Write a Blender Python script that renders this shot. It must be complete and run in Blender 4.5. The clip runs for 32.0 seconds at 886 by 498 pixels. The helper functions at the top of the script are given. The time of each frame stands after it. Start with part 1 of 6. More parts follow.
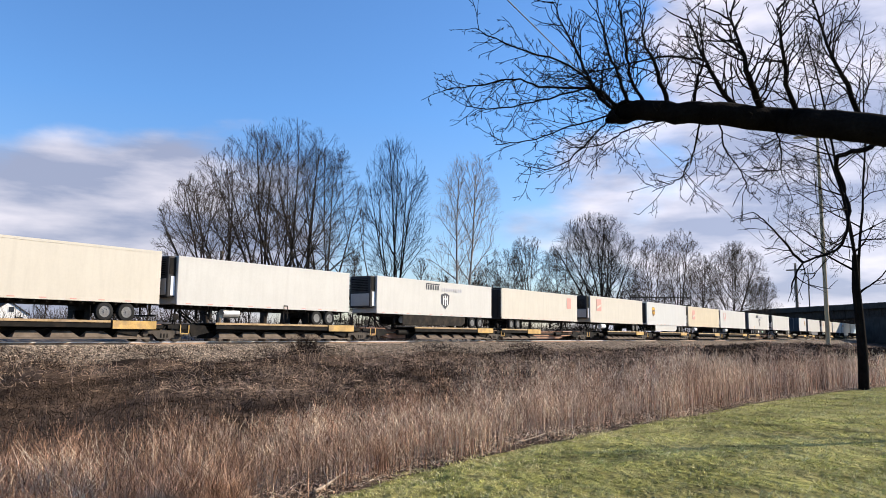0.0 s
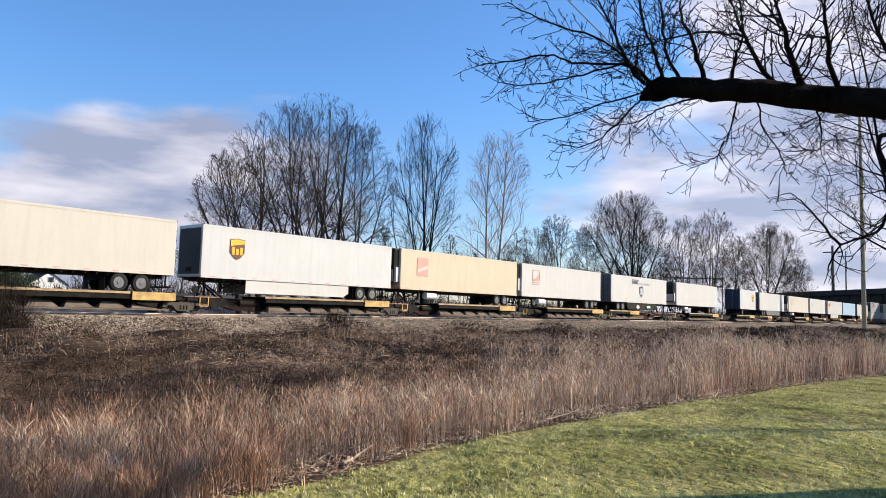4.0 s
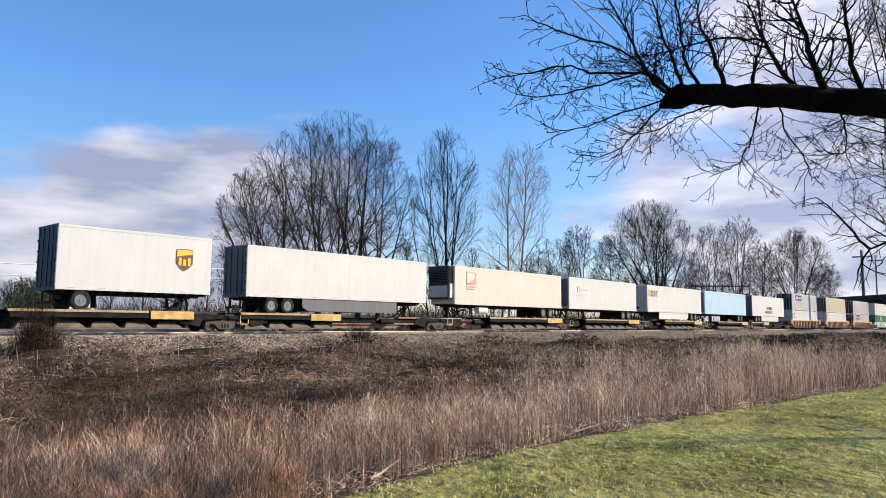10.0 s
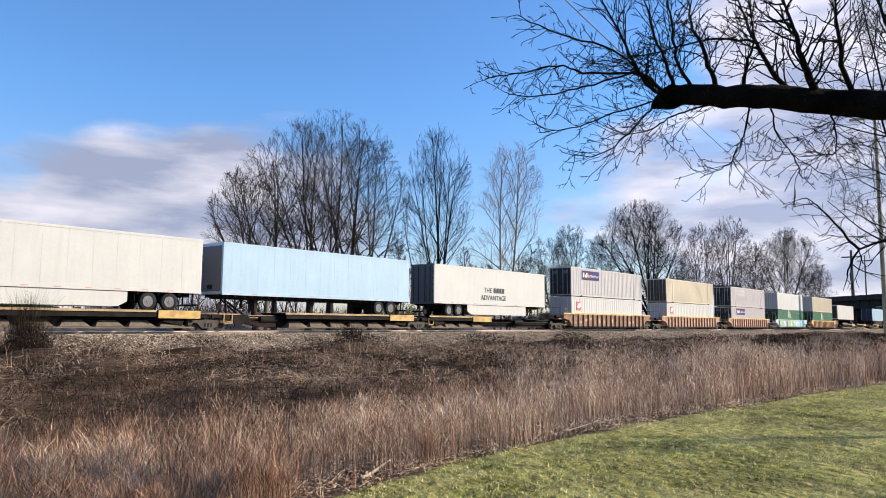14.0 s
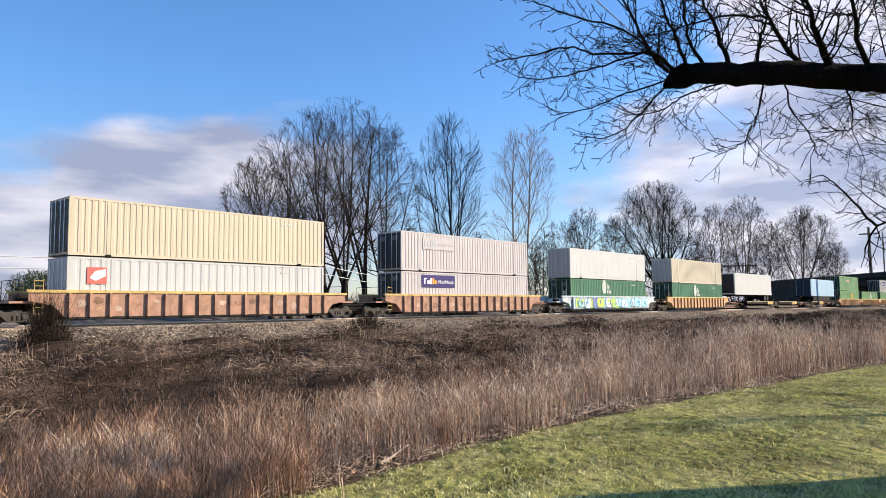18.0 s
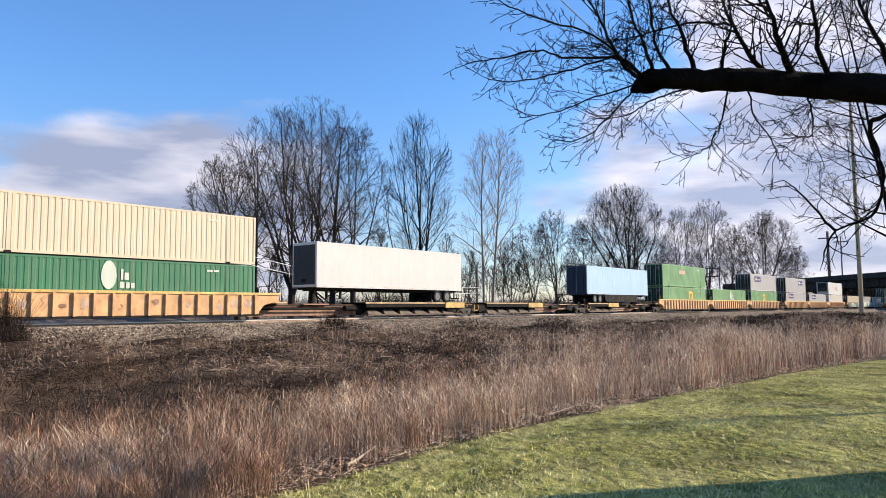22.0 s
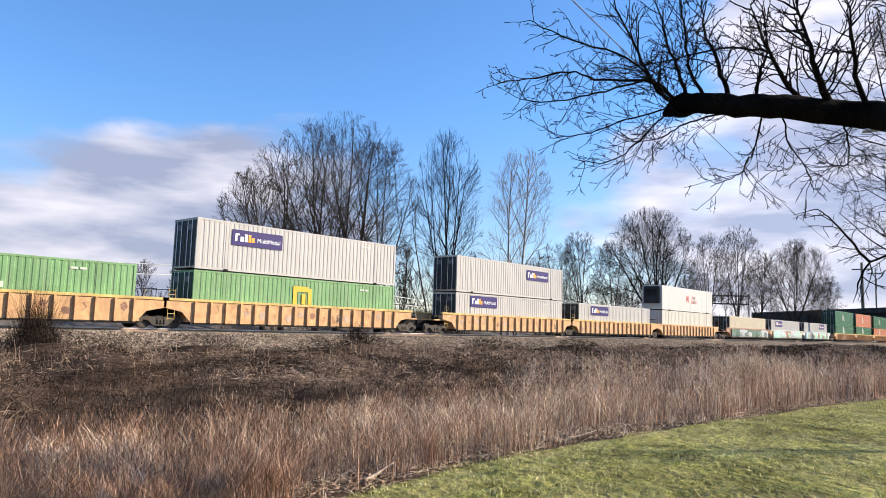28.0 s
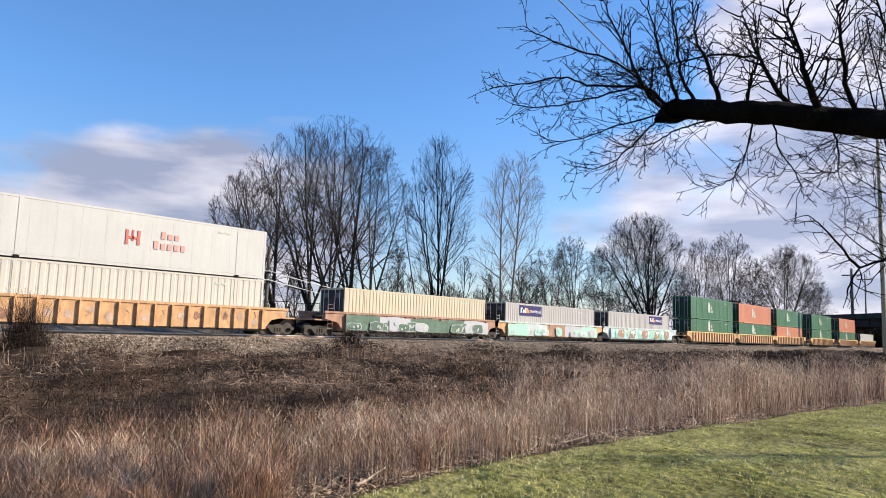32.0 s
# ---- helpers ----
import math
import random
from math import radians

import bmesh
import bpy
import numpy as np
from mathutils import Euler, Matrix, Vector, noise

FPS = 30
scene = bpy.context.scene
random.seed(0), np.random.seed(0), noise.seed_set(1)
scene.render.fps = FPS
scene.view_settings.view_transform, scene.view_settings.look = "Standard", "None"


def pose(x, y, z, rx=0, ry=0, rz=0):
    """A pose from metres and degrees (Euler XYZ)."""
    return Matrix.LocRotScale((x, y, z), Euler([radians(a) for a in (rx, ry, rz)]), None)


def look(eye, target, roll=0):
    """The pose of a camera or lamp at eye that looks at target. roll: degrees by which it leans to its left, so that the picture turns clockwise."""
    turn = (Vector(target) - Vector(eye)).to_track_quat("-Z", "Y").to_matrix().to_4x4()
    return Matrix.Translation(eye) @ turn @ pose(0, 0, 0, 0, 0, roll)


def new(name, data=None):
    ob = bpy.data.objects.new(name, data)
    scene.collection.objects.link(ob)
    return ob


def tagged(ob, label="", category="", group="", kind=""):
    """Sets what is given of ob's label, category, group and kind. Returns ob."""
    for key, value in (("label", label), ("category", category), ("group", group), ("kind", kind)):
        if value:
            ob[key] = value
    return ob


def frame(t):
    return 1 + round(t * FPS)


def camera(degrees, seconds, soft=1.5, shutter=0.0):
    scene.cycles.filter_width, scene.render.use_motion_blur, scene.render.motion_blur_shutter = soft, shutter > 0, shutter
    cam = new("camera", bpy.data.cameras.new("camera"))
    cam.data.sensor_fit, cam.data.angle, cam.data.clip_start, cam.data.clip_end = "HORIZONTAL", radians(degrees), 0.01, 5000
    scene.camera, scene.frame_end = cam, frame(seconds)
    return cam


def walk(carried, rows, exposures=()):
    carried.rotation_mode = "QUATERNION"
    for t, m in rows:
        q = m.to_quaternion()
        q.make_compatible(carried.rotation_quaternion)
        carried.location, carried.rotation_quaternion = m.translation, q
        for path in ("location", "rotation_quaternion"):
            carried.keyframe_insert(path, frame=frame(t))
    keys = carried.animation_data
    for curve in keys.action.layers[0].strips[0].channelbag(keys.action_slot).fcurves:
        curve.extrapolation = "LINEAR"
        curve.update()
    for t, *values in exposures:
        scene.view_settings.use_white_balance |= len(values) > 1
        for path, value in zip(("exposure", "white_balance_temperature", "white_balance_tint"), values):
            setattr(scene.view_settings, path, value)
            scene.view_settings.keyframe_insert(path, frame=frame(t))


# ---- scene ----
cam = camera(63.85, 32.0, soft=0.6)

# ---- the camera: held at one spot on the lawn; seconds, heading, tilt and lean in degrees ----
EYE = (0.0, 0.0, 0.62)
AIM = (
    (0, -52.58, 6.80, 0.55), (0.5, -52.69, 6.83, 0.92), (1, -52.64, 6.72, 1.28), (1.5, -52.45, 6.52, 1.51),
    (2, -52.12, 6.20, 1.72), (2.5, -51.66, 5.80, 1.74), (3, -51.08, 5.35, 1.66), (3.5, -50.50, 4.93, 1.45),
    (5.5, -49.59, 5.20, 1.96), (6, -49.63, 5.24, 1.89), (6.5, -49.75, 5.09, 1.61), (7, -49.74, 4.89, 1.27),
    (7.5, -49.50, 4.84, 0.84), (8, -49.10, 4.98, 0.49), (8.5, -48.64, 5.22, 0.20), (9, -48.44, 5.48, 0.48),
    (9.5, -48.36, 5.74, 0.49), (10, -48.44, 5.96, 0.45), (10.5, -48.54, 6.06, 0.68), (11, -48.62, 6.11, 0.74),
    (11.5, -48.56, 5.98, 0.66), (12, -48.58, 5.82, 0.56), (12.5, -48.64, 5.68, 0.50), (13, -48.75, 5.66, 0.37),
    (13.5, -48.91, 5.70, 0.48), (14, -49.07, 5.91, 0.52), (14.5, -49.17, 6.09, 0.26), (16.5, -49.03, 5.30, -0.40),
    (17, -48.76, 4.97, -0.49), (17.5, -48.39, 4.78, -0.59), (18, -48.01, 4.76, -0.60), (18.5, -47.85, 4.92, -0.67),
    (19, -47.97, 5.19, -0.64), (19.5, -48.51, 5.43, -0.76), (20, -49.05, 5.55, -0.80), (20.5, -49.57, 5.43, -0.77),
    (21, -49.90, 5.17, -0.86), (21.5, -50.22, 4.94, -0.64), (22, -50.53, 4.82, -0.39), (22.5, -50.91, 4.63, -0.05),
    (23, -51.35, 4.44, 0.25), (23.5, -51.63, 4.28, 0.56), (24, -51.82, 4.17, 0.79), (24.5, -51.80, 4.25, 1.02),
    (25, -51.52, 4.41, 1.01), (25.5, -50.99, 4.66, 0.89), (27.5, -48.50, 5.98, 1.70), (28, -48.41, 6.19, 1.79),
    (28.5, -48.46, 6.24, 1.69), (29, -48.67, 6.25, 1.77), (29.5, -48.82, 6.30, 2.02), (30, -48.86, 6.38, 2.03),
    (30.5, -48.75, 6.45, 1.93), (31, -48.73, 6.45, 1.77), (31.5, -48.88, 6.47, 1.81), (32, -49.02, 6.58, 1.92),
)
walk(cam, [(t, pose(*EYE, 90 + tilt, 0, heading) @ pose(0, 0, 0, 0, 0, lean)) for t, heading, tilt, lean in AIM],
     exposures=((0.0, 0.78), (14.0, 0.80), (21.0, 0.83), (24.0, 0.93), (25.5, 0.99), (28.0, 0.92), (30.5, 0.83), (32.0, 0.77)))

# ---- sky, clouds and sun ----
SUN_AZ, SUN_EL = -38.0, 27.0          # degrees from +X towards +Y, and above the horizon
TO_SUN = Vector((math.cos(radians(SUN_EL)) * math.cos(radians(SUN_AZ)),
                 math.cos(radians(SUN_EL)) * math.sin(radians(SUN_AZ)), math.sin(radians(SUN_EL))))


def make_world():
    world = bpy.data.worlds.new("sky")
    world.use_nodes = True
    scene.world = world
    tree = world.node_tree
    nodes, links = tree.nodes, tree.links
    nodes.clear()
    out = nodes.new("ShaderNodeOutputWorld")
    back = nodes.new("ShaderNodeBackground")
    back.inputs["Strength"].default_value = 0.112
    sky = nodes.new("ShaderNodeTexSky")
    sky.sky_type = "NISHITA"
    sky.sun_disc = False
    sky.sun_elevation = radians(SUN_EL)
    sky.sun_rotation = radians(90 - SUN_AZ)
    sky.air_density, sky.dust_density, sky.ozone_density = 1.0, 0.3, 2.5
    coord = nodes.new("ShaderNodeTexCoord")
    split = nodes.new("ShaderNodeSeparateXYZ")
    links.new(coord.outputs["Generated"], split.inputs[0])

    def maths(op, a, b=None, c=None, clamp=False):
        n = nodes.new("ShaderNodeMath")
        n.operation, n.use_clamp = op, clamp
        for socket, value in zip(n.inputs, (a, b, c)):
            if value is None:
                continue
            if isinstance(value, (int, float)):
                socket.default_value = value
            else:
                links.new(value, socket)
        return n.outputs[0]

    def bank(az, el, size):
        d = Vector((math.cos(radians(el)) * math.cos(radians(az)), math.cos(radians(el)) * math.sin(radians(az)), math.sin(radians(el))))
        n = nodes.new("ShaderNodeVectorMath")
        n.operation = "DOT_PRODUCT"
        links.new(coord.outputs["Generated"], n.inputs[0])
        n.inputs[1].default_value = d
        m = nodes.new("ShaderNodeMapRange")
        m.interpolation_type = "SMOOTHSTEP"
        m.inputs["From Min"].default_value = math.cos(radians(size))
        m.inputs["From Max"].default_value = 1.0
        links.new(n.outputs["Value"], m.inputs["Value"])
        return m.outputs[0]

    # flat-bottomed heaps of cloud, drawn out sideways
    squash = nodes.new("ShaderNodeMapping")
    squash.inputs["Scale"].default_value = (1.0, 1.0, 2.4)
    links.new(coord.outputs["Generated"], squash.inputs["Vector"])
    heap = nodes.new("ShaderNodeTexNoise")
    heap.inputs["Scale"].default_value, heap.inputs["Detail"].default_value, heap.inputs["Roughness"].default_value = 3.6, 9.0, 0.52
    links.new(squash.outputs[0], heap.inputs["Vector"])
    low = maths("MULTIPLY", maths("SUBTRACT", 0.30, split.outputs["Z"], clamp=True), 1.3)
    banks = maths("ADD", bank(70, 2, 14), maths("MULTIPLY", bank(54, 12, 10), 0.9))
    banks = maths("ADD", banks, maths("MULTIPLY", bank(63, 8, 9), 0.6))
    banks = maths("ADD", banks, bank(12, 13, 19))
    banks = maths("ADD", banks, maths("MULTIPLY", bank(9, 25, 15), 0.9))
    banks = maths("ADD", banks, maths("MULTIPLY", bank(28, 11, 7), 0.5))
    banks = maths("MULTIPLY", banks, 0.34)
    dense = maths("ADD", maths("ADD", heap.outputs["Fac"], low), banks)
    cover = nodes.new("ShaderNodeMapRange")
    cover.interpolation_type = "SMOOTHSTEP"
    cover.inputs["From Min"].default_value, cover.inputs["From Max"].default_value = 0.74, 0.98
    links.new(dense, cover.inputs["Value"])
    grey = nodes.new("ShaderNodeTexNoise")
    grey.inputs["Scale"].default_value, grey.inputs["Detail"].default_value = 5.5, 6.0
    shift = nodes.new("ShaderNodeMapping")
    shift.inputs["Scale"].default_value, shift.inputs["Location"].default_value = (1.0, 1.0, 4.0), (3.1, 0.4, 1.7)
    links.new(coord.outputs["Generated"], shift.inputs["Vector"])
    links.new(shift.outputs[0], grey.inputs["Vector"])
    tone = nodes.new("ShaderNodeValToRGB")
    tone.color_ramp.elements[0].position, tone.color_ramp.elements[0].color = 0.40, (2.1, 2.3, 3.15, 1)
    tone.color_ramp.elements[1].position, tone.color_ramp.elements[1].color = 0.66, (4.9, 4.65, 5.1, 1)
    links.new(grey.outputs["Fac"], tone.inputs["Fac"])
    near_sun = nodes.new("ShaderNodeVectorMath")
    near_sun.operation = "DOT_PRODUCT"
    links.new(coord.outputs["Generated"], near_sun.inputs[0])
    near_sun.inputs[1].default_value = TO_SUN
    shine = nodes.new("ShaderNodeVectorMath")
    shine.operation = "SCALE"
    links.new(tone.outputs[0], shine.inputs[0])
    links.new(maths("ADD", 0.95, maths("MULTIPLY", maths("MAXIMUM", near_sun.outputs["Value"], 0.0), 0.30)), shine.inputs["Scale"])
    mix = nodes.new("ShaderNodeMix")
    mix.data_type = "RGBA"
    links.new(maths("MULTIPLY", cover.outputs[0], 0.92), mix.inputs["Factor"])
    clear = nodes.new("ShaderNodeMix")           # a cold, dry winter blue
    clear.data_type, clear.blend_type = "RGBA", "MULTIPLY"
    clear.inputs["Factor"].default_value, clear.inputs["B"].default_value = 1.0, (0.60, 0.875, 1.16, 1.0)
    links.new(sky.outputs[0], clear.inputs["A"])
    haze = nodes.new("ShaderNodeMapRange")       # pale lilac haze low down
    haze.inputs["From Min"].default_value, haze.inputs["From Max"].default_value = 0.30, 0.0
    links.new(split.outputs["Z"], haze.inputs["Value"])
    dim = nodes.new("ShaderNodeMix")
    dim.data_type, dim.blend_type = "RGBA", "MULTIPLY"
    links.new(haze.outputs[0], dim.inputs["Factor"])
    links.new(clear.outputs["Result"], dim.inputs["A"])
    dim.inputs["B"].default_value = (1.32, 0.86, 0.70, 1.0)
    links.new(dim.outputs["Result"], mix.inputs["A"])
    links.new(shine.outputs[0], mix.inputs["B"])
    links.new(mix.outputs["Result"], back.inputs["Color"])
    links.new(back.outputs[0], out.inputs["Surface"])


make_world()
sun = new("sun", bpy.data.lights.new("sun", "SUN"))
sun.data.energy, sun.data.angle, sun.data.color = 5.0, radians(0.53), (1.0, 0.87, 0.695)
sun.matrix_world = look((0, 0, 0), -TO_SUN)


# ---- materials ----
def surface(name, colour, rough=0.8, metal=0.0, vary=0.25, scale=2.0, fine=30.0, bump=0.15, dirt=0.0, dirt_colour=(0.12, 0.10, 0.08),
            island=0.0, streak=False, spec=0.3, deep=0.02):
    """A painted, rusted, earthen or woody surface: two scales of tone, fine relief, optional grime and change from piece to piece."""
    m = bpy.data.materials.new(name)
    m.use_nodes = True
    nodes, links = m.node_tree.nodes, m.node_tree.links
    bsdf = nodes["Principled BSDF"]
    bsdf.inputs["Roughness"].default_value, bsdf.inputs["Metallic"].default_value = rough, metal
    bsdf.inputs["Specular IOR Level"].default_value = spec
    coord = nodes.new("ShaderNodeTexCoord")
    big = nodes.new("ShaderNodeTexNoise")
    big.inputs["Scale"].default_value, big.inputs["Detail"].default_value = scale, 5.0
    small = nodes.new("ShaderNodeTexNoise")
    small.inputs["Scale"].default_value, small.inputs["Detail"].default_value = fine, 3.0
    links.new(coord.outputs["Object"], big.inputs["Vector"])
    links.new(coord.outputs["Object"], small.inputs["Vector"])

    def mixed(kind, fac, a, b):
        n = nodes.new("ShaderNodeMix")
        n.data_type, n.blend_type = "RGBA", kind
        for socket, value in ((n.inputs["Factor"], fac), (n.inputs["A"], a), (n.inputs["B"], b)):
            if isinstance(value, (int, float)):
                socket.default_value = value
            elif isinstance(value, tuple):
                socket.default_value = (*value, 1.0)
            else:
                links.new(value, socket)
        return n.outputs["Result"]

    def ramp(value, lo, hi, a, b):
        n = nodes.new("ShaderNodeMapRange")
        for key, v in (("From Min", lo), ("From Max", hi), ("To Min", a), ("To Max", b)):
            n.inputs[key].default_value = v
        links.new(value, n.inputs["Value"])
        return n.outputs[0]

    dark = tuple(c * (1 - vary) for c in colour)
    light = tuple(min(1.0, c * (1 + vary * 0.7)) for c in colour)
    col = mixed("MIX", ramp(big.outputs["Fac"], 0.3, 0.7, 0.0, 1.0), dark, light)
    tint = mixed("MIX", ramp(small.outputs["Fac"], 0.3, 0.7, 0.0, 1.0), (1 - vary * 0.6,) * 3, (1 + vary * 0.3,) * 3)
    col = mixed("MULTIPLY", 1.0, col, tint)
    if island:
        geo = nodes.new("ShaderNodeNewGeometry")
        own = ramp(geo.outputs["Random Per Island"], 0.0, 1.0, 1 - island, 1 + island)
        info = nodes.new("ShaderNodeCombineXYZ")
        for k in range(3):
            links.new(own, info.inputs[k])
        col = mixed("MULTIPLY", 1.0, col, info.outputs[0])
    if dirt:
        grime = nodes.new("ShaderNodeTexNoise")
        grime.inputs["Scale"].default_value, grime.inputs["Detail"].default_value, grime.inputs["Roughness"].default_value = 1.0, 8.0, 0.65
        run = nodes.new("ShaderNodeMapping")
        run.inputs["Scale"].default_value = (3.0, 1.0, 0.35) if streak else (1.5, 1.5, 1.5)
        links.new(coord.outputs["Object"], run.inputs["Vector"])
        links.new(run.outputs[0], grime.inputs["Vector"])
        col = mixed("MIX", ramp(grime.outputs["Fac"], 0.45, 0.8, 0.0, dirt), col, dirt_colour)
    links.new(col, bsdf.inputs["Base Color"])
    if bump:
        relief = nodes.new("ShaderNodeBump")
        relief.inputs["Strength"].default_value, relief.inputs["Distance"].default_value = bump, deep
        links.new(small.outputs["Fac"], relief.inputs["Height"])
        links.new(relief.outputs[0], bsdf.inputs["Normal"])
    return m


def paint(name, colour, dirt=0.35, rough=0.45, vary=0.06):
    return surface(name, colour, rough=rough, vary=vary, scale=0.5, fine=9.0, bump=0.03, dirt=dirt, dirt_colour=(0.20, 0.17, 0.14), streak=True)


WHITE = paint("white_panel", (0.53, 0.52, 0.485), 0.14, vary=0.05)
IVORY = paint("ivory_panel", (0.55, 0.51, 0.43), 0.16, vary=0.04)
CREAM = paint("cream_panel", (0.56, 0.48, 0.34), 0.18)
COOL = paint("cool_white_panel", (0.53, 0.53, 0.51), 0.16, vary=0.04)
SKYBLUE = paint("light_blue_panel", (0.36, 0.50, 0.61), 0.2)
PALEGREY = paint("pale_grey_panel", (0.46, 0.432, 0.40), 0.28)
STEELGREY = paint("weathered_grey_panel", (0.49, 0.46, 0.445), 0.35)
LILAC = paint("warm_grey_panel", (0.50, 0.452, 0.435), 0.3)
GREEN = paint("green_panel", (0.047, 0.165, 0.082), 0.4, vary=0.12)
LIGHTGREEN = paint("light_green_panel", (0.185, 0.345, 0.145), 0.5, vary=0.2)
ORANGE = paint("orange_panel", (0.60, 0.22, 0.12), 0.25)
# Dark cooling units, and leading ends whose shade is put into the colour.
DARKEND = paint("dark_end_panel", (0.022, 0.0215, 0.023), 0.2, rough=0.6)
WORNPALE = surface("bleached_paint_patch", (0.50, 0.36, 0.27), rough=0.8, vary=0.35, dirt=0.4, dirt_colour=(0.22, 0.14, 0.10))
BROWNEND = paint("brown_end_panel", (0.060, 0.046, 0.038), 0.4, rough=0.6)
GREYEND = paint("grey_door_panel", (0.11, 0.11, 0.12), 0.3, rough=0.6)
# The green panel darkened by hand for ends turned away from the sun.
SHADEGREEN = paint("shaded_green_end", (0.012, 0.040, 0.022), 0.2, rough=0.6)
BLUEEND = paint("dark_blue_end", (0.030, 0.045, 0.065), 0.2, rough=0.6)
BLACK = surface("black_steel", (0.011, 0.0105, 0.010), rough=0.7, vary=0.4, dirt=0.4, dirt_colour=(0.07, 0.052, 0.036), spec=0.08)
CHASSIS = surface("chassis_steel", (0.020, 0.018, 0.016), rough=0.75, vary=0.4, dirt=0.5, dirt_colour=(0.09, 0.065, 0.045), spec=0.08)
TRUCKSTEEL = surface("bogie_steel", (0.085, 0.072, 0.060), rough=0.75, vary=0.4, dirt=0.5, dirt_colour=(0.045, 0.034, 0.026), spec=0.15)
RUST = surface("rusty_brown_steel", (0.29, 0.155, 0.10), rough=0.75, vary=0.4, dirt=0.75, dirt_colour=(0.15, 0.105, 0.075), streak=True)
SALMON = surface("faded_red_steel", (0.42, 0.235, 0.155), rough=0.75, vary=0.3, dirt=0.6, dirt_colour=(0.19, 0.13, 0.09), streak=True)
TAN = surface("faded_yellow_steel", (0.60, 0.35, 0.17), rough=0.75, vary=0.25, dirt=0.6, dirt_colour=(0.28, 0.17, 0.10), streak=True)
YELLOW = surface("yellow_edge_steel", (0.62, 0.43, 0.14), rough=0.65, vary=0.35, scale=1.2, dirt=0.8, dirt_colour=(0.34, 0.22, 0.12))
TRAYEDGE = surface("worn_tray_paint", (0.56, 0.36, 0.12), rough=0.7, vary=0.4, scale=0.8, dirt=1.0, dirt_colour=(0.22, 0.155, 0.10))
WORNEDGE = surface("flaking_tray_paint", (0.44, 0.30, 0.15), rough=0.75, vary=0.5, scale=0.9, fine=6.0, dirt=1.0, dirt_colour=(0.30, 0.23, 0.17))
PALEWELL = surface("pale_painted_steel", (0.52, 0.58, 0.57), rough=0.6, vary=0.2, dirt=0.35, dirt_colour=(0.25, 0.2, 0.15), streak=True)
GRAFGREEN = surface("green_sprayed_steel", (0.10, 0.17, 0.12), rough=0.55, vary=0.3, dirt=0.2)
TYRE = surface("tyre_rubber", (0.022, 0.022, 0.022), rough=0.85, vary=0.3, spec=0.12)
RIM = surface("wheel_rim", (0.20, 0.20, 0.20), rough=0.5, metal=0.4, vary=0.3, dirt=0.6)
ALU = surface("bare_aluminium", (0.62, 0.62, 0.62), rough=0.4, metal=0.7, vary=0.15, dirt=0.25)
PURPLE = paint("purple_sign", (0.026, 0.013, 0.115), 0.05)
SIGNWHITE = paint("white_lettering", (0.80, 0.80, 0.80), 0.05)
SIGNFADED = paint("worn_pale_lettering", (0.52, 0.55, 0.46), 0.3)
SIGNRED = paint("red_lettering", (0.56, 0.14, 0.11), 0.1)
SIGNPINK = paint("faded_red_lettering", (0.60, 0.31, 0.26), 0.1)
SIGNORANGE = paint("orange_lettering", (0.80, 0.34, 0.05), 0.05)
SIGNDARK = paint("dark_lettering", (0.05, 0.05, 0.06), 0.05)
SIGNGREY = paint("faded_grey_lettering", (0.45, 0.45, 0.47), 0.1)
SIGNGOLD = paint("gold_lettering", (0.72, 0.42, 0.04), 0.05)
SIGNBROWN = paint("brown_shield", (0.13, 0.06, 0.03), 0.05)
SPRAYBLUE = paint("blue_spray", (0.10, 0.38, 0.55), 0.05)
SPRAYCYAN = paint("cyan_spray", (0.42, 0.72, 0.76), 0.05)
SPRAYLIME = paint("lime_spray", (0.50, 0.62, 0.12), 0.05)
SPRAYVIOLET = paint("violet_spray", (0.22, 0.20, 0.42), 0.05)
SPRAYMINT = paint("mint_spray", (0.36, 0.62, 0.48), 0.05)
RAILTOP = surface("polished_rail", (0.72, 0.68, 0.64), rough=0.4, metal=0.35, vary=0.1)
RAILSIDE = surface("rusty_rail", (0.36, 0.24, 0.16), rough=0.8, vary=0.3)
TIMBER = surface("creosoted_timber", (0.10, 0.075, 0.055), rough=0.9, vary=0.4)
BALLAST = surface("ballast_stone", (0.19, 0.15, 0.115), rough=0.95, vary=0.8, scale=4.0, fine=16.0, bump=1.0, dirt=0.5, dirt_colour=(0.10, 0.072, 0.052), spec=0.06, deep=0.04)
STONE = surface("loose_ballast", (0.33, 0.26, 0.195), rough=0.95, vary=0.3, island=0.8, spec=0.04)
SOIL = surface("matted_dead_grass", (0.085, 0.057, 0.040), rough=1.0, vary=0.7, scale=0.7, fine=12.0, bump=1.0, dirt=0.7, dirt_colour=(0.026, 0.019, 0.015), spec=0.03)
TURF = surface("winter_turf", (0.20, 0.19, 0.062), rough=1.0, vary=0.7, scale=1.6, fine=7.0, bump=1.0, dirt=0.7, dirt_colour=(0.33, 0.28, 0.13), spec=0.03, deep=0.11)
STRAWBLADE = surface("straw_blade", (0.84, 0.74, 0.39), rough=0.9, vary=0.3, scale=1.1, fine=5.0, bump=0, island=0.35, dirt=0.5, dirt_colour=(0.66, 0.62, 0.23), spec=0.15)
BLADE = surface("lawn_blade", (0.57, 0.565, 0.175), rough=0.9, vary=0.4, scale=1.1, fine=5.0, bump=0, island=0.5, dirt=0.8, dirt_colour=(0.84, 0.74, 0.38), spec=0.1)
DARKBLADE = surface("dark_grass_blade", (0.15, 0.17, 0.042), rough=0.95, vary=0.4, scale=1.1, fine=5.0, bump=0, island=0.6, spec=0.05)
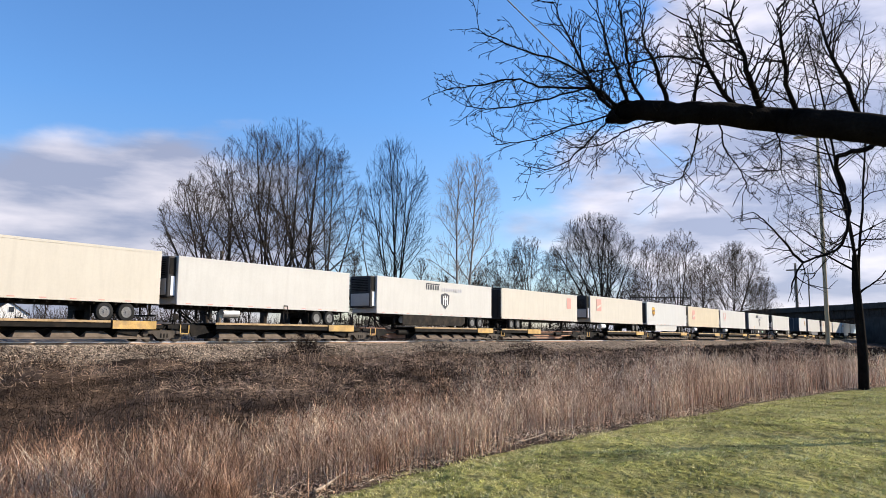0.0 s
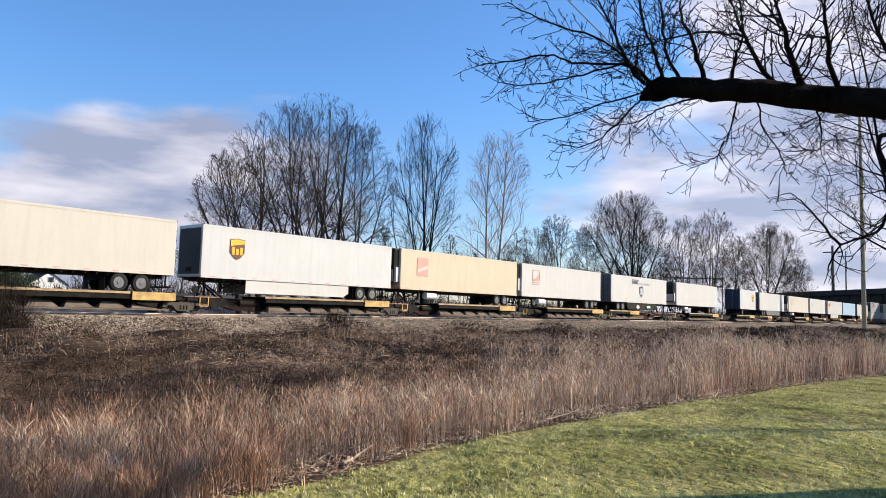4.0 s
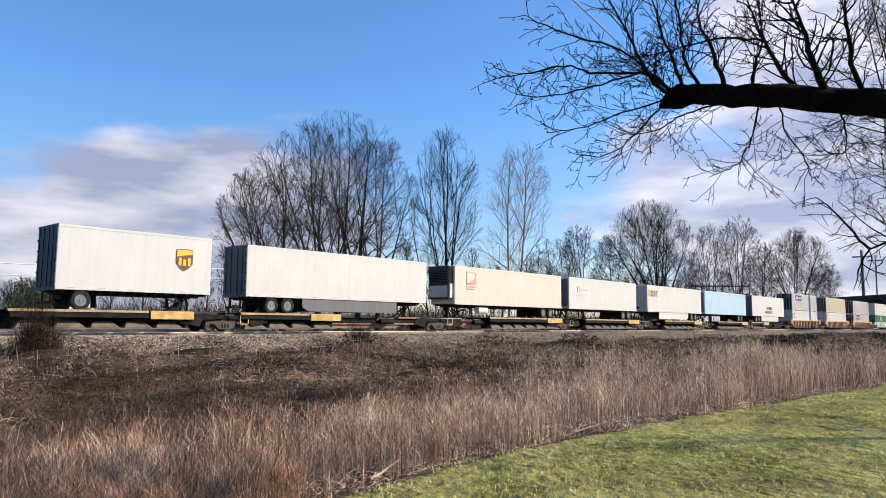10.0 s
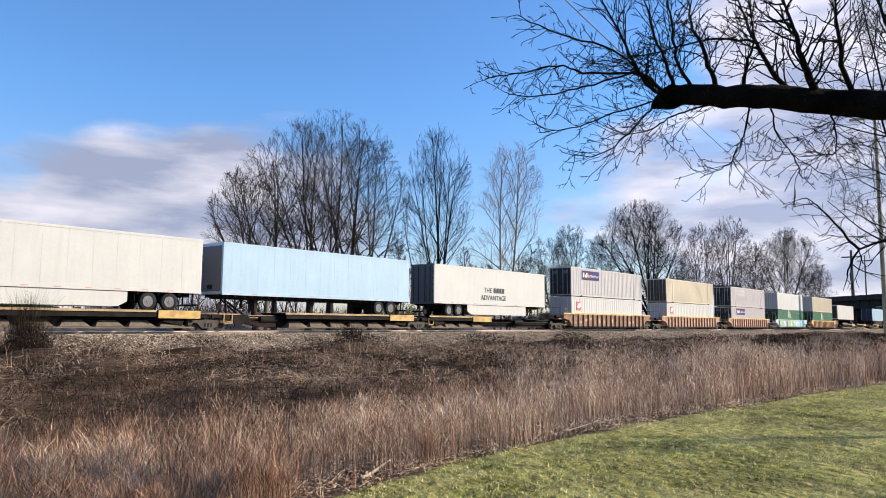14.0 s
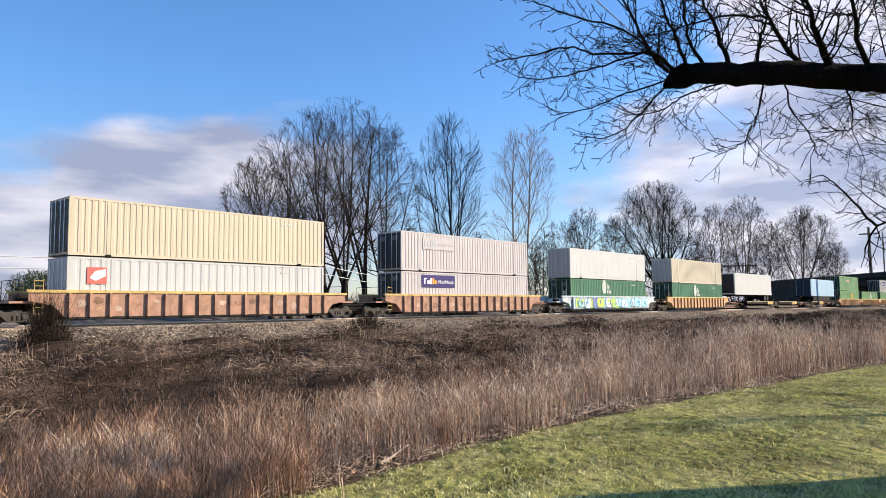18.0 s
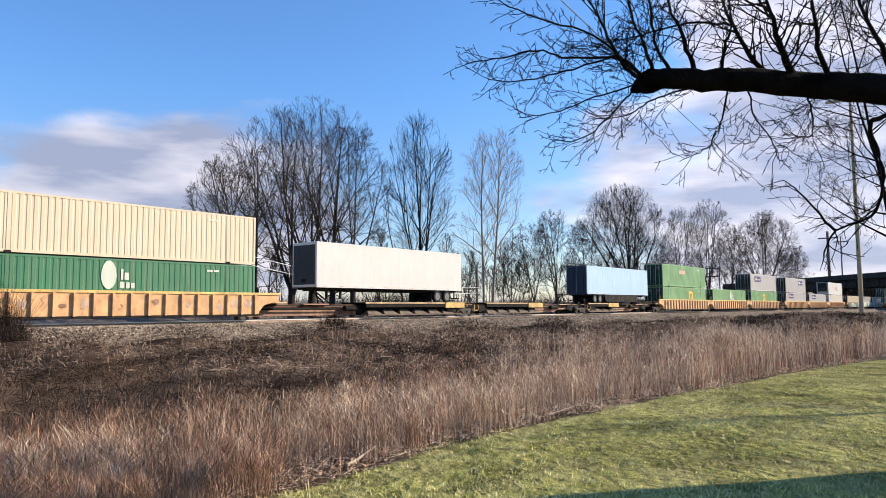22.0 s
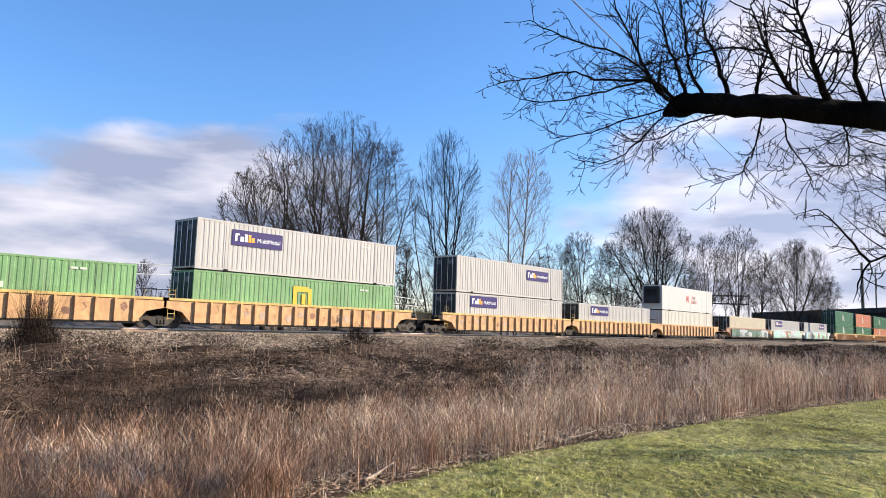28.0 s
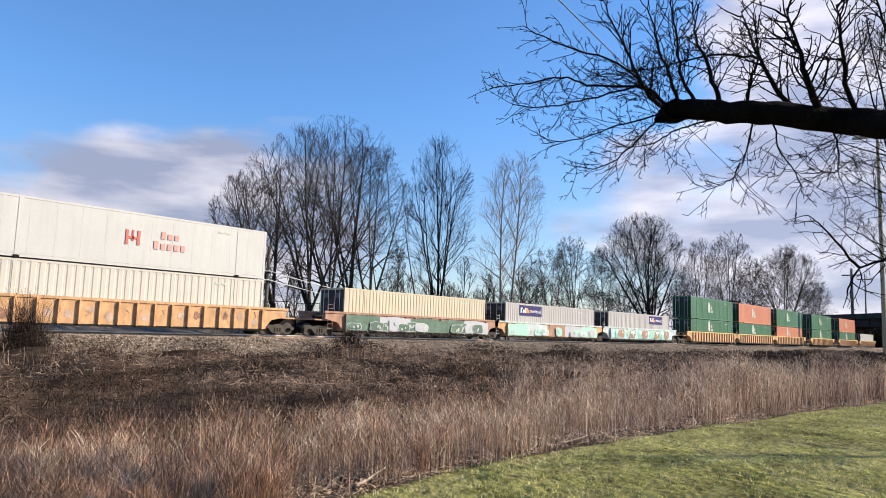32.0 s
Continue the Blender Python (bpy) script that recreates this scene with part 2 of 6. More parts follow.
REED = surface("dead_reed", (0.52, 0.315, 0.205), rough=0.95, vary=0.4, scale=0.45, fine=1.6, bump=0, island=0.65, dirt=0.4, dirt_colour=(0.74, 0.52, 0.35), spec=0.05)
PALEREED = surface("pale_reed", (0.95, 0.69, 0.49), rough=0.9, vary=0.3, scale=0.45, fine=1.6, bump=0, island=0.35, spec=0.05)
DARKREED = surface("dark_dead_stem", (0.20, 0.112, 0.070), rough=0.95, vary=0.4, scale=0.45, fine=1.6, bump=0, island=0.6, spec=0.05)
VINE = surface("dead_bramble", (0.36, 0.255, 0.18), rough=0.95, vary=0.5, scale=0.5, fine=2.0, bump=0, island=0.8, dirt=0.3, dirt_colour=(0.48, 0.36, 0.25), spec=0.05)
GRAVEL = surface("grey_gravel", (0.17, 0.145, 0.125), rough=0.95, vary=0.5, scale=0.3, fine=2.0, bump=0.6, dirt=0.7, dirt_colour=(0.085, 0.065, 0.05), spec=0.04)
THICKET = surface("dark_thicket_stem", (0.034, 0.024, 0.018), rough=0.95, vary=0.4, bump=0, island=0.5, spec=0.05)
STICK = surface("weathered_branch", (0.36, 0.28, 0.21), rough=0.9, vary=0.35, scale=4.0, fine=30.0, bump=0.4, spec=0.05)
LEAF = surface("dead_leaf", (0.40, 0.26, 0.17), rough=0.95, vary=0.4, bump=0, island=0.8, spec=0.05)
BOLSTER = surface("dusty_bracket_steel", (0.17, 0.135, 0.105), rough=0.8, vary=0.35, dirt=0.5, dirt_colour=(0.09, 0.065, 0.048), spec=0.1)
BARK = surface("grey_brown_bark", (0.046, 0.037, 0.030), rough=1.0, vary=0.4, scale=3.0, fine=25.0, bump=0.6, spec=0.05)
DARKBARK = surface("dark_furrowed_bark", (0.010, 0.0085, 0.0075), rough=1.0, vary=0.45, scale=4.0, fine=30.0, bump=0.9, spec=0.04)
PALEBARK = surface("pale_bark", (0.27, 0.235, 0.20), rough=0.9, vary=0.3, scale=2.0, fine=20.0, bump=0.4, spec=0.08)
# Streaked with stains; the base is darkened to stand for shade under the bridge.
CONCRETE = surface("stained_shade_concrete", (0.048, 0.044, 0.040), rough=0.95, vary=0.3, scale=0.4, fine=8.0, dirt=0.5, streak=True, spec=0.06)
SLOPE = surface("pale_slope_concrete", (0.34, 0.32, 0.29), rough=0.95, vary=0.2, scale=0.5, fine=6.0, dirt=0.4, spec=0.05)
GIRDER = surface("weathered_girder", (0.035, 0.030, 0.026), rough=0.8, vary=0.3, dirt=0.4, spec=0.12)
POLEPAINT = surface("pole_steel", (0.42, 0.33, 0.20), rough=0.8, vary=0.15, dirt=0.3, streak=True, spec=0.1)
WOODPOLE = surface("weathered_pole_wood", (0.17, 0.135, 0.10), rough=0.95, vary=0.35)
CABLE = surface("cable_sheath", (0.55, 0.54, 0.52), rough=0.5, vary=0.1)
DARKCABLE = surface("dark_wire", (0.08, 0.08, 0.085), rough=0.6, vary=0.1)
SIDING = surface("white_siding", (0.72, 0.71, 0.69), rough=0.8, vary=0.06, dirt=0.2)
SHINGLE = surface("grey_shingle", (0.07, 0.066, 0.062), rough=1.0, vary=0.3, dirt=0.3, spec=0.05)
PANE = surface("dark_pane", (0.03, 0.035, 0.045), rough=0.1, vary=0.1, bump=0)
EVERGREEN = surface("evergreen_needle", (0.035, 0.055, 0.025), rough=0.9, vary=0.4, island=0.5, bump=0)


# ---- mesh helpers ----
def part(name, bm, material, parent=None, label=""):
    """Links a bmesh (or shared mesh data) as one object under a thing."""
    if isinstance(bm, bmesh.types.BMesh):
        me = bpy.data.meshes.new(name)
        bm.to_mesh(me)
        bm.free()
        me.materials.append(material)
    else:
        me = bm
    ob = new(name, me)
    if parent is not None:
        ob.parent = parent
    return tagged(ob, label)


def box(bm, x0, x1, y0, y1, z0, z1, taper=0.0):
    """A box; taper draws its bottom in along x."""
    v = [bm.verts.new(p) for p in ((x0 + taper, y0, z0), (x1 - taper, y0, z0), (x1 - taper, y1, z0), (x0 + taper, y1, z0),
                                   (x0, y0, z1), (x1, y0, z1), (x1, y1, z1), (x0, y1, z1))]
    for f in ((3, 2, 1, 0), (4, 5, 6, 7), (0, 1, 5, 4), (1, 2, 6, 5), (2, 3, 7, 6), (3, 0, 4, 7)):
        bm.faces.new([v[i] for i in f])
    return bm


def boxes(*rows):
    bm = bmesh.new()
    for row in rows:
        box(bm, *row)
    return bm


def rounded(x0, x1, y0, y1, z0, z1, r=0.03, seg=2):
    bm = boxes((x0, x1, y0, y1, z0, z1))
    bmesh.ops.bevel(bm, geom=bm.edges[:], offset=r, segments=seg, affect="EDGES", profile=0.5)
    return bm


def rod(bm, a, b, ra, rb=None, n=8, caps=True):
    """A tapered round bar from a to b."""
    a, b = Vector(a), Vector(b)
    rb = ra if rb is None else rb
    way = (b - a).normalized()
    side = way.orthogonal().normalized()
    up = way.cross(side)
    rings = []
    for p, r in ((a, ra), (b, rb)):
        rings.append([bm.verts.new(p + (side * math.cos(k * math.tau / n) + up * math.sin(k * math.tau / n)) * r) for k in range(n)])
    for k in range(n):
        bm.faces.new((rings[0][k], rings[0][(k + 1) % n], rings[1][(k + 1) % n], rings[1][k]))
    if caps:
        bm.faces.new(rings[0][::-1])
        bm.faces.new(rings[1])
    return bm


def rods(*rows, n=8):
    bm = bmesh.new()
    for row in rows:
        rod(bm, *row, n=n)
    return bm


def prism(outline, y0, y1):
    """A plate of the given outline in x and z, from y0 to y1."""
    bm = bmesh.new()
    front = [bm.verts.new((x, y0, z)) for x, z in outline]
    rear = [bm.verts.new((x, y1, z)) for x, z in outline]
    bm.faces.new(front)
    bm.faces.new(rear[::-1])
    n = len(outline)
    for k in range(n):
        bm.faces.new((front[(k + 1) % n], front[k], rear[k], rear[(k + 1) % n]))
    bmesh.ops.recalc_face_normals(bm, faces=bm.faces[:])
    return bm


def raw_mesh(name, verts, faces, material, smooth=False):
    """A mesh from arrays: verts (n, 3), faces (m, k) of one length k."""
    verts, faces = np.asarray(verts, np.float32), np.asarray(faces, np.int32)
    me = bpy.data.meshes.new(name)
    me.vertices.add(len(verts))
    me.vertices.foreach_set("co", verts.ravel())
    m, k = faces.shape
    me.loops.add(m * k)
    me.loops.foreach_set("vertex_index", faces.ravel())
    me.polygons.add(m)
    me.polygons.foreach_set("loop_start", np.arange(0, m * k, k, dtype=np.int32))
    me.polygons.foreach_set("loop_total", np.full(m, k, np.int32))
    if smooth:
        me.polygons.foreach_set("use_smooth", np.ones(m, bool))
    me.materials.append(material)
    me.update(calc_edges=True)
    return me


def empty(name, label, category, group=""):
    return tagged(new(name), label, category, group)


def heading(az, el, d):
    """The point d metres from the camera, az degrees from the track's way towards the field, el degrees up."""
    a, e = radians(az), radians(el)
    return Vector((EYE[0] + d * math.cos(e) * math.cos(a), EYE[1] + d * math.cos(e) * math.sin(a), EYE[2] + d * math.sin(e)))


# ---- the lie of the land ----
TRACK_Y = 39.04                      # middle of the track; the rail heads lie at z = 0
LAWN_Z, BED_Z, BANK_Z = -0.98, -2.15, -0.98


def lawn_edge(x):
    return np.interp(x, (-60, 0, 3.7, 6, 9, 12, 15, 17.5, 20, 23.5, 27, 40, 70, 120), (2.0, 4.7, 5.1, 5.3, 5.38, 5.12, 4.85, 4.65, 4.35, 3.85, 2.95, -0.8, -7, -16))


def smooth(a, b, x):
    t = np.clip((x - a) / (b - a), 0, 1)
    return t * t * (3 - 2 * t)


def hummocks():
    """Centres, radii and heights of the bramble heaps on the bank."""
    rng = np.random.default_rng(40)
    n = 280
    x = -6 + 200 * rng.power(0.75, n)
    y = 12.5 + 18.0 * rng.power(1.35, n)
    own = np.array(((17.6, 29.6, 1.6, 0.85), (28.0, 30.0, 1.6, 0.85), (10.8, 29.8, 1.6, 0.9), (23.0, 28.4, 1.3, 0.8), (39.0, 30.0, 1.8, 0.8), (51.0, 30.0, 2.0, 0.8)))
    return np.concatenate([own, np.stack([x, y, rng.uniform(0.8, 2.0, n) + 0.006 * x, rng.uniform(0.30, 1.20, n) * np.where(y < 18, 0.55, np.where(y > 26, 0.55, 1.0))], -1)])


HUMMOCKS = hummocks()


def heap_grid():
    """The heaps' heights, and which heap tops each spot, on a fine grid."""
    gx, gy = np.meshgrid(np.arange(-14, 216, 0.2), np.arange(10, 35, 0.2), indexing="ij")
    top, own = np.zeros(gx.shape), np.zeros(gx.shape, int)
    for k, (cx, cy, r, h) in enumerate(HUMMOCKS):
        i0, i1 = max(0, int((cx - 1.5 * r + 14) / 0.2)), int((cx + 1.5 * r + 14) / 0.2) + 1
        px, py = gx[i0:i1], gy[i0:i1]
        q = ((px - cx) / (1.4 * r)) ** 2 + ((py - cy) / r) ** 2
        high = h * np.clip(1 - q, 0, None) ** 0.7
        own[i0:i1] = np.where(high > top[i0:i1], k, own[i0:i1])
        top[i0:i1] = np.maximum(top[i0:i1], high)
    return top, own


HEAP_TOP, HEAP_OWN = heap_grid()


def heap(x, y):
    i = np.clip((np.asarray(x) + 14) / 0.2, 0, HEAP_TOP.shape[0] - 1.001)
    j = np.clip((np.asarray(y) - 10) / 0.2, 0, HEAP_TOP.shape[1] - 1.001)
    a, b = i.astype(int), j.astype(int)
    u, v = i - a, j - b
    high = HEAP_TOP[a, b] * (1 - u) * (1 - v) + HEAP_TOP[a + 1, b] * u * (1 - v) + HEAP_TOP[a, b + 1] * (1 - u) * v + HEAP_TOP[a + 1, b + 1] * u * v
    return high, HEAP_OWN[a, b]


def land(x, y):
    """Ground height: lawn, the reed bed below it, the bank up to the ballast, then flat country."""
    x, y = np.asarray(x, float), np.asarray(y, float)
    d = y - lawn_edge(x)
    z = LAWN_Z + (BED_Z - LAWN_Z) * smooth(0.0, 6.5, d)
    z = z + (BANK_Z - BED_Z) * smooth(18.5, 32.3, y)
    lump = 0.10 * np.sin(x * 0.55 + 1.3 * np.sin(y * 0.31)) * np.sin(y * 0.47 + 0.6) + 0.05 * np.sin(x * 1.7 + y * 1.1) * np.sin(y * 1.9 - x * 0.6)
    z = z + 0.62 * heap(x, y)[0]
    return z + lump * smooth(0.5, 3.0, d) * (1 - smooth(31.5, 33.5, y)) + 0.015 * np.sin(x * 1.1) * np.sin(y * 1.4 + 1)


def make_ground():
    xs = np.concatenate([np.linspace(-900, -60, 8), np.arange(-50, 90, 0.45), np.arange(90, 300, 4.0), np.linspace(310, 3200, 10)])
    vs = np.concatenate([np.linspace(-400, -30, 6), np.arange(-24, -0.1, 1.0), [0.0], np.arange(0.35, 40, 0.42), np.arange(41, 70, 3.0), np.linspace(75, 3200, 14)])
    X, V = np.meshgrid(xs, vs, indexing="ij")
    Y = V + lawn_edge(X) * (1 - smooth(0.0, 14.0, V)) * smooth(-30.0, 0.0, V)
    Z = land(X, Y)
    n, m = X.shape
    verts = np.stack([X, Y, Z], -1).reshape(-1, 3)
    i, j = np.meshgrid(np.arange(n - 1), np.arange(m - 1), indexing="ij")
    a = (i * m + j).ravel()
    faces = np.stack([a, a + m, a + m + 1, a + 1], 1)
    me = raw_mesh("ground", verts, faces, SOIL, smooth=True)
    me.materials.append(TURF)
    lawn = (V[:-1, 1:] <= 1e-6).ravel()
    me.polygons.foreach_set("material_index", lawn.astype(np.int32))
    tagged(new("ground", me), "flat ground of matted brown grass with mown green turf", "ground", kind="structure")


make_ground()


def make_ballast():
    """The stone bed of the track, with an uneven foot."""
    rng = np.random.default_rng(3)
    xs = np.concatenate([np.linspace(-300, -30, 10), np.arange(-28, 130, 0.4), np.arange(131, 700, 3.0)])
    prof = ((32.6, -1.10), (33.4, -0.78), (34.4, -0.52), (35.4, -0.30), (36.1, -0.20), (37.6, -0.18), (39.0, -0.18), (40.5, -0.18), (42.0, -0.22), (45.0, -1.2))
    verts = []
    for x in xs:
        for k, (y, z) in enumerate(prof):
            rough = 0.0 if k in (0, 9) else 1.0
            verts.append((x, y + rng.normal(0, 0.08) * (k < 5), z + rng.normal(0, 0.03) * rough))
    m = len(prof)
    faces = [(i * m + j, (i + 1) * m + j, (i + 1) * m + j + 1, i * m + j + 1) for i in range(len(xs) - 1) for j in range(m - 1)]
    tagged(new("ballast_bed", raw_mesh("ballast_bed", verts, faces, BALLAST, smooth=True)), "bed of crushed grey-brown track ballast", "ballast", kind="structure")
    # loose stones on the near shoulder
    n = 30000
    x = 2 + rng.power(0.75, n) * 96
    y = rng.uniform(33.0, 38.3, n)
    z = np.interp(y, [p[0] for p in prof], [p[1] for p in prof]) + 0.015
    size = rng.uniform(0.028, 0.075, n)
    base = np.array([(1, 0, 0), (-1, 0, 0), (0, 1, 0), (0, -1, 0), (0, 0, 0.8), (0, 0, -0.8)])
    verts = base[None] * size[:, None, None] * rng.uniform(0.6, 1.25, (n, 6, 1)) + np.stack([x, y, z], -1)[:, None]
    tri = np.array([(0, 2, 4), (2, 1, 4), (1, 3, 4), (3, 0, 4), (2, 0, 5), (1, 2, 5), (3, 1, 5), (0, 3, 5)])
    faces = (tri[None] + (np.arange(n) * 6)[:, None, None]).reshape(-1, 3)
    tagged(new("ballast_stones", raw_mesh("ballast_stones", verts.reshape(-1, 3), faces, STONE)), "loose crushed stones on the track shoulder", "gravel", kind="stuff")


make_ballast()


def make_track():
    track = tagged(new("railway_track"), "steel rails on dark timber sleepers in ballast", "railway track", kind="structure")
    for y in (TRACK_Y - 0.7525, TRACK_Y + 0.7525):
        bm = boxes((-300, 700, y - 0.035, y + 0.035, -0.045, 0.0), (-300, 700, y - 0.012, y + 0.012, -0.14, -0.045), (-300, 700, y - 0.075, y + 0.075, -0.165, -0.14))
        rail = part("rail", bm, RAILSIDE, track, "worn steel rail")
        # The pale metal reaches down the head's side to stand for its sky reflection.
        part("rail_head", boxes((-300, 700, y - 0.037, y + 0.037, -0.040, 0.003)), RAILTOP, rail, "polished rail head")
    tie = None
    for k in range(220):
        x = -4 + 0.52 * k
        if tie is None:
            tie = part("sleeper", rounded(-0.115, 0.115, TRACK_Y - 1.3, TRACK_Y + 1.3, -0.30, -0.165, 0.015, 1), TIMBER, track).data
            tie_ob = track.children[-1]
            tie_ob.location.x = x
        else:
            part("sleeper", tie, TIMBER, track).location.x = x


make_track()


# ---- the train: all of it rolls past at one speed ----
SPEED = 18.28                        # metres a second towards -x
FACE = 1.30                          # half the width of a trailer or container
ROLLING = []                         # things that move, with their x at the start


def rolls(ob, x):
    ROLLING.append((ob, x))
    return ob


def make_wheel_data():
    bm = bmesh.new()
    rod(bm, (0, -0.07, 0), (0, 0.07, 0), 0.42, n=20)
    rod(bm, (0, -0.10, 0), (0, -0.07, 0), 0.36, 0.40, n=20)
    rod(bm, (0, -0.13, 0), (0, -0.10, 0), 0.13, n=10)
    me = bpy.data.meshes.new("wheel")
    bm.to_mesh(me)
    bm.free()
    me.materials.append(TRUCKSTEEL)
    return me


WHEEL = make_wheel_data()
# side frame of a three-piece bogie, as an outline in x and z
FRAME_LINE = ((-1.30, 0.36), (-1.28, 0.56), (-1.0, 0.62), (-0.55, 0.66), (0.55, 0.66), (1.0, 0.62), (1.28, 0.56), (1.30, 0.36), (1.05, 0.34),
              (0.98, 0.48), (0.72, 0.46), (0.40, 0.16), (-0.40, 0.16), (-0.72, 0.46), (-0.98, 0.48), (-1.05, 0.34))


def bogie(car, x):
    frame_part = part("bogie", boxes((-0.22, 0.22, -1.0, 1.0, 0.45, 0.72)), TRUCKSTEEL, car, "rusty cast-steel bogie")
    frame_part.location.x = x
    for s in (-1, 1):
        part("side_frame", prism(FRAME_LINE, s * 1.02 - 0.07, s * 1.02 + 0.07), TRUCKSTEEL, frame_part)
        bm = bmesh.new()
        for k in (-0.2, 0.0, 0.2):
            rod(bm, (k, s * 1.04, 0.24), (k, s * 1.04, 0.48), 0.075, n=8)
        part("spring", bm, CHASSIS, frame_part)
        for a in (-0.88, 0.88):
            w = part("wheel", WHEEL, TRUCKSTEEL, frame_part)
            w.location = (a, s * 0.80, 0.42)
            if s > 0:
                w.rotation_euler.z = math.pi
    for a in (-0.88, 0.88):
        part("axle", rods(((a, -0.95, 0.42), (a, 0.95, 0.42), 0.085)), CHASSIS, frame_part)
    return frame_part


def coupler(car, x):
    part("coupler", boxes((x - 0.9, x + 0.9, -0.11, 0.11, 0.72, 0.95), (x - 0.28, x + 0.28, -0.2, 0.2, 0.68, 1.0)), BLACK, car, "black knuckle coupler")


def spine_car(x0, x1, wheels_at, hitch_at, beam=RUST, edge=TRAYEDGE, joint=True):
    """A skeleton flat unit between two bogies: a beam, wide trays for the trailer's wheels and a hitch for its nose.
    wheels_at and hitch_at are measured along the train."""
    length = x1 - x0
    car = empty("spine_car", "articulated spine car with yellow-edged wheel trays", "railway car", "spine cars of the train")
    line = [(0.6, 0.62), (1.6, 0.52), (3.2, 0.46), (4.2, 0.22), (length - 4.2, 0.22), (length - 3.2, 0.46), (length - 1.6, 0.52), (length - 0.6, 0.62),
            (length - 0.6, 0.98), (0.6, 0.98)]
    part("centre_sill", prism(line, -0.34, 0.34), beam, car)
    w = wheels_at - x0
    back = 1 if wheels_at > hitch_at else -1
    wide0, wide1 = max(0.9, w - (9.0 if back > 0 else 4.5)), min(length - 0.7, w + (3.0 if back > 0 else 5.0))
    part("wheel_tray", boxes((wide0, wide1, -1.32, 1.32, 1.08, 1.14)), CHASSIS, car)
    for s in (-1, 1):
        mid = wide1 - 2.6
        part("tray_edge", boxes((wide0, mid - 0.06, s * 1.34 - 0.03, s * 1.34 + 0.03, 1.05, 1.17)), WORNEDGE, car, "worn pale tray edge with old yellow paint")
        part("tray_edge", boxes((mid + 0.06, wide1, s * 1.36 - 0.03, s * 1.36 + 0.03, 0.72, 1.17)), edge, car, "yellow-painted tray edge")
        part("side_beam", boxes((wide0 + 0.1, wide1 - 0.1, s * 1.28 - 0.04, s * 1.28 + 0.04, 0.78, 1.08)), BLACK, car)
        k = wide0 + 0.5
        while k < wide1 - 1.2:
            bm = bmesh.new()
            v = [bm.verts.new(p) for p in ((k - 0.12, s * 1.25, 0.26), (k + 1.38, s * 1.25, 0.26), (k + 1.08, s * 0.80, 0.60), (k + 0.18, s * 0.80, 0.60), (k - 0.12, s * 0.50, 0.22), (k + 1.38, s * 0.50, 0.22))]
            for f in ((0, 1, 2, 3), (4, 5, 1, 0), (3, 2, 5, 4), (0, 3, 4), (1, 5, 2)):
                bm.faces.new([v[i] for i in f])
            bmesh.ops.recalc_face_normals(bm, faces=bm.faces[:])
            part("tray_bracket", bm, BOLSTER, car)
            k += 1.75
        part("bottom_chord", boxes((wide0 + 0.3, wide1 - 0.3, s * 1.25 - 0.05, s * 1.25 + 0.05, 0.17, 0.25)), BOLSTER, car)
        part("side_step", boxes((0.9, 1.5, s * 1.25 - 0.02, s * 1.25 + 0.02, 0.45, 0.50), (0.9, 0.95, s * 1.25 - 0.02, s * 1.25 + 0.02, 0.45, 1.0), (1.45, 1.5, s * 1.25 - 0.02, s * 1.25 + 0.02, 0.45, 1.0)), edge, car)
    h = min(max(hitch_at - x0, 1.2), length - 1.2)
    way = 1 if wheels_at < hitch_at else -1
    part("hitch_stanchion", rods(((h, -0.45, 1.0), (h, -0.18, 2.05), 0.06), ((h, 0.45, 1.0), (h, 0.18, 2.05), 0.06),
                                 ((h - way * 1.3, -0.3, 1.0), (h, -0.15, 1.9), 0.055), ((h - way * 1.3, 0.3, 1.0), (h, 0.15, 1.9), 0.055)), BLACK, car, "black folding trailer hitch")
    part("hitch_head", boxes((h - 0.45, h + 0.45, -0.5, 0.5, 1.98, 2.12)), BLACK, car)
    part("brake_gear", rods(((length * 0.42, -0.55, 0.78), (length * 0.42 + 1.0, -0.55, 0.78), 0.16), ((3.0, -0.42, 0.72), (length - 3.0, -0.42, 0.72), 0.035)), CHASSIS, car)
    part("side_pipe", rods(((1.0, -0.62, 0.66), (length - 1.0, -0.62, 0.66), 0.05), n=6), BLACK, car)
    part("side_pipe", rods(((1.0, -0.50, 0.90), (length - 1.0, -0.50, 0.90), 0.04), n=6), BLACK, car)
    part("centre_girder", boxes((max(1.6, wide0), min(length - 1.6, wide1), -0.48, 0.48, 0.20, 0.97)), BLACK, car)
    part("air_reservoir", rods(((h - way * 2.2, -0.75, 0.70), (h - way * 3.5, -0.75, 0.70), 0.20), n=12), BLACK, car)
    part("hitch_base", boxes((h - 1.5, h + 0.8, -0.7, 0.7, 0.95, 1.05)), beam, car)
    part("deck_end", boxes((0.1, 1.1, -0.9, 0.9, 0.99, 1.03)), beam, car)
    part("deck_end", boxes((length - 1.1, length - 0.1, -0.9, 0.9, 0.99, 1.03)), beam, car)
    for e, way_in in ((0.0, 1), (length, -1)):
        for s in (-1, 1):
            part("end_arm", prism([(e + way_in * 0.15, 0.98), (e + way_in * 2.6, 0.98), (e + way_in * 2.9, 0.55), (e + way_in * 1.75, 0.30), (e + way_in * 1.55, 0.72), (e + way_in * 0.15, 0.78)], s * 1.16 - 0.05, s * 1.16 + 0.05), BLACK, car)
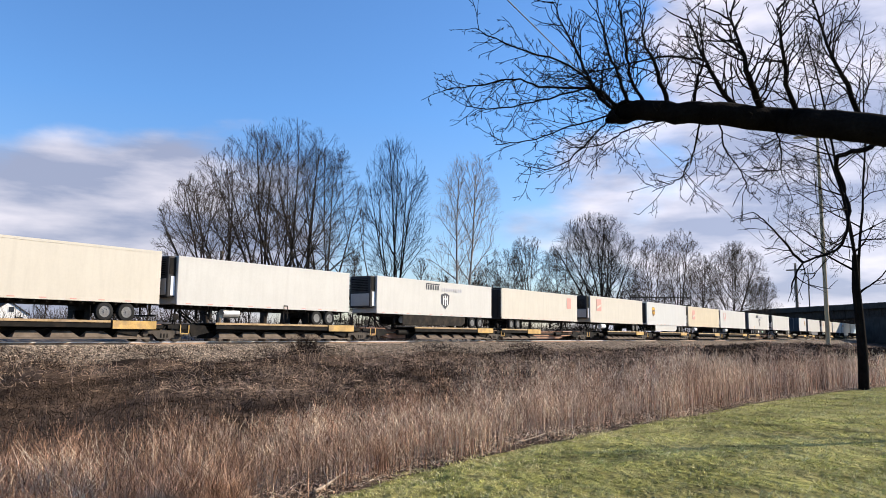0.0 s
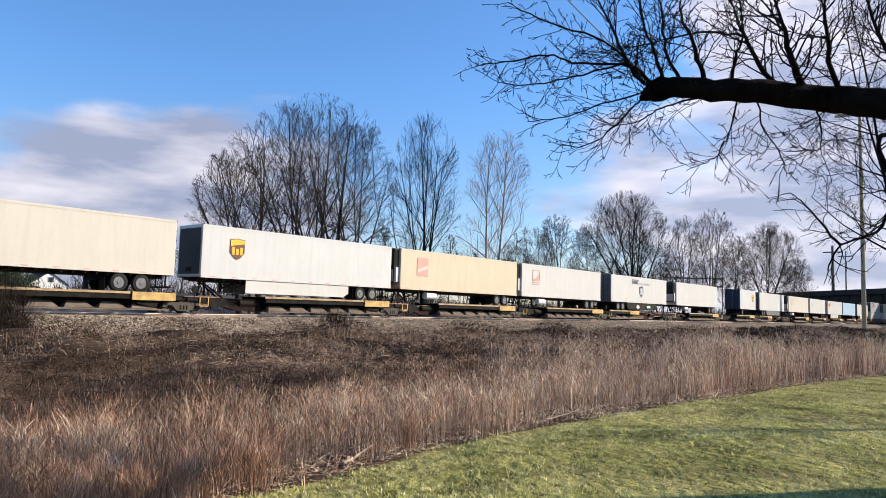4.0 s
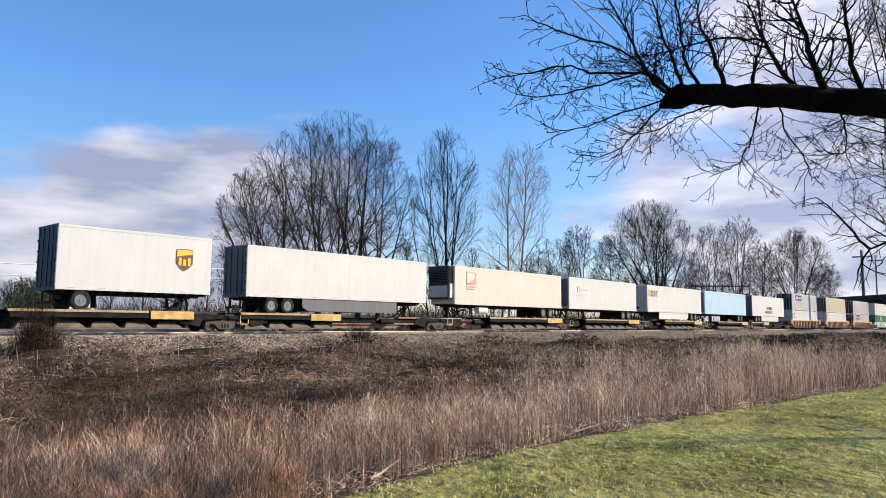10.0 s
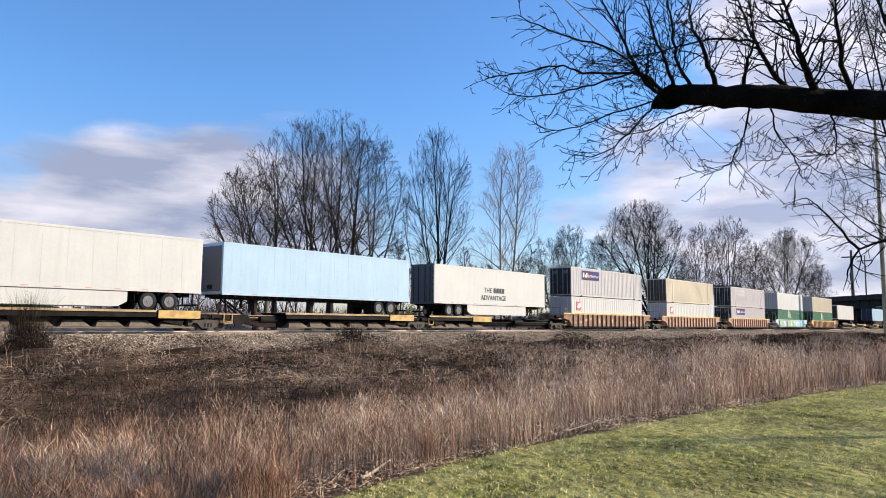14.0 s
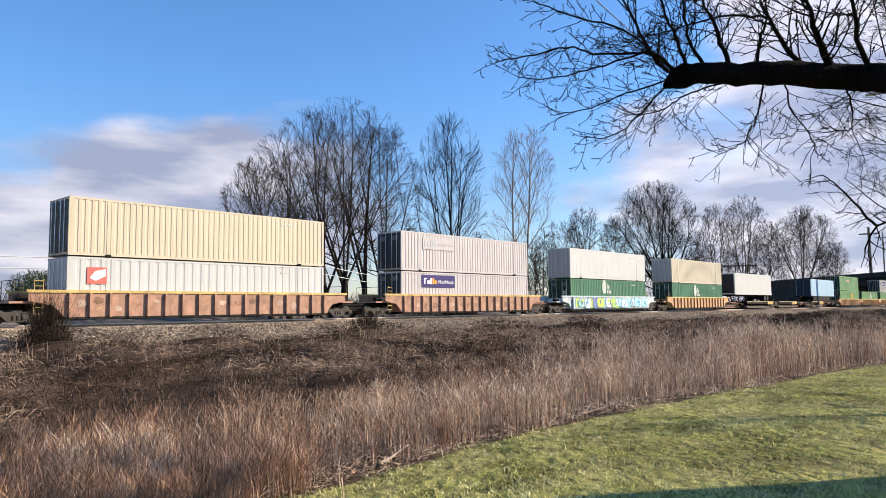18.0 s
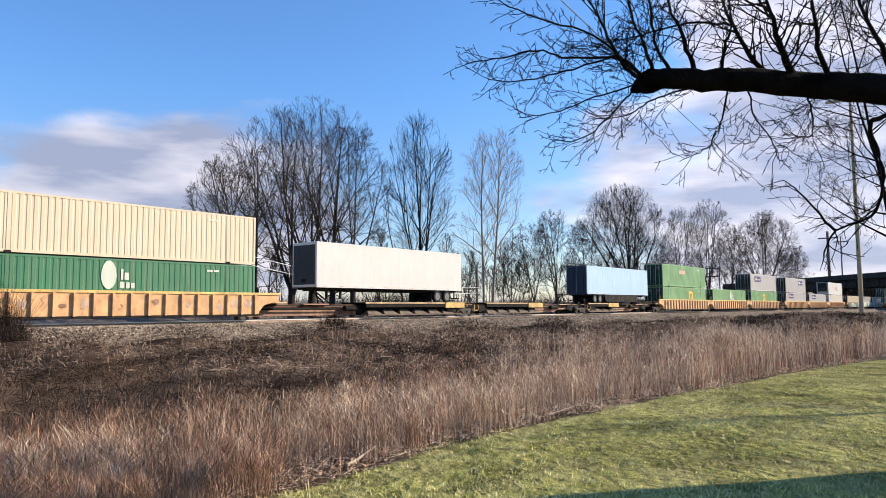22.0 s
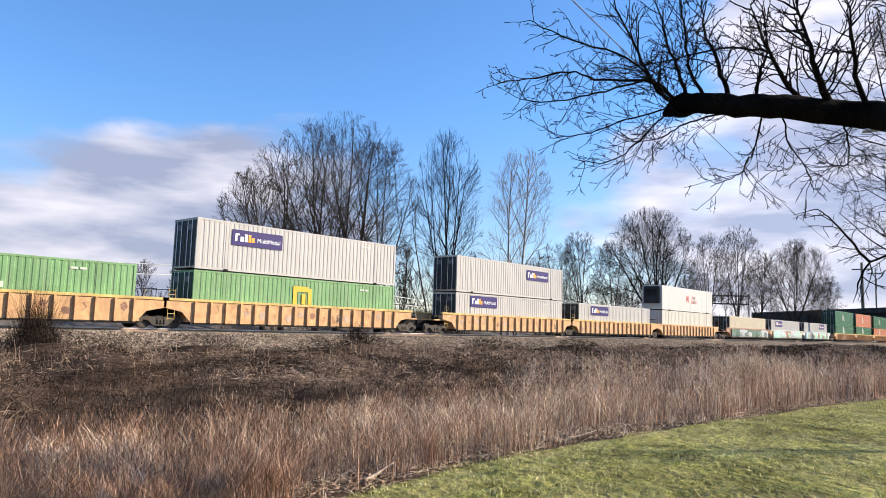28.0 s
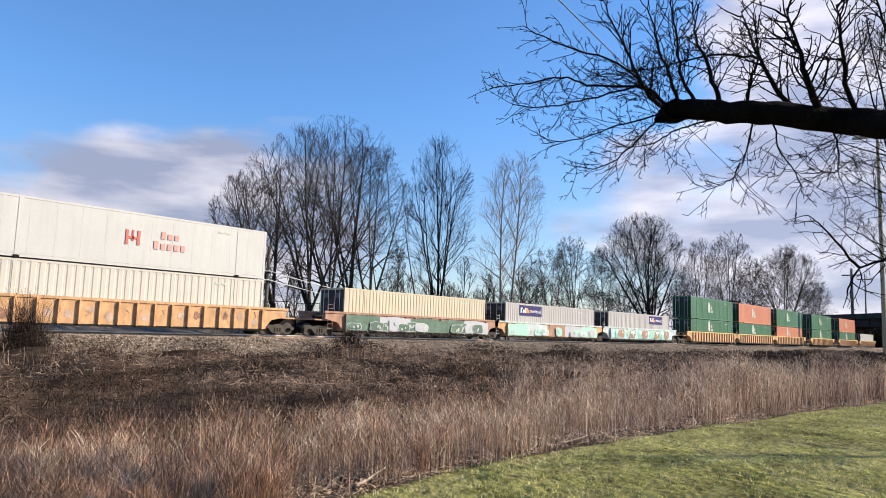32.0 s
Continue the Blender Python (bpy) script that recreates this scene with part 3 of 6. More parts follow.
    part("brake_stand", rods(((0.75, -0.9, 0.98), (0.75, -0.9, 1.75), 0.03), ((0.55, -0.9, 1.6), (0.95, -0.9, 1.6), 0.03), ((0.75, -0.98, 1.45), (0.75, -0.90, 1.45), 0.20), n=8), BLACK, car)
    part("air_hose", rods(((-0.25, -0.75, 0.95), (-0.1, -0.85, 0.55), 0.04), ((-0.1, -0.85, 0.55), (0.3, -0.75, 0.95), 0.04), n=6), BLACK, car)
    bogie(car, 0.0)
    if joint:
        coupler(car, length)
    return rolls(car, x0)


def well_car(x0, x1, left, right, side=TAN, edge=YELLOW, ribs=16, sprayed=None, number=0.0):
    """A well car: deep ribbed side sills between left and right, platforms over the bogies at both ends."""
    a, b, length = left - x0 - 0.25, right - x0 + 0.25, x1 - x0
    car = empty("well_car", "intermodal well car with ribbed steel sides", "railway car", "well cars of the train")
    for s in (-1, 1):
        y = s * 1.42
        line = [(a - 1.5, 1.18), (a - 1.5, 1.62), (b + 1.5, 1.62), (b + 1.5, 1.18), (b + 0.4, 0.95), (b - 0.2, 0.32), (a + 0.2, 0.32), (a - 0.4, 0.95)]
        sill = part("side_sill", prism(line, y - 0.03, y + 0.03), side, car)
        part("top_chord", boxes((a - 1.6, b + 1.6, y - 0.09, y + 0.09, 1.58, 1.72)), edge, car, "yellow top chord")
        part("bottom_chord", boxes((a + 0.1, b - 0.1, y - 0.10, y + 0.10, 0.26, 0.38)), CHASSIS, car)
        for k in range(ribs + 1):
            x = a + 0.35 + (b - a - 0.7) * k / ribs
            part("rib", boxes((x - 0.055, x + 0.055, y + s * 0.03, y + s * 0.17, 0.36, 1.58)), side, sill)
        if not sprayed and s < 0:
            rng = random.Random(int(x0))
            for k in range(ribs):
                if rng.random() < 0.62:
                    step = (b - a - 0.7) / ribs
                    x, z = a + 0.35 + step * (k + rng.uniform(0.4, 0.6)), rng.uniform(0.75, 1.2)
                    wide, tall, turn = step * rng.uniform(0.18, 0.36), rng.uniform(0.12, 0.32), rng.uniform(0, 6)
                    ring = [(x + wide * math.cos(q) * rng.uniform(0.6, 1.05), z + tall * math.sin(q) * rng.uniform(0.6, 1.05)) for q in [turn + math.tau * n / 11 for n in range(11)]]
                    ring = [(min(max(p, a + 0.42 + step * k), a + 0.28 + step * (k + 1)), q) for p, q in ring]
                    faded = rng.random() < 0.6
                    blob("worn_patch", sill, ring, y - 0.031, WORNPALE if faded else RUST, "bleached patch of paint" if faded else "rusty patch")
            for k in range(1, ribs, 2):
                x = a + 0.35 + (b - a - 0.7) * (k + 0.5) / ribs
                q, z = rng.uniform(0.14, 0.22), rng.uniform(0.65, 0.95)
                tall = rng.uniform(0.25, 0.5)
                blob("chalk_mark", sill, [(x - q, z), (x + q * 0.4, z + tall * 0.45), (x - q * 0.6, z + tall), (x + q, z + tall * 1.05), (x - q * 0.3, z + tall * 0.96), (x + q * 0.6, z + tall * 0.42), (x - q * 0.8, z - 0.03)], y - 0.034, SALMON if side is not SALMON else TAN)
        if sprayed and s < 0:
            spray(sill, a + 0.2, b - 0.2, 0.45, 1.55, y - 0.20, sprayed)
        part("ladder", rods(*[((a - 1.25, y, z), (a - 0.85, y, z), 0.018) for z in (0.55, 0.85, 1.15, 1.9, 2.15)],
                            ((a - 1.25, y, 0.5), (a - 1.25, y, 2.25), 0.018), ((a - 0.85, y, 0.5), (a - 0.85, y, 2.25), 0.018), n=5), edge, car)
    part("well_floor", boxes((a, b, -1.35, 1.35, 0.30, 0.42)), CHASSIS, car)
    for e, w in ((a, -1), (b, 1)):
        x = sorted((e, e + w * 2.3))
        part("end_platform", boxes((x[0], x[1], -1.3, 1.3, 1.06, 1.16)), side, car)
        part("bulkhead", boxes((e - 0.06, e + 0.06, -1.36, 1.36, 0.4, 1.5)), side, car)
        part("handrail", rods(((e + w * 1.9, -1.25, 1.16), (e + w * 1.9, -1.25, 2.2), 0.02), ((e + w * 1.9, 1.25, 1.16), (e + w * 1.9, 1.25, 2.2), 0.02),
                              ((e + w * 1.9, -1.25, 2.2), (e + w * 1.9, 1.25, 2.2), 0.02), n=5), BLACK, car)
    part("draft_sill", boxes((0.2, a, -0.3, 0.3, 0.7, 1.06)), BLACK, car)
    part("draft_sill", boxes((b, length - 0.2, -0.3, 0.3, 0.7, 1.06)), BLACK, car)
    part("brake_cylinder", rods(((a - 1.9, -0.7, 1.3), (a - 1.3, -0.7, 1.3), 0.16)), BLACK, car)
    if number:
        letters(car, "53", (b - a) * number + a, -1.62, 0.70, 0.62, SIGNDARK)
    bogie(car, min(a - 1.15, 1.6) if a > 2.6 else 0.0)
    if length - b > 2.6:
        bogie(car, b + 1.15)
    coupler(car, 0.0)
    return rolls(car, x0)


def letters(parent, text, x, y, z, size, material, label=""):
    cu = bpy.data.curves.new("lettering", "FONT")
    cu.body, cu.size, cu.extrude = text, size, 0.006
    tmp = bpy.data.objects.new("lettering", cu)
    scene.collection.objects.link(tmp)
    me = bpy.data.meshes.new_from_object(tmp.evaluated_get(bpy.context.evaluated_depsgraph_get()))
    bpy.data.objects.remove(tmp)
    me.materials.clear()
    me.materials.append(material)
    ob = part("lettering", me, material, parent, label)
    ob.matrix_local = pose(x, y, z, 90, 0, 0)
    return ob


def bars(name, parent, rows, y, material, label=""):
    """Flat painted bars on a near side: rows of x0, x1, z0, z1."""
    made = [part(name, boxes((x0, x1, y - 0.012, y, z0, z1)), material, parent, label) for x0, x1, z0, z1 in rows]
    return made[0]


def blob(name, parent, outline, y, material, label=""):
    return part(name, prism(outline, y - 0.012, y), material, parent, label)


def sign_panel(parent, x, z, y, w=4.4, h=0.95, faded=False):
    """A purple advertising panel with plain pale and orange bars."""
    p = part("sign_panel", boxes((x, x + w, y - 0.02, y, z, z + h)), PURPLE if not faded else LILAC, parent, "purple company panel" if not faded else "faded company panel")
    u = w / 4.4
    bars("sign_bar", p, [(x + 0.25 * u, x + 0.42 * u, z + 0.25, z + 0.72), (x + 0.42 * u, x + 0.62 * u, z + 0.62, z + 0.72), (x + 0.68 * u, x + 0.98 * u, z + 0.25, z + 0.55),
                         (x + 1.06 * u, x + 1.30 * u, z + 0.25, z + 0.72)], y - 0.022, SIGNWHITE if not faded else SIGNGREY)
    bars("sign_bar", p, [(x + 1.36 * u, x + 1.58 * u, z + 0.25, z + 0.72), (x + 1.62 * u, x + 1.90 * u, z + 0.25, z + 0.55)], y - 0.022, SIGNORANGE if not faded else SIGNGREY)
    letters(p, "MultiModal", x + 2.12 * u, y - 0.022, z + 0.30, 0.46 * u, SIGNWHITE if not faded else SIGNGREY)
    return p


def pennant(parent, x, z):
    """A red square emblem with a white flag across it."""
    y = -FACE - 0.01
    blob("red_square", parent, [(x, z), (x + 1.0, z), (x + 1.0, z + 0.86), (x, z + 0.86)], y, SIGNRED, "red square emblem")
    blob("white_flag", parent, [(x + 0.12, z + 0.30), (x + 0.45, z + 0.16), (x + 0.94, z + 0.42), (x + 0.94, z + 0.78), (x + 0.40, z + 0.66), (x + 0.30, z + 0.52)], y - 0.013, SIGNWHITE)


def egg_sign(parent, x, z, y, tone=SIGNFADED):
    """A pale crest and a short plain word, worn."""
    ring = [(x + 0.42 * math.cos(a), z + 0.75 + 0.72 * math.sin(a) * (1.0 if math.sin(a) < 0 else 1.15)) for a in np.linspace(0, math.tau, 14)[:-1]]
    blob("crest", parent, ring, y, tone, "pale worn crest")
    bars("worn_word", parent, [(x + 0.65, x + 0.78, z + 0.55, z + 1.15), (x + 0.85, x + 1.1, z + 0.55, z + 0.95), (x + 0.6, x + 0.85, z + 0.1, z + 0.45), (x + 0.95, x + 1.15, z + 0.1, z + 0.42),
                               (x + 1.22, x + 1.42, z + 0.1, z + 0.4)], y, tone)


def bubble(x, z, w, h, lean, seed):
    """A fat rounded letter-like outline."""
    rng = random.Random(seed)
    pts = []
    for k in range(18):
        a = k * math.tau / 18
        c, q = math.cos(a), math.sin(a)
        u = math.copysign(abs(c) ** 0.55, c) * w / 2 * rng.uniform(0.86, 1.06)
        v = math.copysign(abs(q) ** 0.55, q) * h / 2 * rng.uniform(0.90, 1.05)
        pts.append((x + u + lean * v, z + v))
    return pts


def spray(parent, x0, x1, z0, z1, y, tones):
    """Sprayed shapes without meaning: fat overlapping rounded strokes with thin edges over a painted ground."""
    rng = random.Random(int(x1 * 100) + len(tones))
    base, *inks = tones
    n = max(3, int((x1 - x0) / 2.8))
    full = base is not None
    lively = SPRAYLIME in inks
    for k in range(n):
        a, b = x0 + (x1 - x0) * k / n, x0 + (x1 - x0) * (k + 1) / n
        line = [(a, z0), (b, z0), (b, z1 - rng.uniform(0, 0.15)), ((a + b) / 2, z1), (a, z1 - rng.uniform(0, 0.15))]
        blob("sprayed_ground", parent, line, y, (SPRAYMINT if k % 2 else SPRAYLIME) if lively and 0 < k < n * 0.5 else base if full else inks[k % len(inks)])
    h, mid = z1 - z0, (z0 + z1) / 2
    x, k = x0 + 0.8, 0
    while x < x1 - 0.8:
        share = (x - x0) / (x1 - x0)
        w, lean = rng.uniform(1.0, 1.6), rng.uniform(-0.25, 0.3)
        s = rng.randint(0, 9999)
        rise = h * rng.uniform(0.80, 1.0) if full else h * rng.uniform(0.45, 0.8)
        foot = mid + rng.uniform(-0.06, 0.06) if full else z0 + rise / 2 + 0.04
        if full and not lively:
            ink, edge = inks[k % len(inks)], (SIGNFADED, SPRAYMINT)[k % 2]
        elif full:
            ink = (SPRAYLIME, SPRAYMINT, SIGNWHITE, SPRAYLIME, SPRAYVIOLET)[k % 5] if share < 0.5 else (SPRAYCYAN, SIGNWHITE)[k % 2]
            edge = (SPRAYBLUE, SPRAYVIOLET)[k % 2] if share < 0.5 else SPRAYBLUE
        else:
            ink, edge = inks[k % len(inks)], (SIGNFADED if k % 2 else SIGNGREY)
        lift = 0.014 * (1 + 3 * (k % 3))
        if full or rng.random() < 0.75:
            shape = blob("sprayed_letter", parent, bubble(x, foot, w + 0.10, rise * 1.04, lean, s), y - lift, edge)
            blob("sprayed_fill", shape, bubble(x, foot, w - 0.04, rise * 0.92, lean, s), y - lift - 0.013, ink)
            if full and k % 2:
                blob("sprayed_shine", shape, bubble(x + 0.04, foot + rise * 0.22, w * 0.6, rise * 0.30, lean, s + 1), y - lift - 0.026, SIGNWHITE if share > 0.5 or not lively else SPRAYLIME)
            for q in range(2):
                tilt = rng.uniform(-0.8, 0.8)
                blob("sprayed_gap", shape, bubble(x + w * rng.uniform(-0.25, 0.25), foot + rise * rng.uniform(-0.22, 0.18), w * 0.13, rise * rng.uniform(0.25, 0.5), tilt, s + 2 + q), y - lift - 0.039 - 0.006 * q, edge)
        x += w * rng.uniform(0.62, 0.80)
        k += 1


# -- containers --
def ribbed_side(length, z0, z1, y, out, pitch=0.33, depth=0.022):
    """A pressed-steel side: upright ribs between a top and a bottom rail."""
    bm = bmesh.new()
    n = int((length - 0.3) / pitch)
    step = (length - 0.3) / n
    xs, ys = [], []
    for k in range(n):
        x = 0.15 + k * step
        for dx, d in ((0.0, 1), (0.50, 1), (0.62, 0), (0.88, 0)):
            xs.append(x + dx * step)
            ys.append(y + out * depth * d - out * depth)
    xs.append(length - 0.15)
    ys.append(y)
    lo = [bm.verts.new((a, b, z0)) for a, b in zip(xs, ys)]
    hi = [bm.verts.new((a, b, z1)) for a, b in zip(xs, ys)]
    for k in range(len(xs) - 1):
        q = (lo[k], lo[k + 1], hi[k + 1], hi[k])
        bm.faces.new(q if out < 0 else q[::-1])
    return bm


def container(x, z, length, shell, end=DARKEND, height=2.98, smooth_side=False, word="", nose=False, pitch=0.33):
    """A 53-foot box: ribbed or plain sides, rails, lifting posts, a door end."""
    box_thing = empty("container", f"{word} intermodal shipping container".strip(), "container", "containers on the train")
    core = 0.06
    part("body", boxes((0.04, length - 0.04, -FACE + core, FACE - core, z + 0.06, z + height - 0.03)), shell, box_thing)
    for s in (-1, 1):
        if smooth_side:
            part("side_panel", boxes((0.12, length - 0.12, *sorted((s * (FACE - core), s * (FACE - 0.01))), z + 0.16, z + height - 0.12)), shell, box_thing)
            bm = bmesh.new()
            k = 1.2
            while k < length - 1:
                box(bm, k, k + 0.04, *sorted((s * (FACE - 0.02), s * (FACE - 0.006))), z + 0.17, z + height - 0.13)
                k += 1.24
            part("panel_seam", bm, shell, box_thing)
        else:
            part("side_panel", ribbed_side(length, z + 0.14, z + height - 0.10, s * (FACE - 0.012), s, pitch), shell, box_thing)
        part("bottom_rail", boxes((0, length, *sorted((s * (FACE - 0.07), s * FACE)), z, z + 0.15)), shell, box_thing)
        part("top_rail", boxes((0, length, *sorted((s * (FACE - 0.07), s * FACE)), z + height - 0.11, z + height)), shell, box_thing)
        for e in (2.0, length - 2.0):
            part("lifting_post", boxes((e - 0.09, e + 0.09, *sorted((s * (FACE - 0.05), s * (FACE + 0.006))), z, z + height)), shell, box_thing)
            part("twist_lock", boxes((e - 0.13, e + 0.13, *sorted((s * (FACE - 0.12), s * (FACE + 0.05))), z - 0.05, z + 0.09)), BLACK, box_thing)
        for e in (0.0, length - 0.14):
            part("corner_post", boxes((e, e + 0.14, *sorted((s * (FACE - 0.14), s * (FACE + 0.003))), z, z + height)), shell, box_thing)
    part("roof", boxes((0.0, length, -FACE + 0.03, FACE - 0.03, z + height - 0.05, z + height - 0.01)), shell, box_thing)
    bars("code_bar", box_thing, [(length - 3.4, length - 3.02, z + 2.48, z + 2.60), (length - 2.94, length - 2.6, z + 2.48, z + 2.60)], -FACE - 0.004, SIGNFADED, "small worn code")
    # the end that leads
    if nose:
        part("cooling_unit", rounded(-0.32, 0.02, -1.0, 1.0, z + 0.75, z + height - 0.12, 0.06), DARKEND, box_thing, "dark refrigeration unit")
        part("grille", boxes(*[(-0.345, -0.32, -0.8, 0.8, z + 1.7 + 0.12 * k, z + 1.76 + 0.12 * k) for k in range(7)]), BLACK, box_thing)
    else:
        for s in (-1, 1):
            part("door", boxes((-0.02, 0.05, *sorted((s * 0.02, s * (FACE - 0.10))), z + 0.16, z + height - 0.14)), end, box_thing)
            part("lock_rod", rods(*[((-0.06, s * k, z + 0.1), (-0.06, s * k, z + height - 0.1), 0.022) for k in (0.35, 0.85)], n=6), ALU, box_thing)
            if end in (DARKEND, BLUEEND, SHADEGREEN):
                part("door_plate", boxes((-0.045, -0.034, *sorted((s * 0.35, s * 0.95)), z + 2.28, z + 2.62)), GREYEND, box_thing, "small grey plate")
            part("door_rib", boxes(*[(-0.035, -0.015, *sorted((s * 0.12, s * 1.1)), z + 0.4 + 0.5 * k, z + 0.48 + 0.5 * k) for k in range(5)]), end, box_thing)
    return rolls(box_thing, x)


# -- road trailers --
def tyre_pair(parent, x, s, r=0.50):
    bm = bmesh.new()
    prof = ((0.0, r * 0.62), (0.02, r * 0.93), (0.06, r), (0.24, r), (0.28, r * 0.93), (0.30, r * 0.62))
    n = 20
    rings = []
    for d, rad in prof:
        rings.append([bm.verts.new((x + rad * math.cos(k * math.tau / n), s * (FACE - 0.02 - d), 1.14 + r + rad * math.sin(k * math.tau / n))) for k in range(n)])
    for p, q in zip(rings, rings[1:]):
        for k in range(n):
            bm.faces.new((p[k], p[(k + 1) % n], q[(k + 1) % n], q[k]))
    bm.faces.new(rings[-1])
    bmesh.ops.recalc_face_normals(bm, faces=bm.faces[:])
    tyre = part("tyre", bm, TYRE, parent)
    bm = bmesh.new()
    y = s * (FACE - 0.02)
    z = 1.14 + r
    rod(bm, (x, y - s * 0.10, z), (x, y - s * 0.03, z), r * 0.50, r * 0.62, n=16)
    rod(bm, (x, y - s * 0.10, z), (x, y + s * 0.01, z), r * 0.20, r * 0.16, n=10)
    for k in range(8):
        a = k * math.tau / 8
        rod(bm, (x + r * 0.33 * math.cos(a), y - s * 0.06, z + r * 0.33 * math.sin(a)), (x + r * 0.33 * math.cos(a), y, z + r * 0.33 * math.sin(a)), 0.025, n=6)
    part("rim", bm, RIM, tyre, "bright wheel rim")
    return tyre


def trailer(x, length, shell, tail, end=GREYEND, top=5.34, word="white", reefer=False, skirt=None, tank=False, axles=2, seams=False):
    """A road trailer. tail is -1 when its doors lead (small x) and its nose trails, +1 when the cooling unit or nose leads."""
    van = empty("semi_trailer", f"{word} road trailer riding on a rail car", "trailer", "trailers on the train")
    low = 2.18
    part("body", rounded(0.0, length, -FACE, FACE, low + 0.02, top, 0.035), shell, van)
    for s in (-1, 1):
        y = s * FACE
        part("bottom_rail", boxes((0.02, length - 0.02, *sorted((y - s * 0.02, y + s * 0.018)), low - 0.02, low + 0.20)), shell, van)
        part("top_rail", boxes((0.02, length - 0.02, *sorted((y - s * 0.02, y + s * 0.014)), top - 0.14, top - 0.01)), shell, van)
        if seams:
            n = max(4, int(length / 1.24))
            part("panel_seam", boxes(*[(length * k / n - 0.012, length * k / n + 0.012, *sorted((y, y + s * 0.004)), low + 0.20, top - 0.14) for k in range(1, n)]), shell, van)
        part("reflector_strip", boxes(*[(0.6 + 1.5 * k, 0.95 + 1.5 * k, *sorted((y + s * 0.018, y + s * 0.024)), low + 0.05, low + 0.10) for k in range(int(length / 1.5))]), SIGNPINK, van)["kind"] = "stuff"
    tail_x, nose_x = (0.0, length) if tail < 0 else (length, 0.0)
    w = -tail                                   # from the doors towards the nose
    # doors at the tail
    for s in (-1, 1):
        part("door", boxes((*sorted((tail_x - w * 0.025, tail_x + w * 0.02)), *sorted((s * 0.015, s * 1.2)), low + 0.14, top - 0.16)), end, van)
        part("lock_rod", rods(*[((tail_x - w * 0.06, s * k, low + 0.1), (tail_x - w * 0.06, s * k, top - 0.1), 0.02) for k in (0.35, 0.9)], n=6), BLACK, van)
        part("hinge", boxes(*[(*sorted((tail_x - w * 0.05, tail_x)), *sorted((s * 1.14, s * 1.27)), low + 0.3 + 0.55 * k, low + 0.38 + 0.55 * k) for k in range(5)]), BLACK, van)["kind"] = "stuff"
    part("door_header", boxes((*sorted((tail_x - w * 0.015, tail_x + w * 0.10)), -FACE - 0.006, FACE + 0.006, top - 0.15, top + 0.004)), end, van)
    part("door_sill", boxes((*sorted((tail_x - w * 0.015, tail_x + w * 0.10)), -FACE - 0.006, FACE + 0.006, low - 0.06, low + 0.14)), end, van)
    part("under_ride_guard", boxes((*sorted((tail_x + w * 0.05, tail_x + w * 0.15)), -1.1, 1.1, 1.45, 1.55), (*sorted((tail_x + w * 0.08, tail_x + w * 0.14)), -0.6, -0.5, 1.5, low),
                                   (*sorted((tail_x + w * 0.08, tail_x + w * 0.14)), 0.5, 0.6, 1.5, low)), BLACK, van)
    # nose
    if reefer:
        a, b = sorted((nose_x + w * 0.0, nose_x + w * 0.55))
        part("cooling_unit", rounded(a, b, -1.12, 1.12, low + 0.42, top - 0.03, 0.07), DARKEND, van, "refrigeration unit on the nose")
        for s in (-1, 1):
            part("unit_side", boxes((a + 0.1, b - 0.06, *sorted((s * 1.12, s * 1.135)), low + 1.75, top - 0.15)), BLACK, van)
            part("unit_door", boxes((a + 0.22, b - 0.06, *sorted((s * 1.12, s * 1.145)), low + 0.52, low + 1.65)), SIGNWHITE, van, "pale unit door")
        part("grille", boxes(*[(*sorted((nose_x + w * 0.55, nose_x + w * 0.58)), -0.85, 0.85, low + 1.7 + 0.13 * k, low + 1.76 + 0.13 * k) for k in range(8)]), BLACK, van)
        part("unit_front", rounded(*sorted((nose_x + w * 0.55, nose_x + w * 0.59)), -1.02, 0.95, low + 0.55, low + 1.50, 0.015, 1), PALEGREY, van, "pale grey front panel")
        part("fuel_tank", rods(((nose_x - w * 3.4, -0.9, 1.75), (nose_x - w * 4.6, -0.9, 1.75), 0.28), n=14), ALU if not tank else SIGNWHITE, van, "fuel tank")
    else:
        part("nose_panel", rounded(*sorted((nose_x + w * 0.004, nose_x + w * 0.03)), -1.15, 1.15, low + 0.2, top - 0.2, 0.01, 1), end, van)
        part("air_lines", boxes((*sorted((nose_x + w * 0.03, nose_x + w * 0.06)), -0.25, 0.25, low + 0.35, low + 0.6)), BLACK, van)
    # running gear
    part("frame_rail", boxes((0.3, length - 0.3, -0.55, -0.42, 1.94, low), (0.3, length - 0.3, 0.42, 0.55, 1.94, low)), CHASSIS, van)
    n = int(length / 0.6)
    tagged(part("cross_member", boxes(*[(0.4 + 0.6 * k, 0.47 + 0.6 * k, -1.22, 1.22, 2.03, low + 0.01) for k in range(n)]), CHASSIS, van), kind="stuff")
    first = tail_x + w * (1.9 if axles == 2 else 1.3)
    slider = part("bogie_slider", boxes((*sorted((first - w * 0.7, first + w * (2.3 if axles == 2 else 0.8))), -0.6, 0.6, 1.7, 1.96)), BLACK, van)
    for k in range(axles):
        ax = first + w * 1.24 * k
        part("axle", rods(((ax, -1.1, 1.64), (ax, 1.1, 1.64), 0.07)), BLACK, van)
        for s in (-1, 1):
            tyre_pair(van, ax, s)
    for s in (-1, 1):
        mx = first + w * (1.24 * (axles - 1) + 0.75)
        part("mud_flap", boxes((*sorted((mx, mx + w * 0.02)), *sorted((s * 0.65, s * 1.25)), 1.25, 1.95)), BLACK, van)
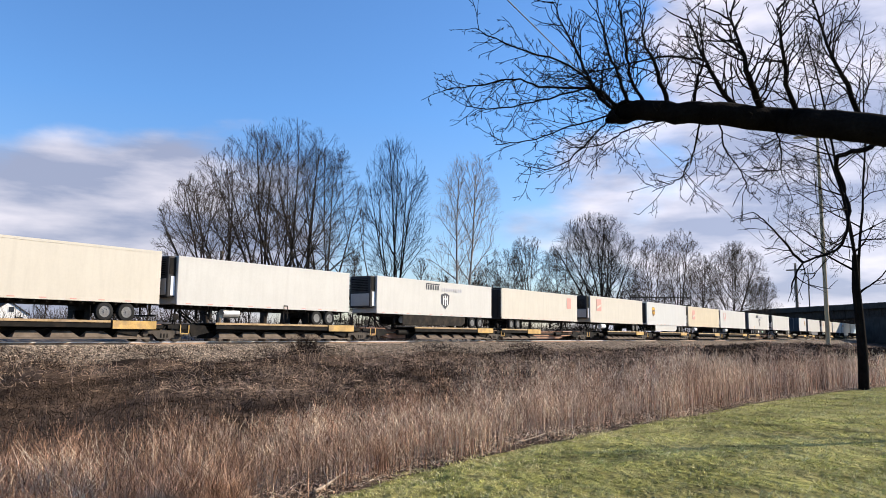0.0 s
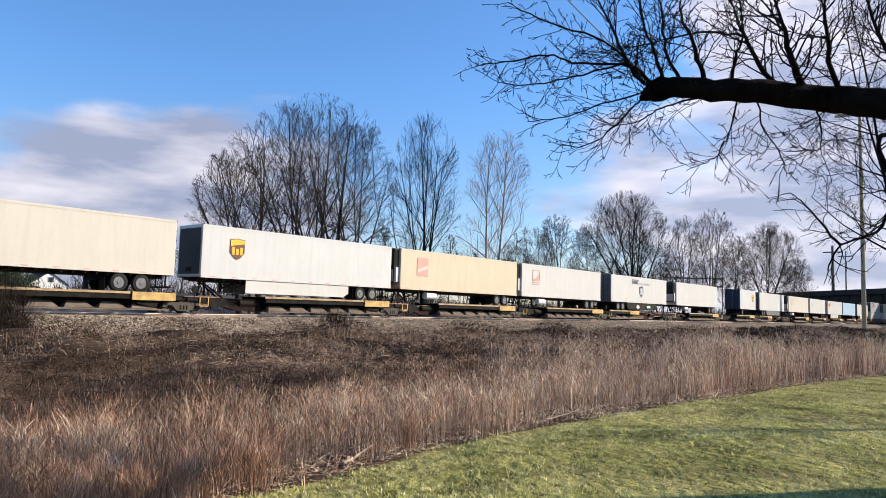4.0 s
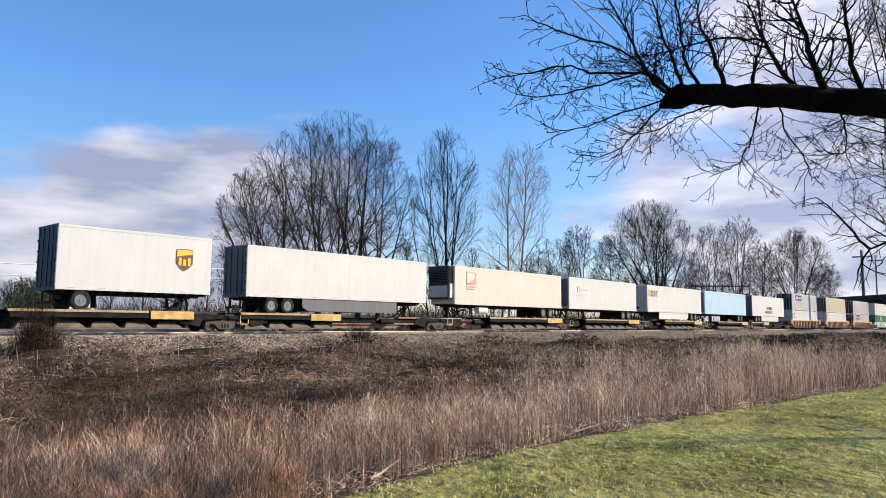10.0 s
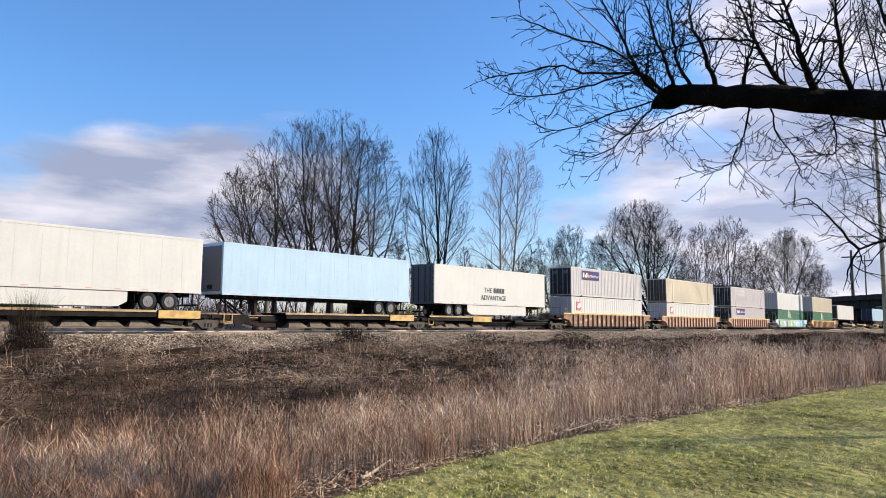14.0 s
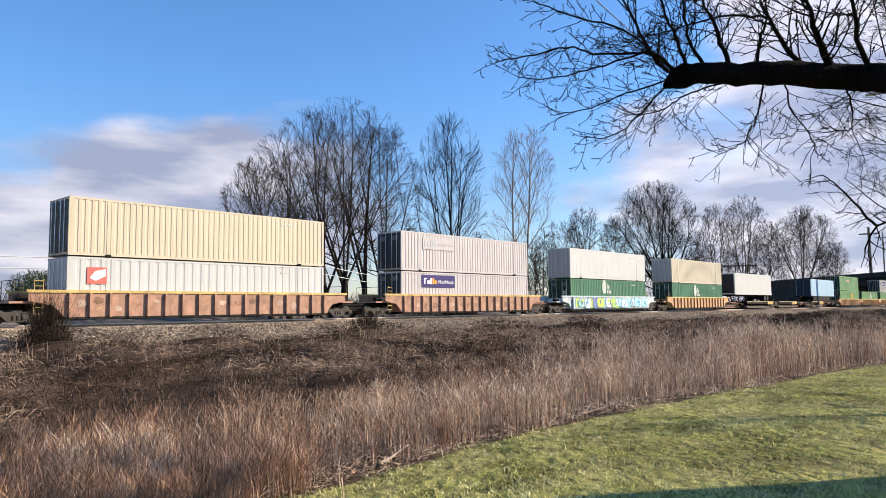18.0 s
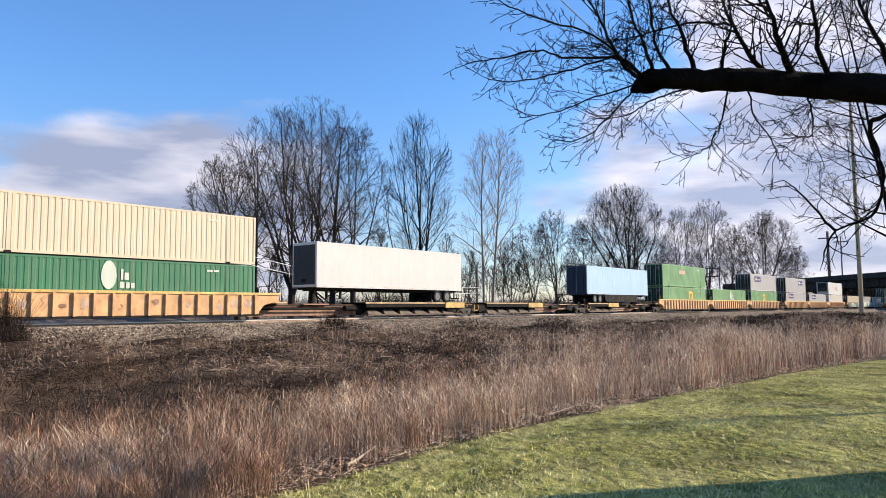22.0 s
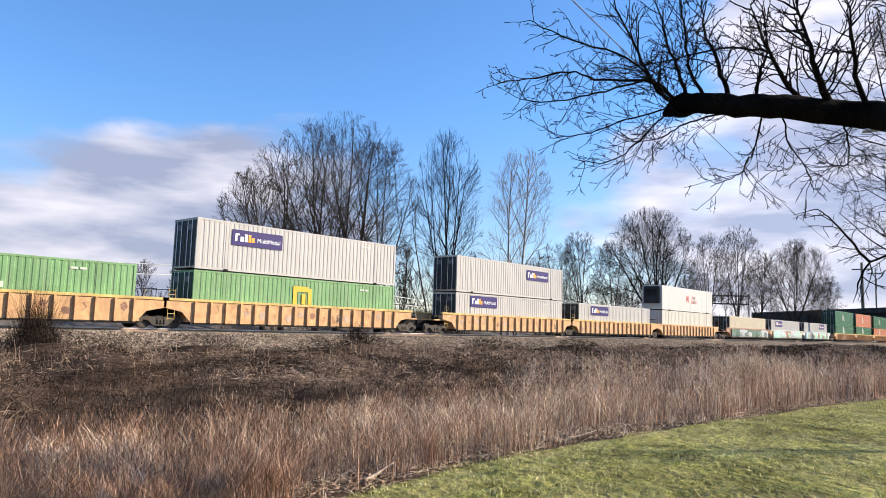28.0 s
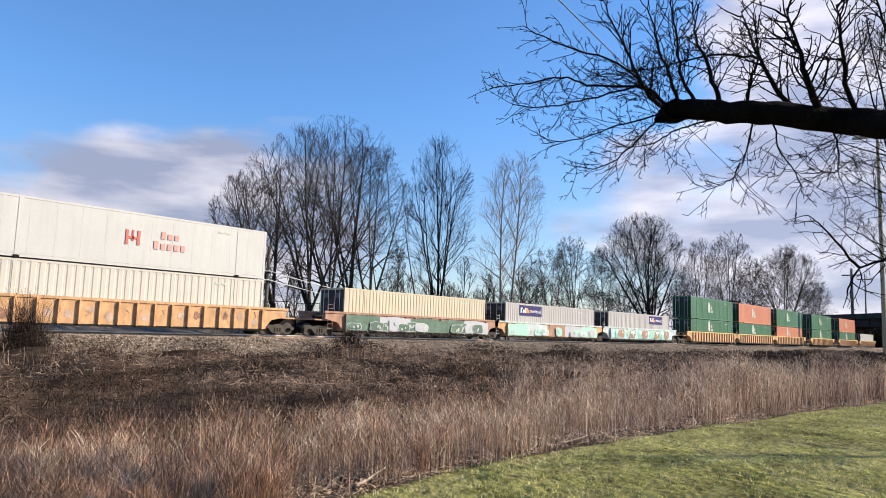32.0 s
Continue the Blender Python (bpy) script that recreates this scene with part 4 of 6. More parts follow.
    leg = nose_x - w * (2.7 if length > 10 else 1.6)
    for s in (-1, 1):
        part("landing_leg", boxes((leg - 0.07, leg + 0.07, s * 0.75 - 0.07, s * 0.75 + 0.07, 1.42, low), (leg - 0.14, leg + 0.14, s * 0.75 - 0.14, s * 0.75 + 0.14, 1.38, 1.43)), CHASSIS, van)
    part("leg_brace", rods(((leg, -0.75, 1.55), (leg, 0.75, 1.95), 0.03), ((leg, -0.75, 1.95), (leg, 0.75, 1.55), 0.03), ((leg, -0.75, 1.6), (leg - w * 1.1, -0.5, 2.0), 0.03),
                           ((leg, 0.75, 1.6), (leg - w * 1.1, 0.5, 2.0), 0.03), n=6), CHASSIS, van)
    if skirt is not None:
        a, b = sorted((leg - w * 0.5, first + w * 2.4))
        for s in (-1, 1):
            line = [(a, low - 0.02), (b, low - 0.02), (b, 1.33), (a + 0.5, 1.33), (a, 1.6)] if w > 0 else [(a, low - 0.02), (b, low - 0.02), (b, 1.6), (b - 0.5, 1.33), (a, 1.33)]
            part("side_skirt", prism(line, s * 1.24 - 0.015, s * 1.24 + 0.015), skirt, van)
    return rolls(van, x)


NEAR = -FACE - 0.016                 # just proud of a trailer's near side


def shield(parent, x, z, size, y=NEAR):
    """A brown shield with a gold top and plain gold bars."""
    u = size
    line = [(x, z + u), (x + 0.42 * u, z + 1.06 * u), (x + 0.84 * u, z + u), (x + 0.84 * u, z + 0.35 * u), (x + 0.62 * u, z + 0.1 * u), (x + 0.42 * u, z), (x + 0.22 * u, z + 0.1 * u), (x, z + 0.35 * u)]
    s = blob("shield_emblem", parent, line, y, SIGNBROWN, "brown and gold shield emblem")
    blob("emblem_top", s, [(x + 0.03 * u, z + 0.97 * u), (x + 0.42 * u, z + 1.02 * u), (x + 0.81 * u, z + 0.97 * u), (x + 0.81 * u, z + 0.80 * u), (x + 0.3 * u, z + 0.72 * u), (x + 0.03 * u, z + 0.66 * u)], y - 0.014, SIGNGOLD)
    bars("emblem_bar", s, [(x + (0.12 + 0.23 * k) * u, x + (0.26 + 0.23 * k) * u, z + 0.25 * u, z + (0.62 if k != 1 else 0.55) * u) for k in range(3)], y - 0.014, SIGNGOLD)


def red_square(parent, x, z, solid):
    if solid:
        bars("faded_emblem", parent, [(x, x + 1.35, z, z + 1.45)], NEAR, SIGNPINK, "faded red square emblem")
        blob("emblem_swoosh", parent, [(x + 0.1, z + 0.5), (x + 1.25, z + 0.85), (x + 1.25, z + 0.62), (x + 0.1, z + 0.25)], NEAR - 0.014, IVORY)
    else:
        bars("emblem_outline", parent, [(x, x + 1.3, z + 1.38, z + 1.45), (x, x + 0.07, z + 0.4, z + 1.45), (x + 1.23, x + 1.3, z + 0.4, z + 1.45), (x, x + 1.3, z + 0.4, z + 0.47)], NEAR, SIGNPINK, "faded red outlined emblem")
        blob("emblem_swoosh", parent, [(x + 0.1, z + 0.5), (x + 1.2, z + 0.5), (x + 1.2, z + 1.1), (x + 0.75, z + 0.72)], NEAR, SIGNPINK)
        bars("small_writing", parent, [(x, x + 1.3, z + 0.18, z + 0.28), (x, x + 1.1, z + 0.0, z + 0.08)], NEAR, SIGNPINK)


def crest_sign(parent, x, z):
    """A dark crest below a line of plain bars."""
    line = [(x, z + 1.25), (x + 0.6, z + 1.42), (x + 1.2, z + 1.25), (x + 1.12, z + 0.45), (x + 0.6, z), (x + 0.08, z + 0.45)]
    s = blob("crest_emblem", parent, line, NEAR, SIGNDARK, "dark crest emblem")
    bars("crest_bar", s, [(x + 0.3, x + 0.4, z + 0.35, z + 1.15), (x + 0.56, x + 0.66, z + 0.3, z + 1.2), (x + 0.82, x + 0.92, z + 0.35, z + 1.15), (x + 0.4, x + 0.9, z + 0.85, z + 0.95)], NEAR - 0.014, SIGNWHITE)
    x0 = x - 2.1
    bars("lettering_bar", parent, [(x0, x0 + 1.9, z + 2.05, z + 2.14), (x0, x0 + 0.12, z + 1.6, z + 2.1)] + [(x0 + 0.25 + 0.33 * k, x0 + 0.43 + 0.33 * k, z + 1.6, z + 2.0) for k in range(5)], NEAR, SIGNDARK, "dark unreadable lettering")
    bars("lettering_bar", parent, [(x0 + 2.2 + 0.34 * k, x0 + 2.42 + 0.34 * k, z + 1.55, z + 1.85) for k in range(9)], NEAR, SIGNGREY, "faded unreadable lettering")


def make_train():
    # -- trailers on spine cars: name, near end, length and dress --
    vans = []

    def van(x, length, shell, tail, **more):
        ob = trailer(x, length, shell, tail, **more)
        vans.append((x, length, tail))
        return ob

    van(-14.1, 16.15, WHITE, -1, word="white", top=5.16)
    van(6.45, 16.15, IVORY, 1, word="ivory-white", reefer=True, top=5.2)
    v = van(23.68, 14.2, WHITE, 1, word="short white", reefer=True, top=5.05)
    bars("ladder_rung", v, [(8.0, 8.35, 2.35, 2.42), (8.0, 8.35, 2.1, 2.16), (8.0, 8.06, 1.5, 2.42), (8.3, 8.36, 1.5, 2.42)], NEAR, BLACK)
    v = van(40.9, 16.15, WHITE, 1, word="white", reefer=True, top=5.1, skirt=CHASSIS)
    crest_sign(v, 8.2, 2.75)
    v = van(58.81, 16.15, IVORY, -1, word="ivory-white", end=DARKEND, top=5.16)
    bars("faded_emblem", v, [(13.6, 14.6, 3.55, 4.75)], NEAR, SIGNPINK, "faded red square emblem")
    v = van(78.4, 16.15, IVORY, 1, word="ivory-white", reefer=True, tank=True)
    red_square(v, 1.7, 3.55, True)
    v = van(96.2, 16.15, COOL, 1, word="cool white", end=DARKEND, skirt=WHITE)
    shield(v, 1.9, 3.35, 1.25)
    v = van(113.4, 16.15, CREAM, 1, word="cream", reefer=True, tank=True)
    red_square(v, 1.9, 3.3, True)
    v = van(130.4, 16.15, WHITE, 1, word="white", reefer=True, tank=True)
    red_square(v, 1.9, 3.35, False)
    v = van(149.2, 16.15, WHITE, -1, word="white", end=GREYEND, skirt=CHASSIS)
    crest_sign(v, 7.6, 2.85)
    blob("diamond", v, [(6.9, 1.65), (7.15, 1.9), (7.4, 1.65), (7.15, 1.4)], -1.27, SIGNWHITE)
    blob("diamond", v, [(7.3, 1.65), (7.55, 1.9), (7.8, 1.65), (7.55, 1.4)], -1.27, SIGNWHITE)
    bars("small_label", v, [(10.0, 11.0, 1.55, 1.85)], -1.27, SPRAYMINT)
    bars("marker", v, [(3.9, 4.05, 2.5, 2.75)], NEAR, SIGNGOLD)
    van(168.8, 16.15, WHITE, 1, word="white", reefer=True)
    v = van(196.4, 8.5, COOL, -1, word="short grey-white", end=BLUEEND, axles=1, top=5.45)
    shield(v, 6.3, 3.45, 1.2)
    van(207.3, 16.15, WHITE, -1, word="white", end=GREYEND, skirt=GREYEND)
    v = van(226.83, 16.15, IVORY, 1, word="ivory-white", reefer=True, tank=True)
    red_square(v, 1.5, 3.45, False)
    v = van(244.4, 14.6, WHITE, 1, word="short white", end=GREYEND)
    bars("worn_word", v, [(1.6, 1.8, 3.9, 4.5), (1.95, 2.2, 3.9, 4.4), (2.4, 3.6, 4.1, 4.25), (1.3, 3.4, 3.5, 3.62)], NEAR, SIGNGREY, "faded unreadable lettering")
    v = van(261.85, 16.15, WHITE, 1, word="white", end=PALEGREY, skirt=WHITE, seams=True)
    bars("orange_square", v, [(0.2, 1.0, 4.0, 4.75)], NEAR, SIGNORANGE, "orange square emblem")
    bars("emblem_bar", v, [(0.8 * p - 0.1, 0.8 * q - 0.1, z0, z1) for p, q, z0, z1 in [(1.45, 1.6, 4.0, 4.7), (1.6, 2.0, 4.55, 4.7), (1.6, 2.0, 4.0, 4.15), (1.95, 2.1, 4.1, 4.6), (2.3, 2.45, 4.0, 4.7), (2.45, 2.8, 4.3, 4.45), (2.6, 2.8, 4.0, 4.3), (2.45, 2.8, 4.55, 4.7),
                           (2.95, 3.65, 4.55, 4.7), (3.22, 3.38, 4.0, 4.55)]], NEAR, SIGNDARK, "dark block emblem")
    v = van(279.35, 16.15, SKYBLUE, 1, word="light blue", end=GREYEND, seams=True)
    v = van(298.4, 16.15, WHITE, -1, word="white", end=GREYEND, skirt=WHITE)
    letters(v, "THE", 6.5, NEAR, 3.25, 0.62, SIGNDARK, "dark lettering")
    bars("lettering_bar", v, [(7.9 + 0.42 * k, 8.22 + 0.42 * k, 3.25, 3.68) for k in range(4)], NEAR, SIGNDARK)
    letters(v, "ADVANTAGE", 6.1, NEAR, 2.6, 0.62, SIGNDARK, "dark lettering")
    v = van(434.3, 16.15, WHITE, 1, word="plain white", end=DARKEND)
    van(473.0, 16.15, SKYBLUE, -1, word="light blue", end=BLUEEND, skirt=CHASSIS, seams=True)
    # -- the cars beneath them --
    for k, (x, length, tail) in enumerate(vans):
        nxt = vans[k + 1][0] if k + 1 < len(vans) else x + length + 5
        prev = vans[k - 1][0] + vans[k - 1][1] if k else x - 1.5
        if k in (19, 20):
            prev, nxt = x - 1.6, x + length + 1.8
        if k == 18:
            nxt = x + length + 2.0
        x0, x1 = (prev + x) / 2, (x + length + nxt) / 2
        if length < 10:
            x0 -= 7.0
        if k == 10:
            x1 = x + length + 1.2
        if k == 11:
            x0 = vans[10][0] + vans[10][1] + 1.2
        if k == 19:
            x1 = x + length + 0.9
        tail_x = x + (2.5 if tail < 0 else length - 2.5)
        hitch = x + (length - 0.9 if tail < 0 else 0.9)
        spine_car(x0, x1, tail_x, hitch, beam=(RUST, SALMON, BLACK)[k % 3])
    spine_car(451.4, 471.4, 458.5, 469.5, beam=SALMON)       # an empty platform

    # -- well cars and their containers --
    def stack(x, x0, x1, bottom, upper=None, side=TAN, edge=YELLOW, sprayed=None, number=0.0, ribs=16, length=16.15):
        well_car(x0, x1, x, x + length, side, edge, ribs, sprayed, number)
        made = [bottom(x, 0.44)]
        if upper:
            made.append(upper(x, 3.50))
        return made

    def can(shell, word, end=DARKEND, **more):
        return lambda x, z: container(x, z, 16.15, shell, end, word=word, **more)

    grey = can(PALEGREY, "pale grey ribbed")
    low, up = stack(319.55, 315.75, 339.15, can(WHITE, "white", end=STEELGREY, pitch=0.5), can(STEELGREY, "weathered grey ribbed"), side=RUST)
    sign_panel(up, 2.1, 5.25, -FACE - 0.01, 3.7)
    pennant(low, 0.95, 2.05)
    low, up = stack(342.85, 339.15, 362.6, can(WHITE, "white", end=STEELGREY, pitch=0.5), can(CREAM, "cream ribbed", end=BROWNEND), side=SALMON)
    pennant(low, 0.95, 2.05)
    low, up = stack(366.3, 362.6, 386.1, can(LILAC, "warm grey ribbed"), can(LILAC, "warm grey ribbed"), side=SALMON)
    sign_panel(low, 2.2, 2.25, -FACE - 0.01, 3.8)
    sign_panel(up, 2.3, 5.2, -FACE - 0.01, 3.7, faded=True)
    low, up = stack(389.77, 386.1, 409.55, can(GREEN, "green ribbed", end=SHADEGREEN), can(WHITE, "white", end=PALEGREY, smooth_side=True), side=PALEWELL, edge=PALEWELL,
                    sprayed=(PALEWELL, SPRAYLIME, SPRAYCYAN, SPRAYCYAN, SIGNWHITE, SPRAYCYAN))
    egg_sign(low, 6.6, 1.9, -FACE - 0.01)
    low, up = stack(413.12, 409.55, 432.0, can(GREEN, "green ribbed", end=SHADEGREEN), can(CREAM, "cream ribbed", end=PALEGREY), side=TAN)
    egg_sign(low, 6.9, 1.75, -FACE - 0.01)
    # three units on shared bogies
    low, up = stack(494.1, 491.2, 511.8, can(LIGHTGREEN, "light green ribbed", end=SHADEGREEN), can(LIGHTGREEN, "light green ribbed", end=SHADEGREEN), number=0.64)
    bars("yellow_emblem", low, [(9.2, 9.5, 1.75, 2.9), (9.5, 10.4, 2.55, 2.9), (9.9, 10.2, 1.75, 2.4), (10.4, 10.7, 1.75, 2.8)], -FACE - 0.01, SIGNGOLD, "yellow block emblem")
    bars("worn_word", up, [(5.8, 8.0, 5.3, 5.75)], -FACE - 0.01, SIGNPINK)
    low, = stack(513.4, 511.8, 531.2, can(LIGHTGREEN, "light green ribbed", end=SHADEGREEN))
    egg_sign(low, 8.4, 1.7, -FACE - 0.01)
    low, up = stack(532.9, 531.2, 552.5, can(LIGHTGREEN, "light green ribbed", end=SHADEGREEN), grey, number=0.64)
    sign_panel(up, 2.3, 5.1, -FACE - 0.01, 3.65)
    bars("yellow_emblem", low, [(7.0, 7.3, 1.75, 2.9), (7.3, 8.2, 2.55, 2.9), (7.7, 8.0, 1.75, 2.4), (8.2, 8.5, 1.75, 2.8)], -FACE - 0.01, SIGNGOLD, "yellow block emblem")
    low, up = stack(556.17, 552.5, 574.0, grey, grey, number=0.87)
    sign_panel(low, 1.85, 2.3, -FACE - 0.01, 3.65)
    sign_panel(up, 9.95, 5.1, -FACE - 0.01, 3.6)
    low, = stack(575.55, 574.0, 593.5, grey, side=TAN)
    sign_panel(low, 2.35, 2.25, -FACE - 0.01, 3.75)
    low, up = stack(595.2, 593.5, 614.6, can(IVORY, "cream ribbed", end=STEELGREY, pitch=0.42), can(WHITE, "white insulated", smooth_side=True, nose=True), side=TAN, edge=TAN)
    bars("red_emblem", up, [(7.2, 7.35, 4.7, 5.5), (7.55, 7.65, 4.9, 5.5), (7.85, 8.0, 4.7, 5.5), (7.35, 7.85, 5.02, 5.15)], -FACE - 0.012, SIGNRED, "red block emblem")
    bars("red_lettering", up, [(9.2 + 0.4 * k, 9.45 + 0.4 * k, 5.2, 5.6 if k == 0 else 5.5) for k in range(3)] + [(8.8 + 0.4 * k, 9.05 + 0.4 * k, 4.6, 5.05 if k == 0 else 4.95) for k in range(5)], -FACE - 0.012, SIGNPINK, "faded red unreadable lettering")
    stack(618.1, 614.6, 635.7, can(CREAM, "cream ribbed"), side=SALMON, edge=SALMON, sprayed=(None, GRAFGREEN, SIGNGREY, GRAFGREEN))
    low, = stack(637.3, 635.7, 655.0, grey, side=TAN, edge=PALEWELL, sprayed=(None, SPRAYMINT, PALEWELL, SALMON, SIGNGREY))
    sign_panel(low, 2.1, 2.3, -FACE - 0.01, 3.75)
    low, = stack(656.7, 655.0, 676.2, grey, side=PALEWELL, edge=PALEWELL, sprayed=(PALEWELL, SPRAYCYAN, SPRAYMINT, SALMON))
    sign_panel(low, 10.3, 2.3, -FACE - 0.01, 3.65)
    deep = can(GREEN, "dark green ribbed", end=SHADEGREEN)
    red = can(ORANGE, "orange ribbed", end=SHADEGREEN)
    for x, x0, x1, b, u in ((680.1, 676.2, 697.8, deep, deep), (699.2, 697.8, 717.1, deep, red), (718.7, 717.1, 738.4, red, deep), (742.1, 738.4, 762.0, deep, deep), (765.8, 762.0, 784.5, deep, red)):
        low, up = stack(x, x0, x1, b, u, side=TAN)
        egg_sign(low, 6.5, 1.75, -FACE - 0.01)
        egg_sign(up, 6.5, 4.4, -FACE - 0.01)
    stack(788.0, 784.5, 808.0, can(WHITE, "white"), None, side=TAN)


make_train()


# ---- bare winter trees ----
def tube_mesh(name, lines, material):
    """Tapered tubes along polylines: each line is (points, radii, sides); points (k, 3) or, for many alike, (n, k, 3)."""
    verts, quads, base = [], [], 0
    for pts, rad, n in lines:
        pts, rad = np.asarray(pts, float), np.asarray(rad, float)
        if pts.ndim == 2:
            pts, rad = pts[None], rad[None]
        c, m = pts.shape[:2]
        way = np.gradient(pts, axis=1)
        way /= np.linalg.norm(way, axis=2)[..., None] + 1e-9
        ref = np.where(np.abs(way[:, :1, 2:3]) > 0.7, np.array((0.31, 0.95, 0.11)), np.array((0.1, 0.2, 0.97)))
        side = np.cross(way, np.broadcast_to(ref, way.shape))
        side /= np.linalg.norm(side, axis=2)[..., None] + 1e-9
        up = np.cross(way, side)
        a = np.arange(n) * math.tau / n
        ring = pts[:, :, None] + rad[:, :, None, None] * (side[:, :, None] * np.cos(a)[:, None] + up[:, :, None] * np.sin(a)[:, None])
        verts.append(ring.reshape(-1, 3))
        h, i, j = np.meshgrid(np.arange(c), np.arange(m - 1), np.arange(n), indexing="ij")
        q = base + (h * m + i) * n + j
        r = base + (h * m + i) * n + (j + 1) % n
        quads.append(np.stack([q, r, r + n, q + n], -1).reshape(-1, 4))
        base += c * m * n
    return raw_mesh(name, np.concatenate(verts), np.concatenate(quads), material, smooth=True)


def limb_line(rng, p, d, length, steps, wiggle, lift):
    pts = [np.array(p, float)]
    d = np.array(d, float)
    for k in range(steps):
        d = d + rng.normal(0, wiggle, 3) + np.array((0, 0, lift))
        d /= np.linalg.norm(d)
        pts.append(pts[-1] + d * length / steps)
    return np.array(pts), d


def grow(rng, height, spread, low=0.28, kids=(12, 8, 6, 4), angle=(46, 34, 32, 32), fork=0.20, radius=0.24, thin=0.014, lift=0.02,
         ratio=(1.0, 0.62, 0.58, 0.55), lean=(0.0, 0.0), stems=1, fan=0.44, wiggle=0.03, centre=(0.0, 0.0), tall=0.80, inner=(0.78, 1.0), bole=0.0):
    """A bare tree, level by level: stems, limbs that reach out to an egg-shaped crown, branches, twigs.
    low: where the crown begins, as a share of the height; centre: how far the crown stands off the foot."""
    mid = np.array((centre[0], centre[1], height * (1 + low) / 2))
    axes = np.array((spread, spread, height * (1 - low) / 2))

    def reach(p, d):
        """How far p may go along d before it leaves the crown."""
        q, e = (p - mid) / axes, d / axes
        a, b, c = (e * e).sum(-1), (q * e).sum(-1), (q * q).sum(-1) - 1
        return np.where(b * b - a * c > 0, (-b + np.sqrt(np.maximum(b * b - a * c, 0))) / a, 0.0).clip(0.0, None)

    n = stems
    p = np.zeros((n, 3))
    d = np.tile(np.array((lean[0], lean[1], 1.0)), (n, 1))
    trunks, twigs = [], []
    r = np.full(n, radius)
    if n > 1:
        turn = np.arange(n) * math.tau / n + rng.uniform(0, 1.0, n)
        if bole:
            # one short trunk; its stems part a little below its top
            k = np.linspace(0, 1, 5)[:, None]
            trunks.append((np.array((lean[0], lean[1], 1.0)) * bole * height * k + rng.normal(0, 0.03, (5, 3)) * (k > 0), radius * np.linspace(1.25, 0.9, 5), 10))
            p += np.array((lean[0], lean[1], 1.0)) * (bole * height * rng.uniform(0.55, 0.98, n))[:, None]
            r = radius * rng.uniform(0.38, 0.58, n)
            fan = fan * np.where(np.arange(n) % 3 == 0, 0.25, rng.uniform(0.55, 1.0, n))
            lean_in = (mid - p) / height
            d[:, :2] += lean_in[:, :2] * 1.2
        else:
            p[:, :2] = rng.normal(0, 0.35, (n, 2))
        d[:, :2] += np.stack([np.cos(turn), np.sin(turn)], -1) * (np.ones(n) * fan * spread / height)[:, None]
    d /= np.linalg.norm(d, axis=1)[:, None]
    length = np.minimum(height * tall, np.where(reach(p, d) > 1.0, reach(p, d) * 0.93, height * tall)) * rng.uniform(0.9, 1.0, n)
    for level in range(len(kids) + 1):
        steps = (10, 7, 5, 3, 2)[level]
        pts, way = [p], d.copy()
        for k in range(steps):
            way = way + rng.normal(0, wiggle * (1 + 0.6 * level), way.shape)
            way[:, 2] += lift * (level > 0)
            way /= np.linalg.norm(way, axis=1)[:, None]
            pts.append(pts[-1] + way * (length / steps)[:, None])
        pts = np.stack(pts, 1)
        fall = np.linspace(0, 1, steps + 1) ** 0.8
        least = thin * (1.6, 1.4, 1.1, 0.75, 0.5)[level]
        rad = np.maximum(r, least)[:, None] * (1 - fall) + np.maximum(least * 0.8, r * 0.22)[:, None] * fall
        (trunks if level < 2 else twigs).append((pts, rad, (10, 6, 4, 3, 3)[level]))
        if level == len(kids):
            break
        k = kids[level]
        m = len(p)
        first = fork if level == 0 else 0.26
        f = first + (0.99 - first) * (np.arange(k) + rng.uniform(0.05, 0.95, (m, k))) / k
        i = np.minimum((f * steps).astype(int), steps - 1)
        at = np.arange(m)[:, None]
        axis = pts[at, i + 1] - pts[at, i]
        q = (pts[at, i] + axis * (f * steps - i)[..., None]).reshape(-1, 3)
        axis = axis.reshape(-1, 3)
        axis /= np.linalg.norm(axis, axis=1)[:, None] + 1e-9
        turn = rng.uniform(0, math.tau, m * k) if level else (np.arange(m * k) * 2.4 + rng.uniform(0, 0.7, m * k))
        side = np.cross(axis, np.stack([np.cos(turn), np.sin(turn), np.full(m * k, 0.15)], -1))
        side /= np.linalg.norm(side, axis=1)[:, None] + 1e-9
        f = f.ravel()
        a = np.radians(angle[level] * rng.uniform(0.7, 1.25, m * k) * (1.30 - 0.75 * f if level == 0 else 1.0))
        way = axis * np.cos(a)[:, None] + side * np.sin(a)[:, None]
        own = np.repeat(length, k) * ratio[level] * (1.15 - 0.55 * f) * rng.uniform(0.7, 1.2, m * k)
        length = np.minimum(own, reach(q, way) * rng.uniform(0.65, 1.06, m * k)) if level else reach(q, way) * rng.uniform(*inner, m * k)
        r = np.repeat(r, k) * (1 - 0.72 * f) * (0.60 if level == 0 else 0.55)
        good = length > (0.5, 0.35, 0.2, 0.12)[level]
        p, d, length, r = q[good], way[good], length[good], r[good]
    return trunks, twigs


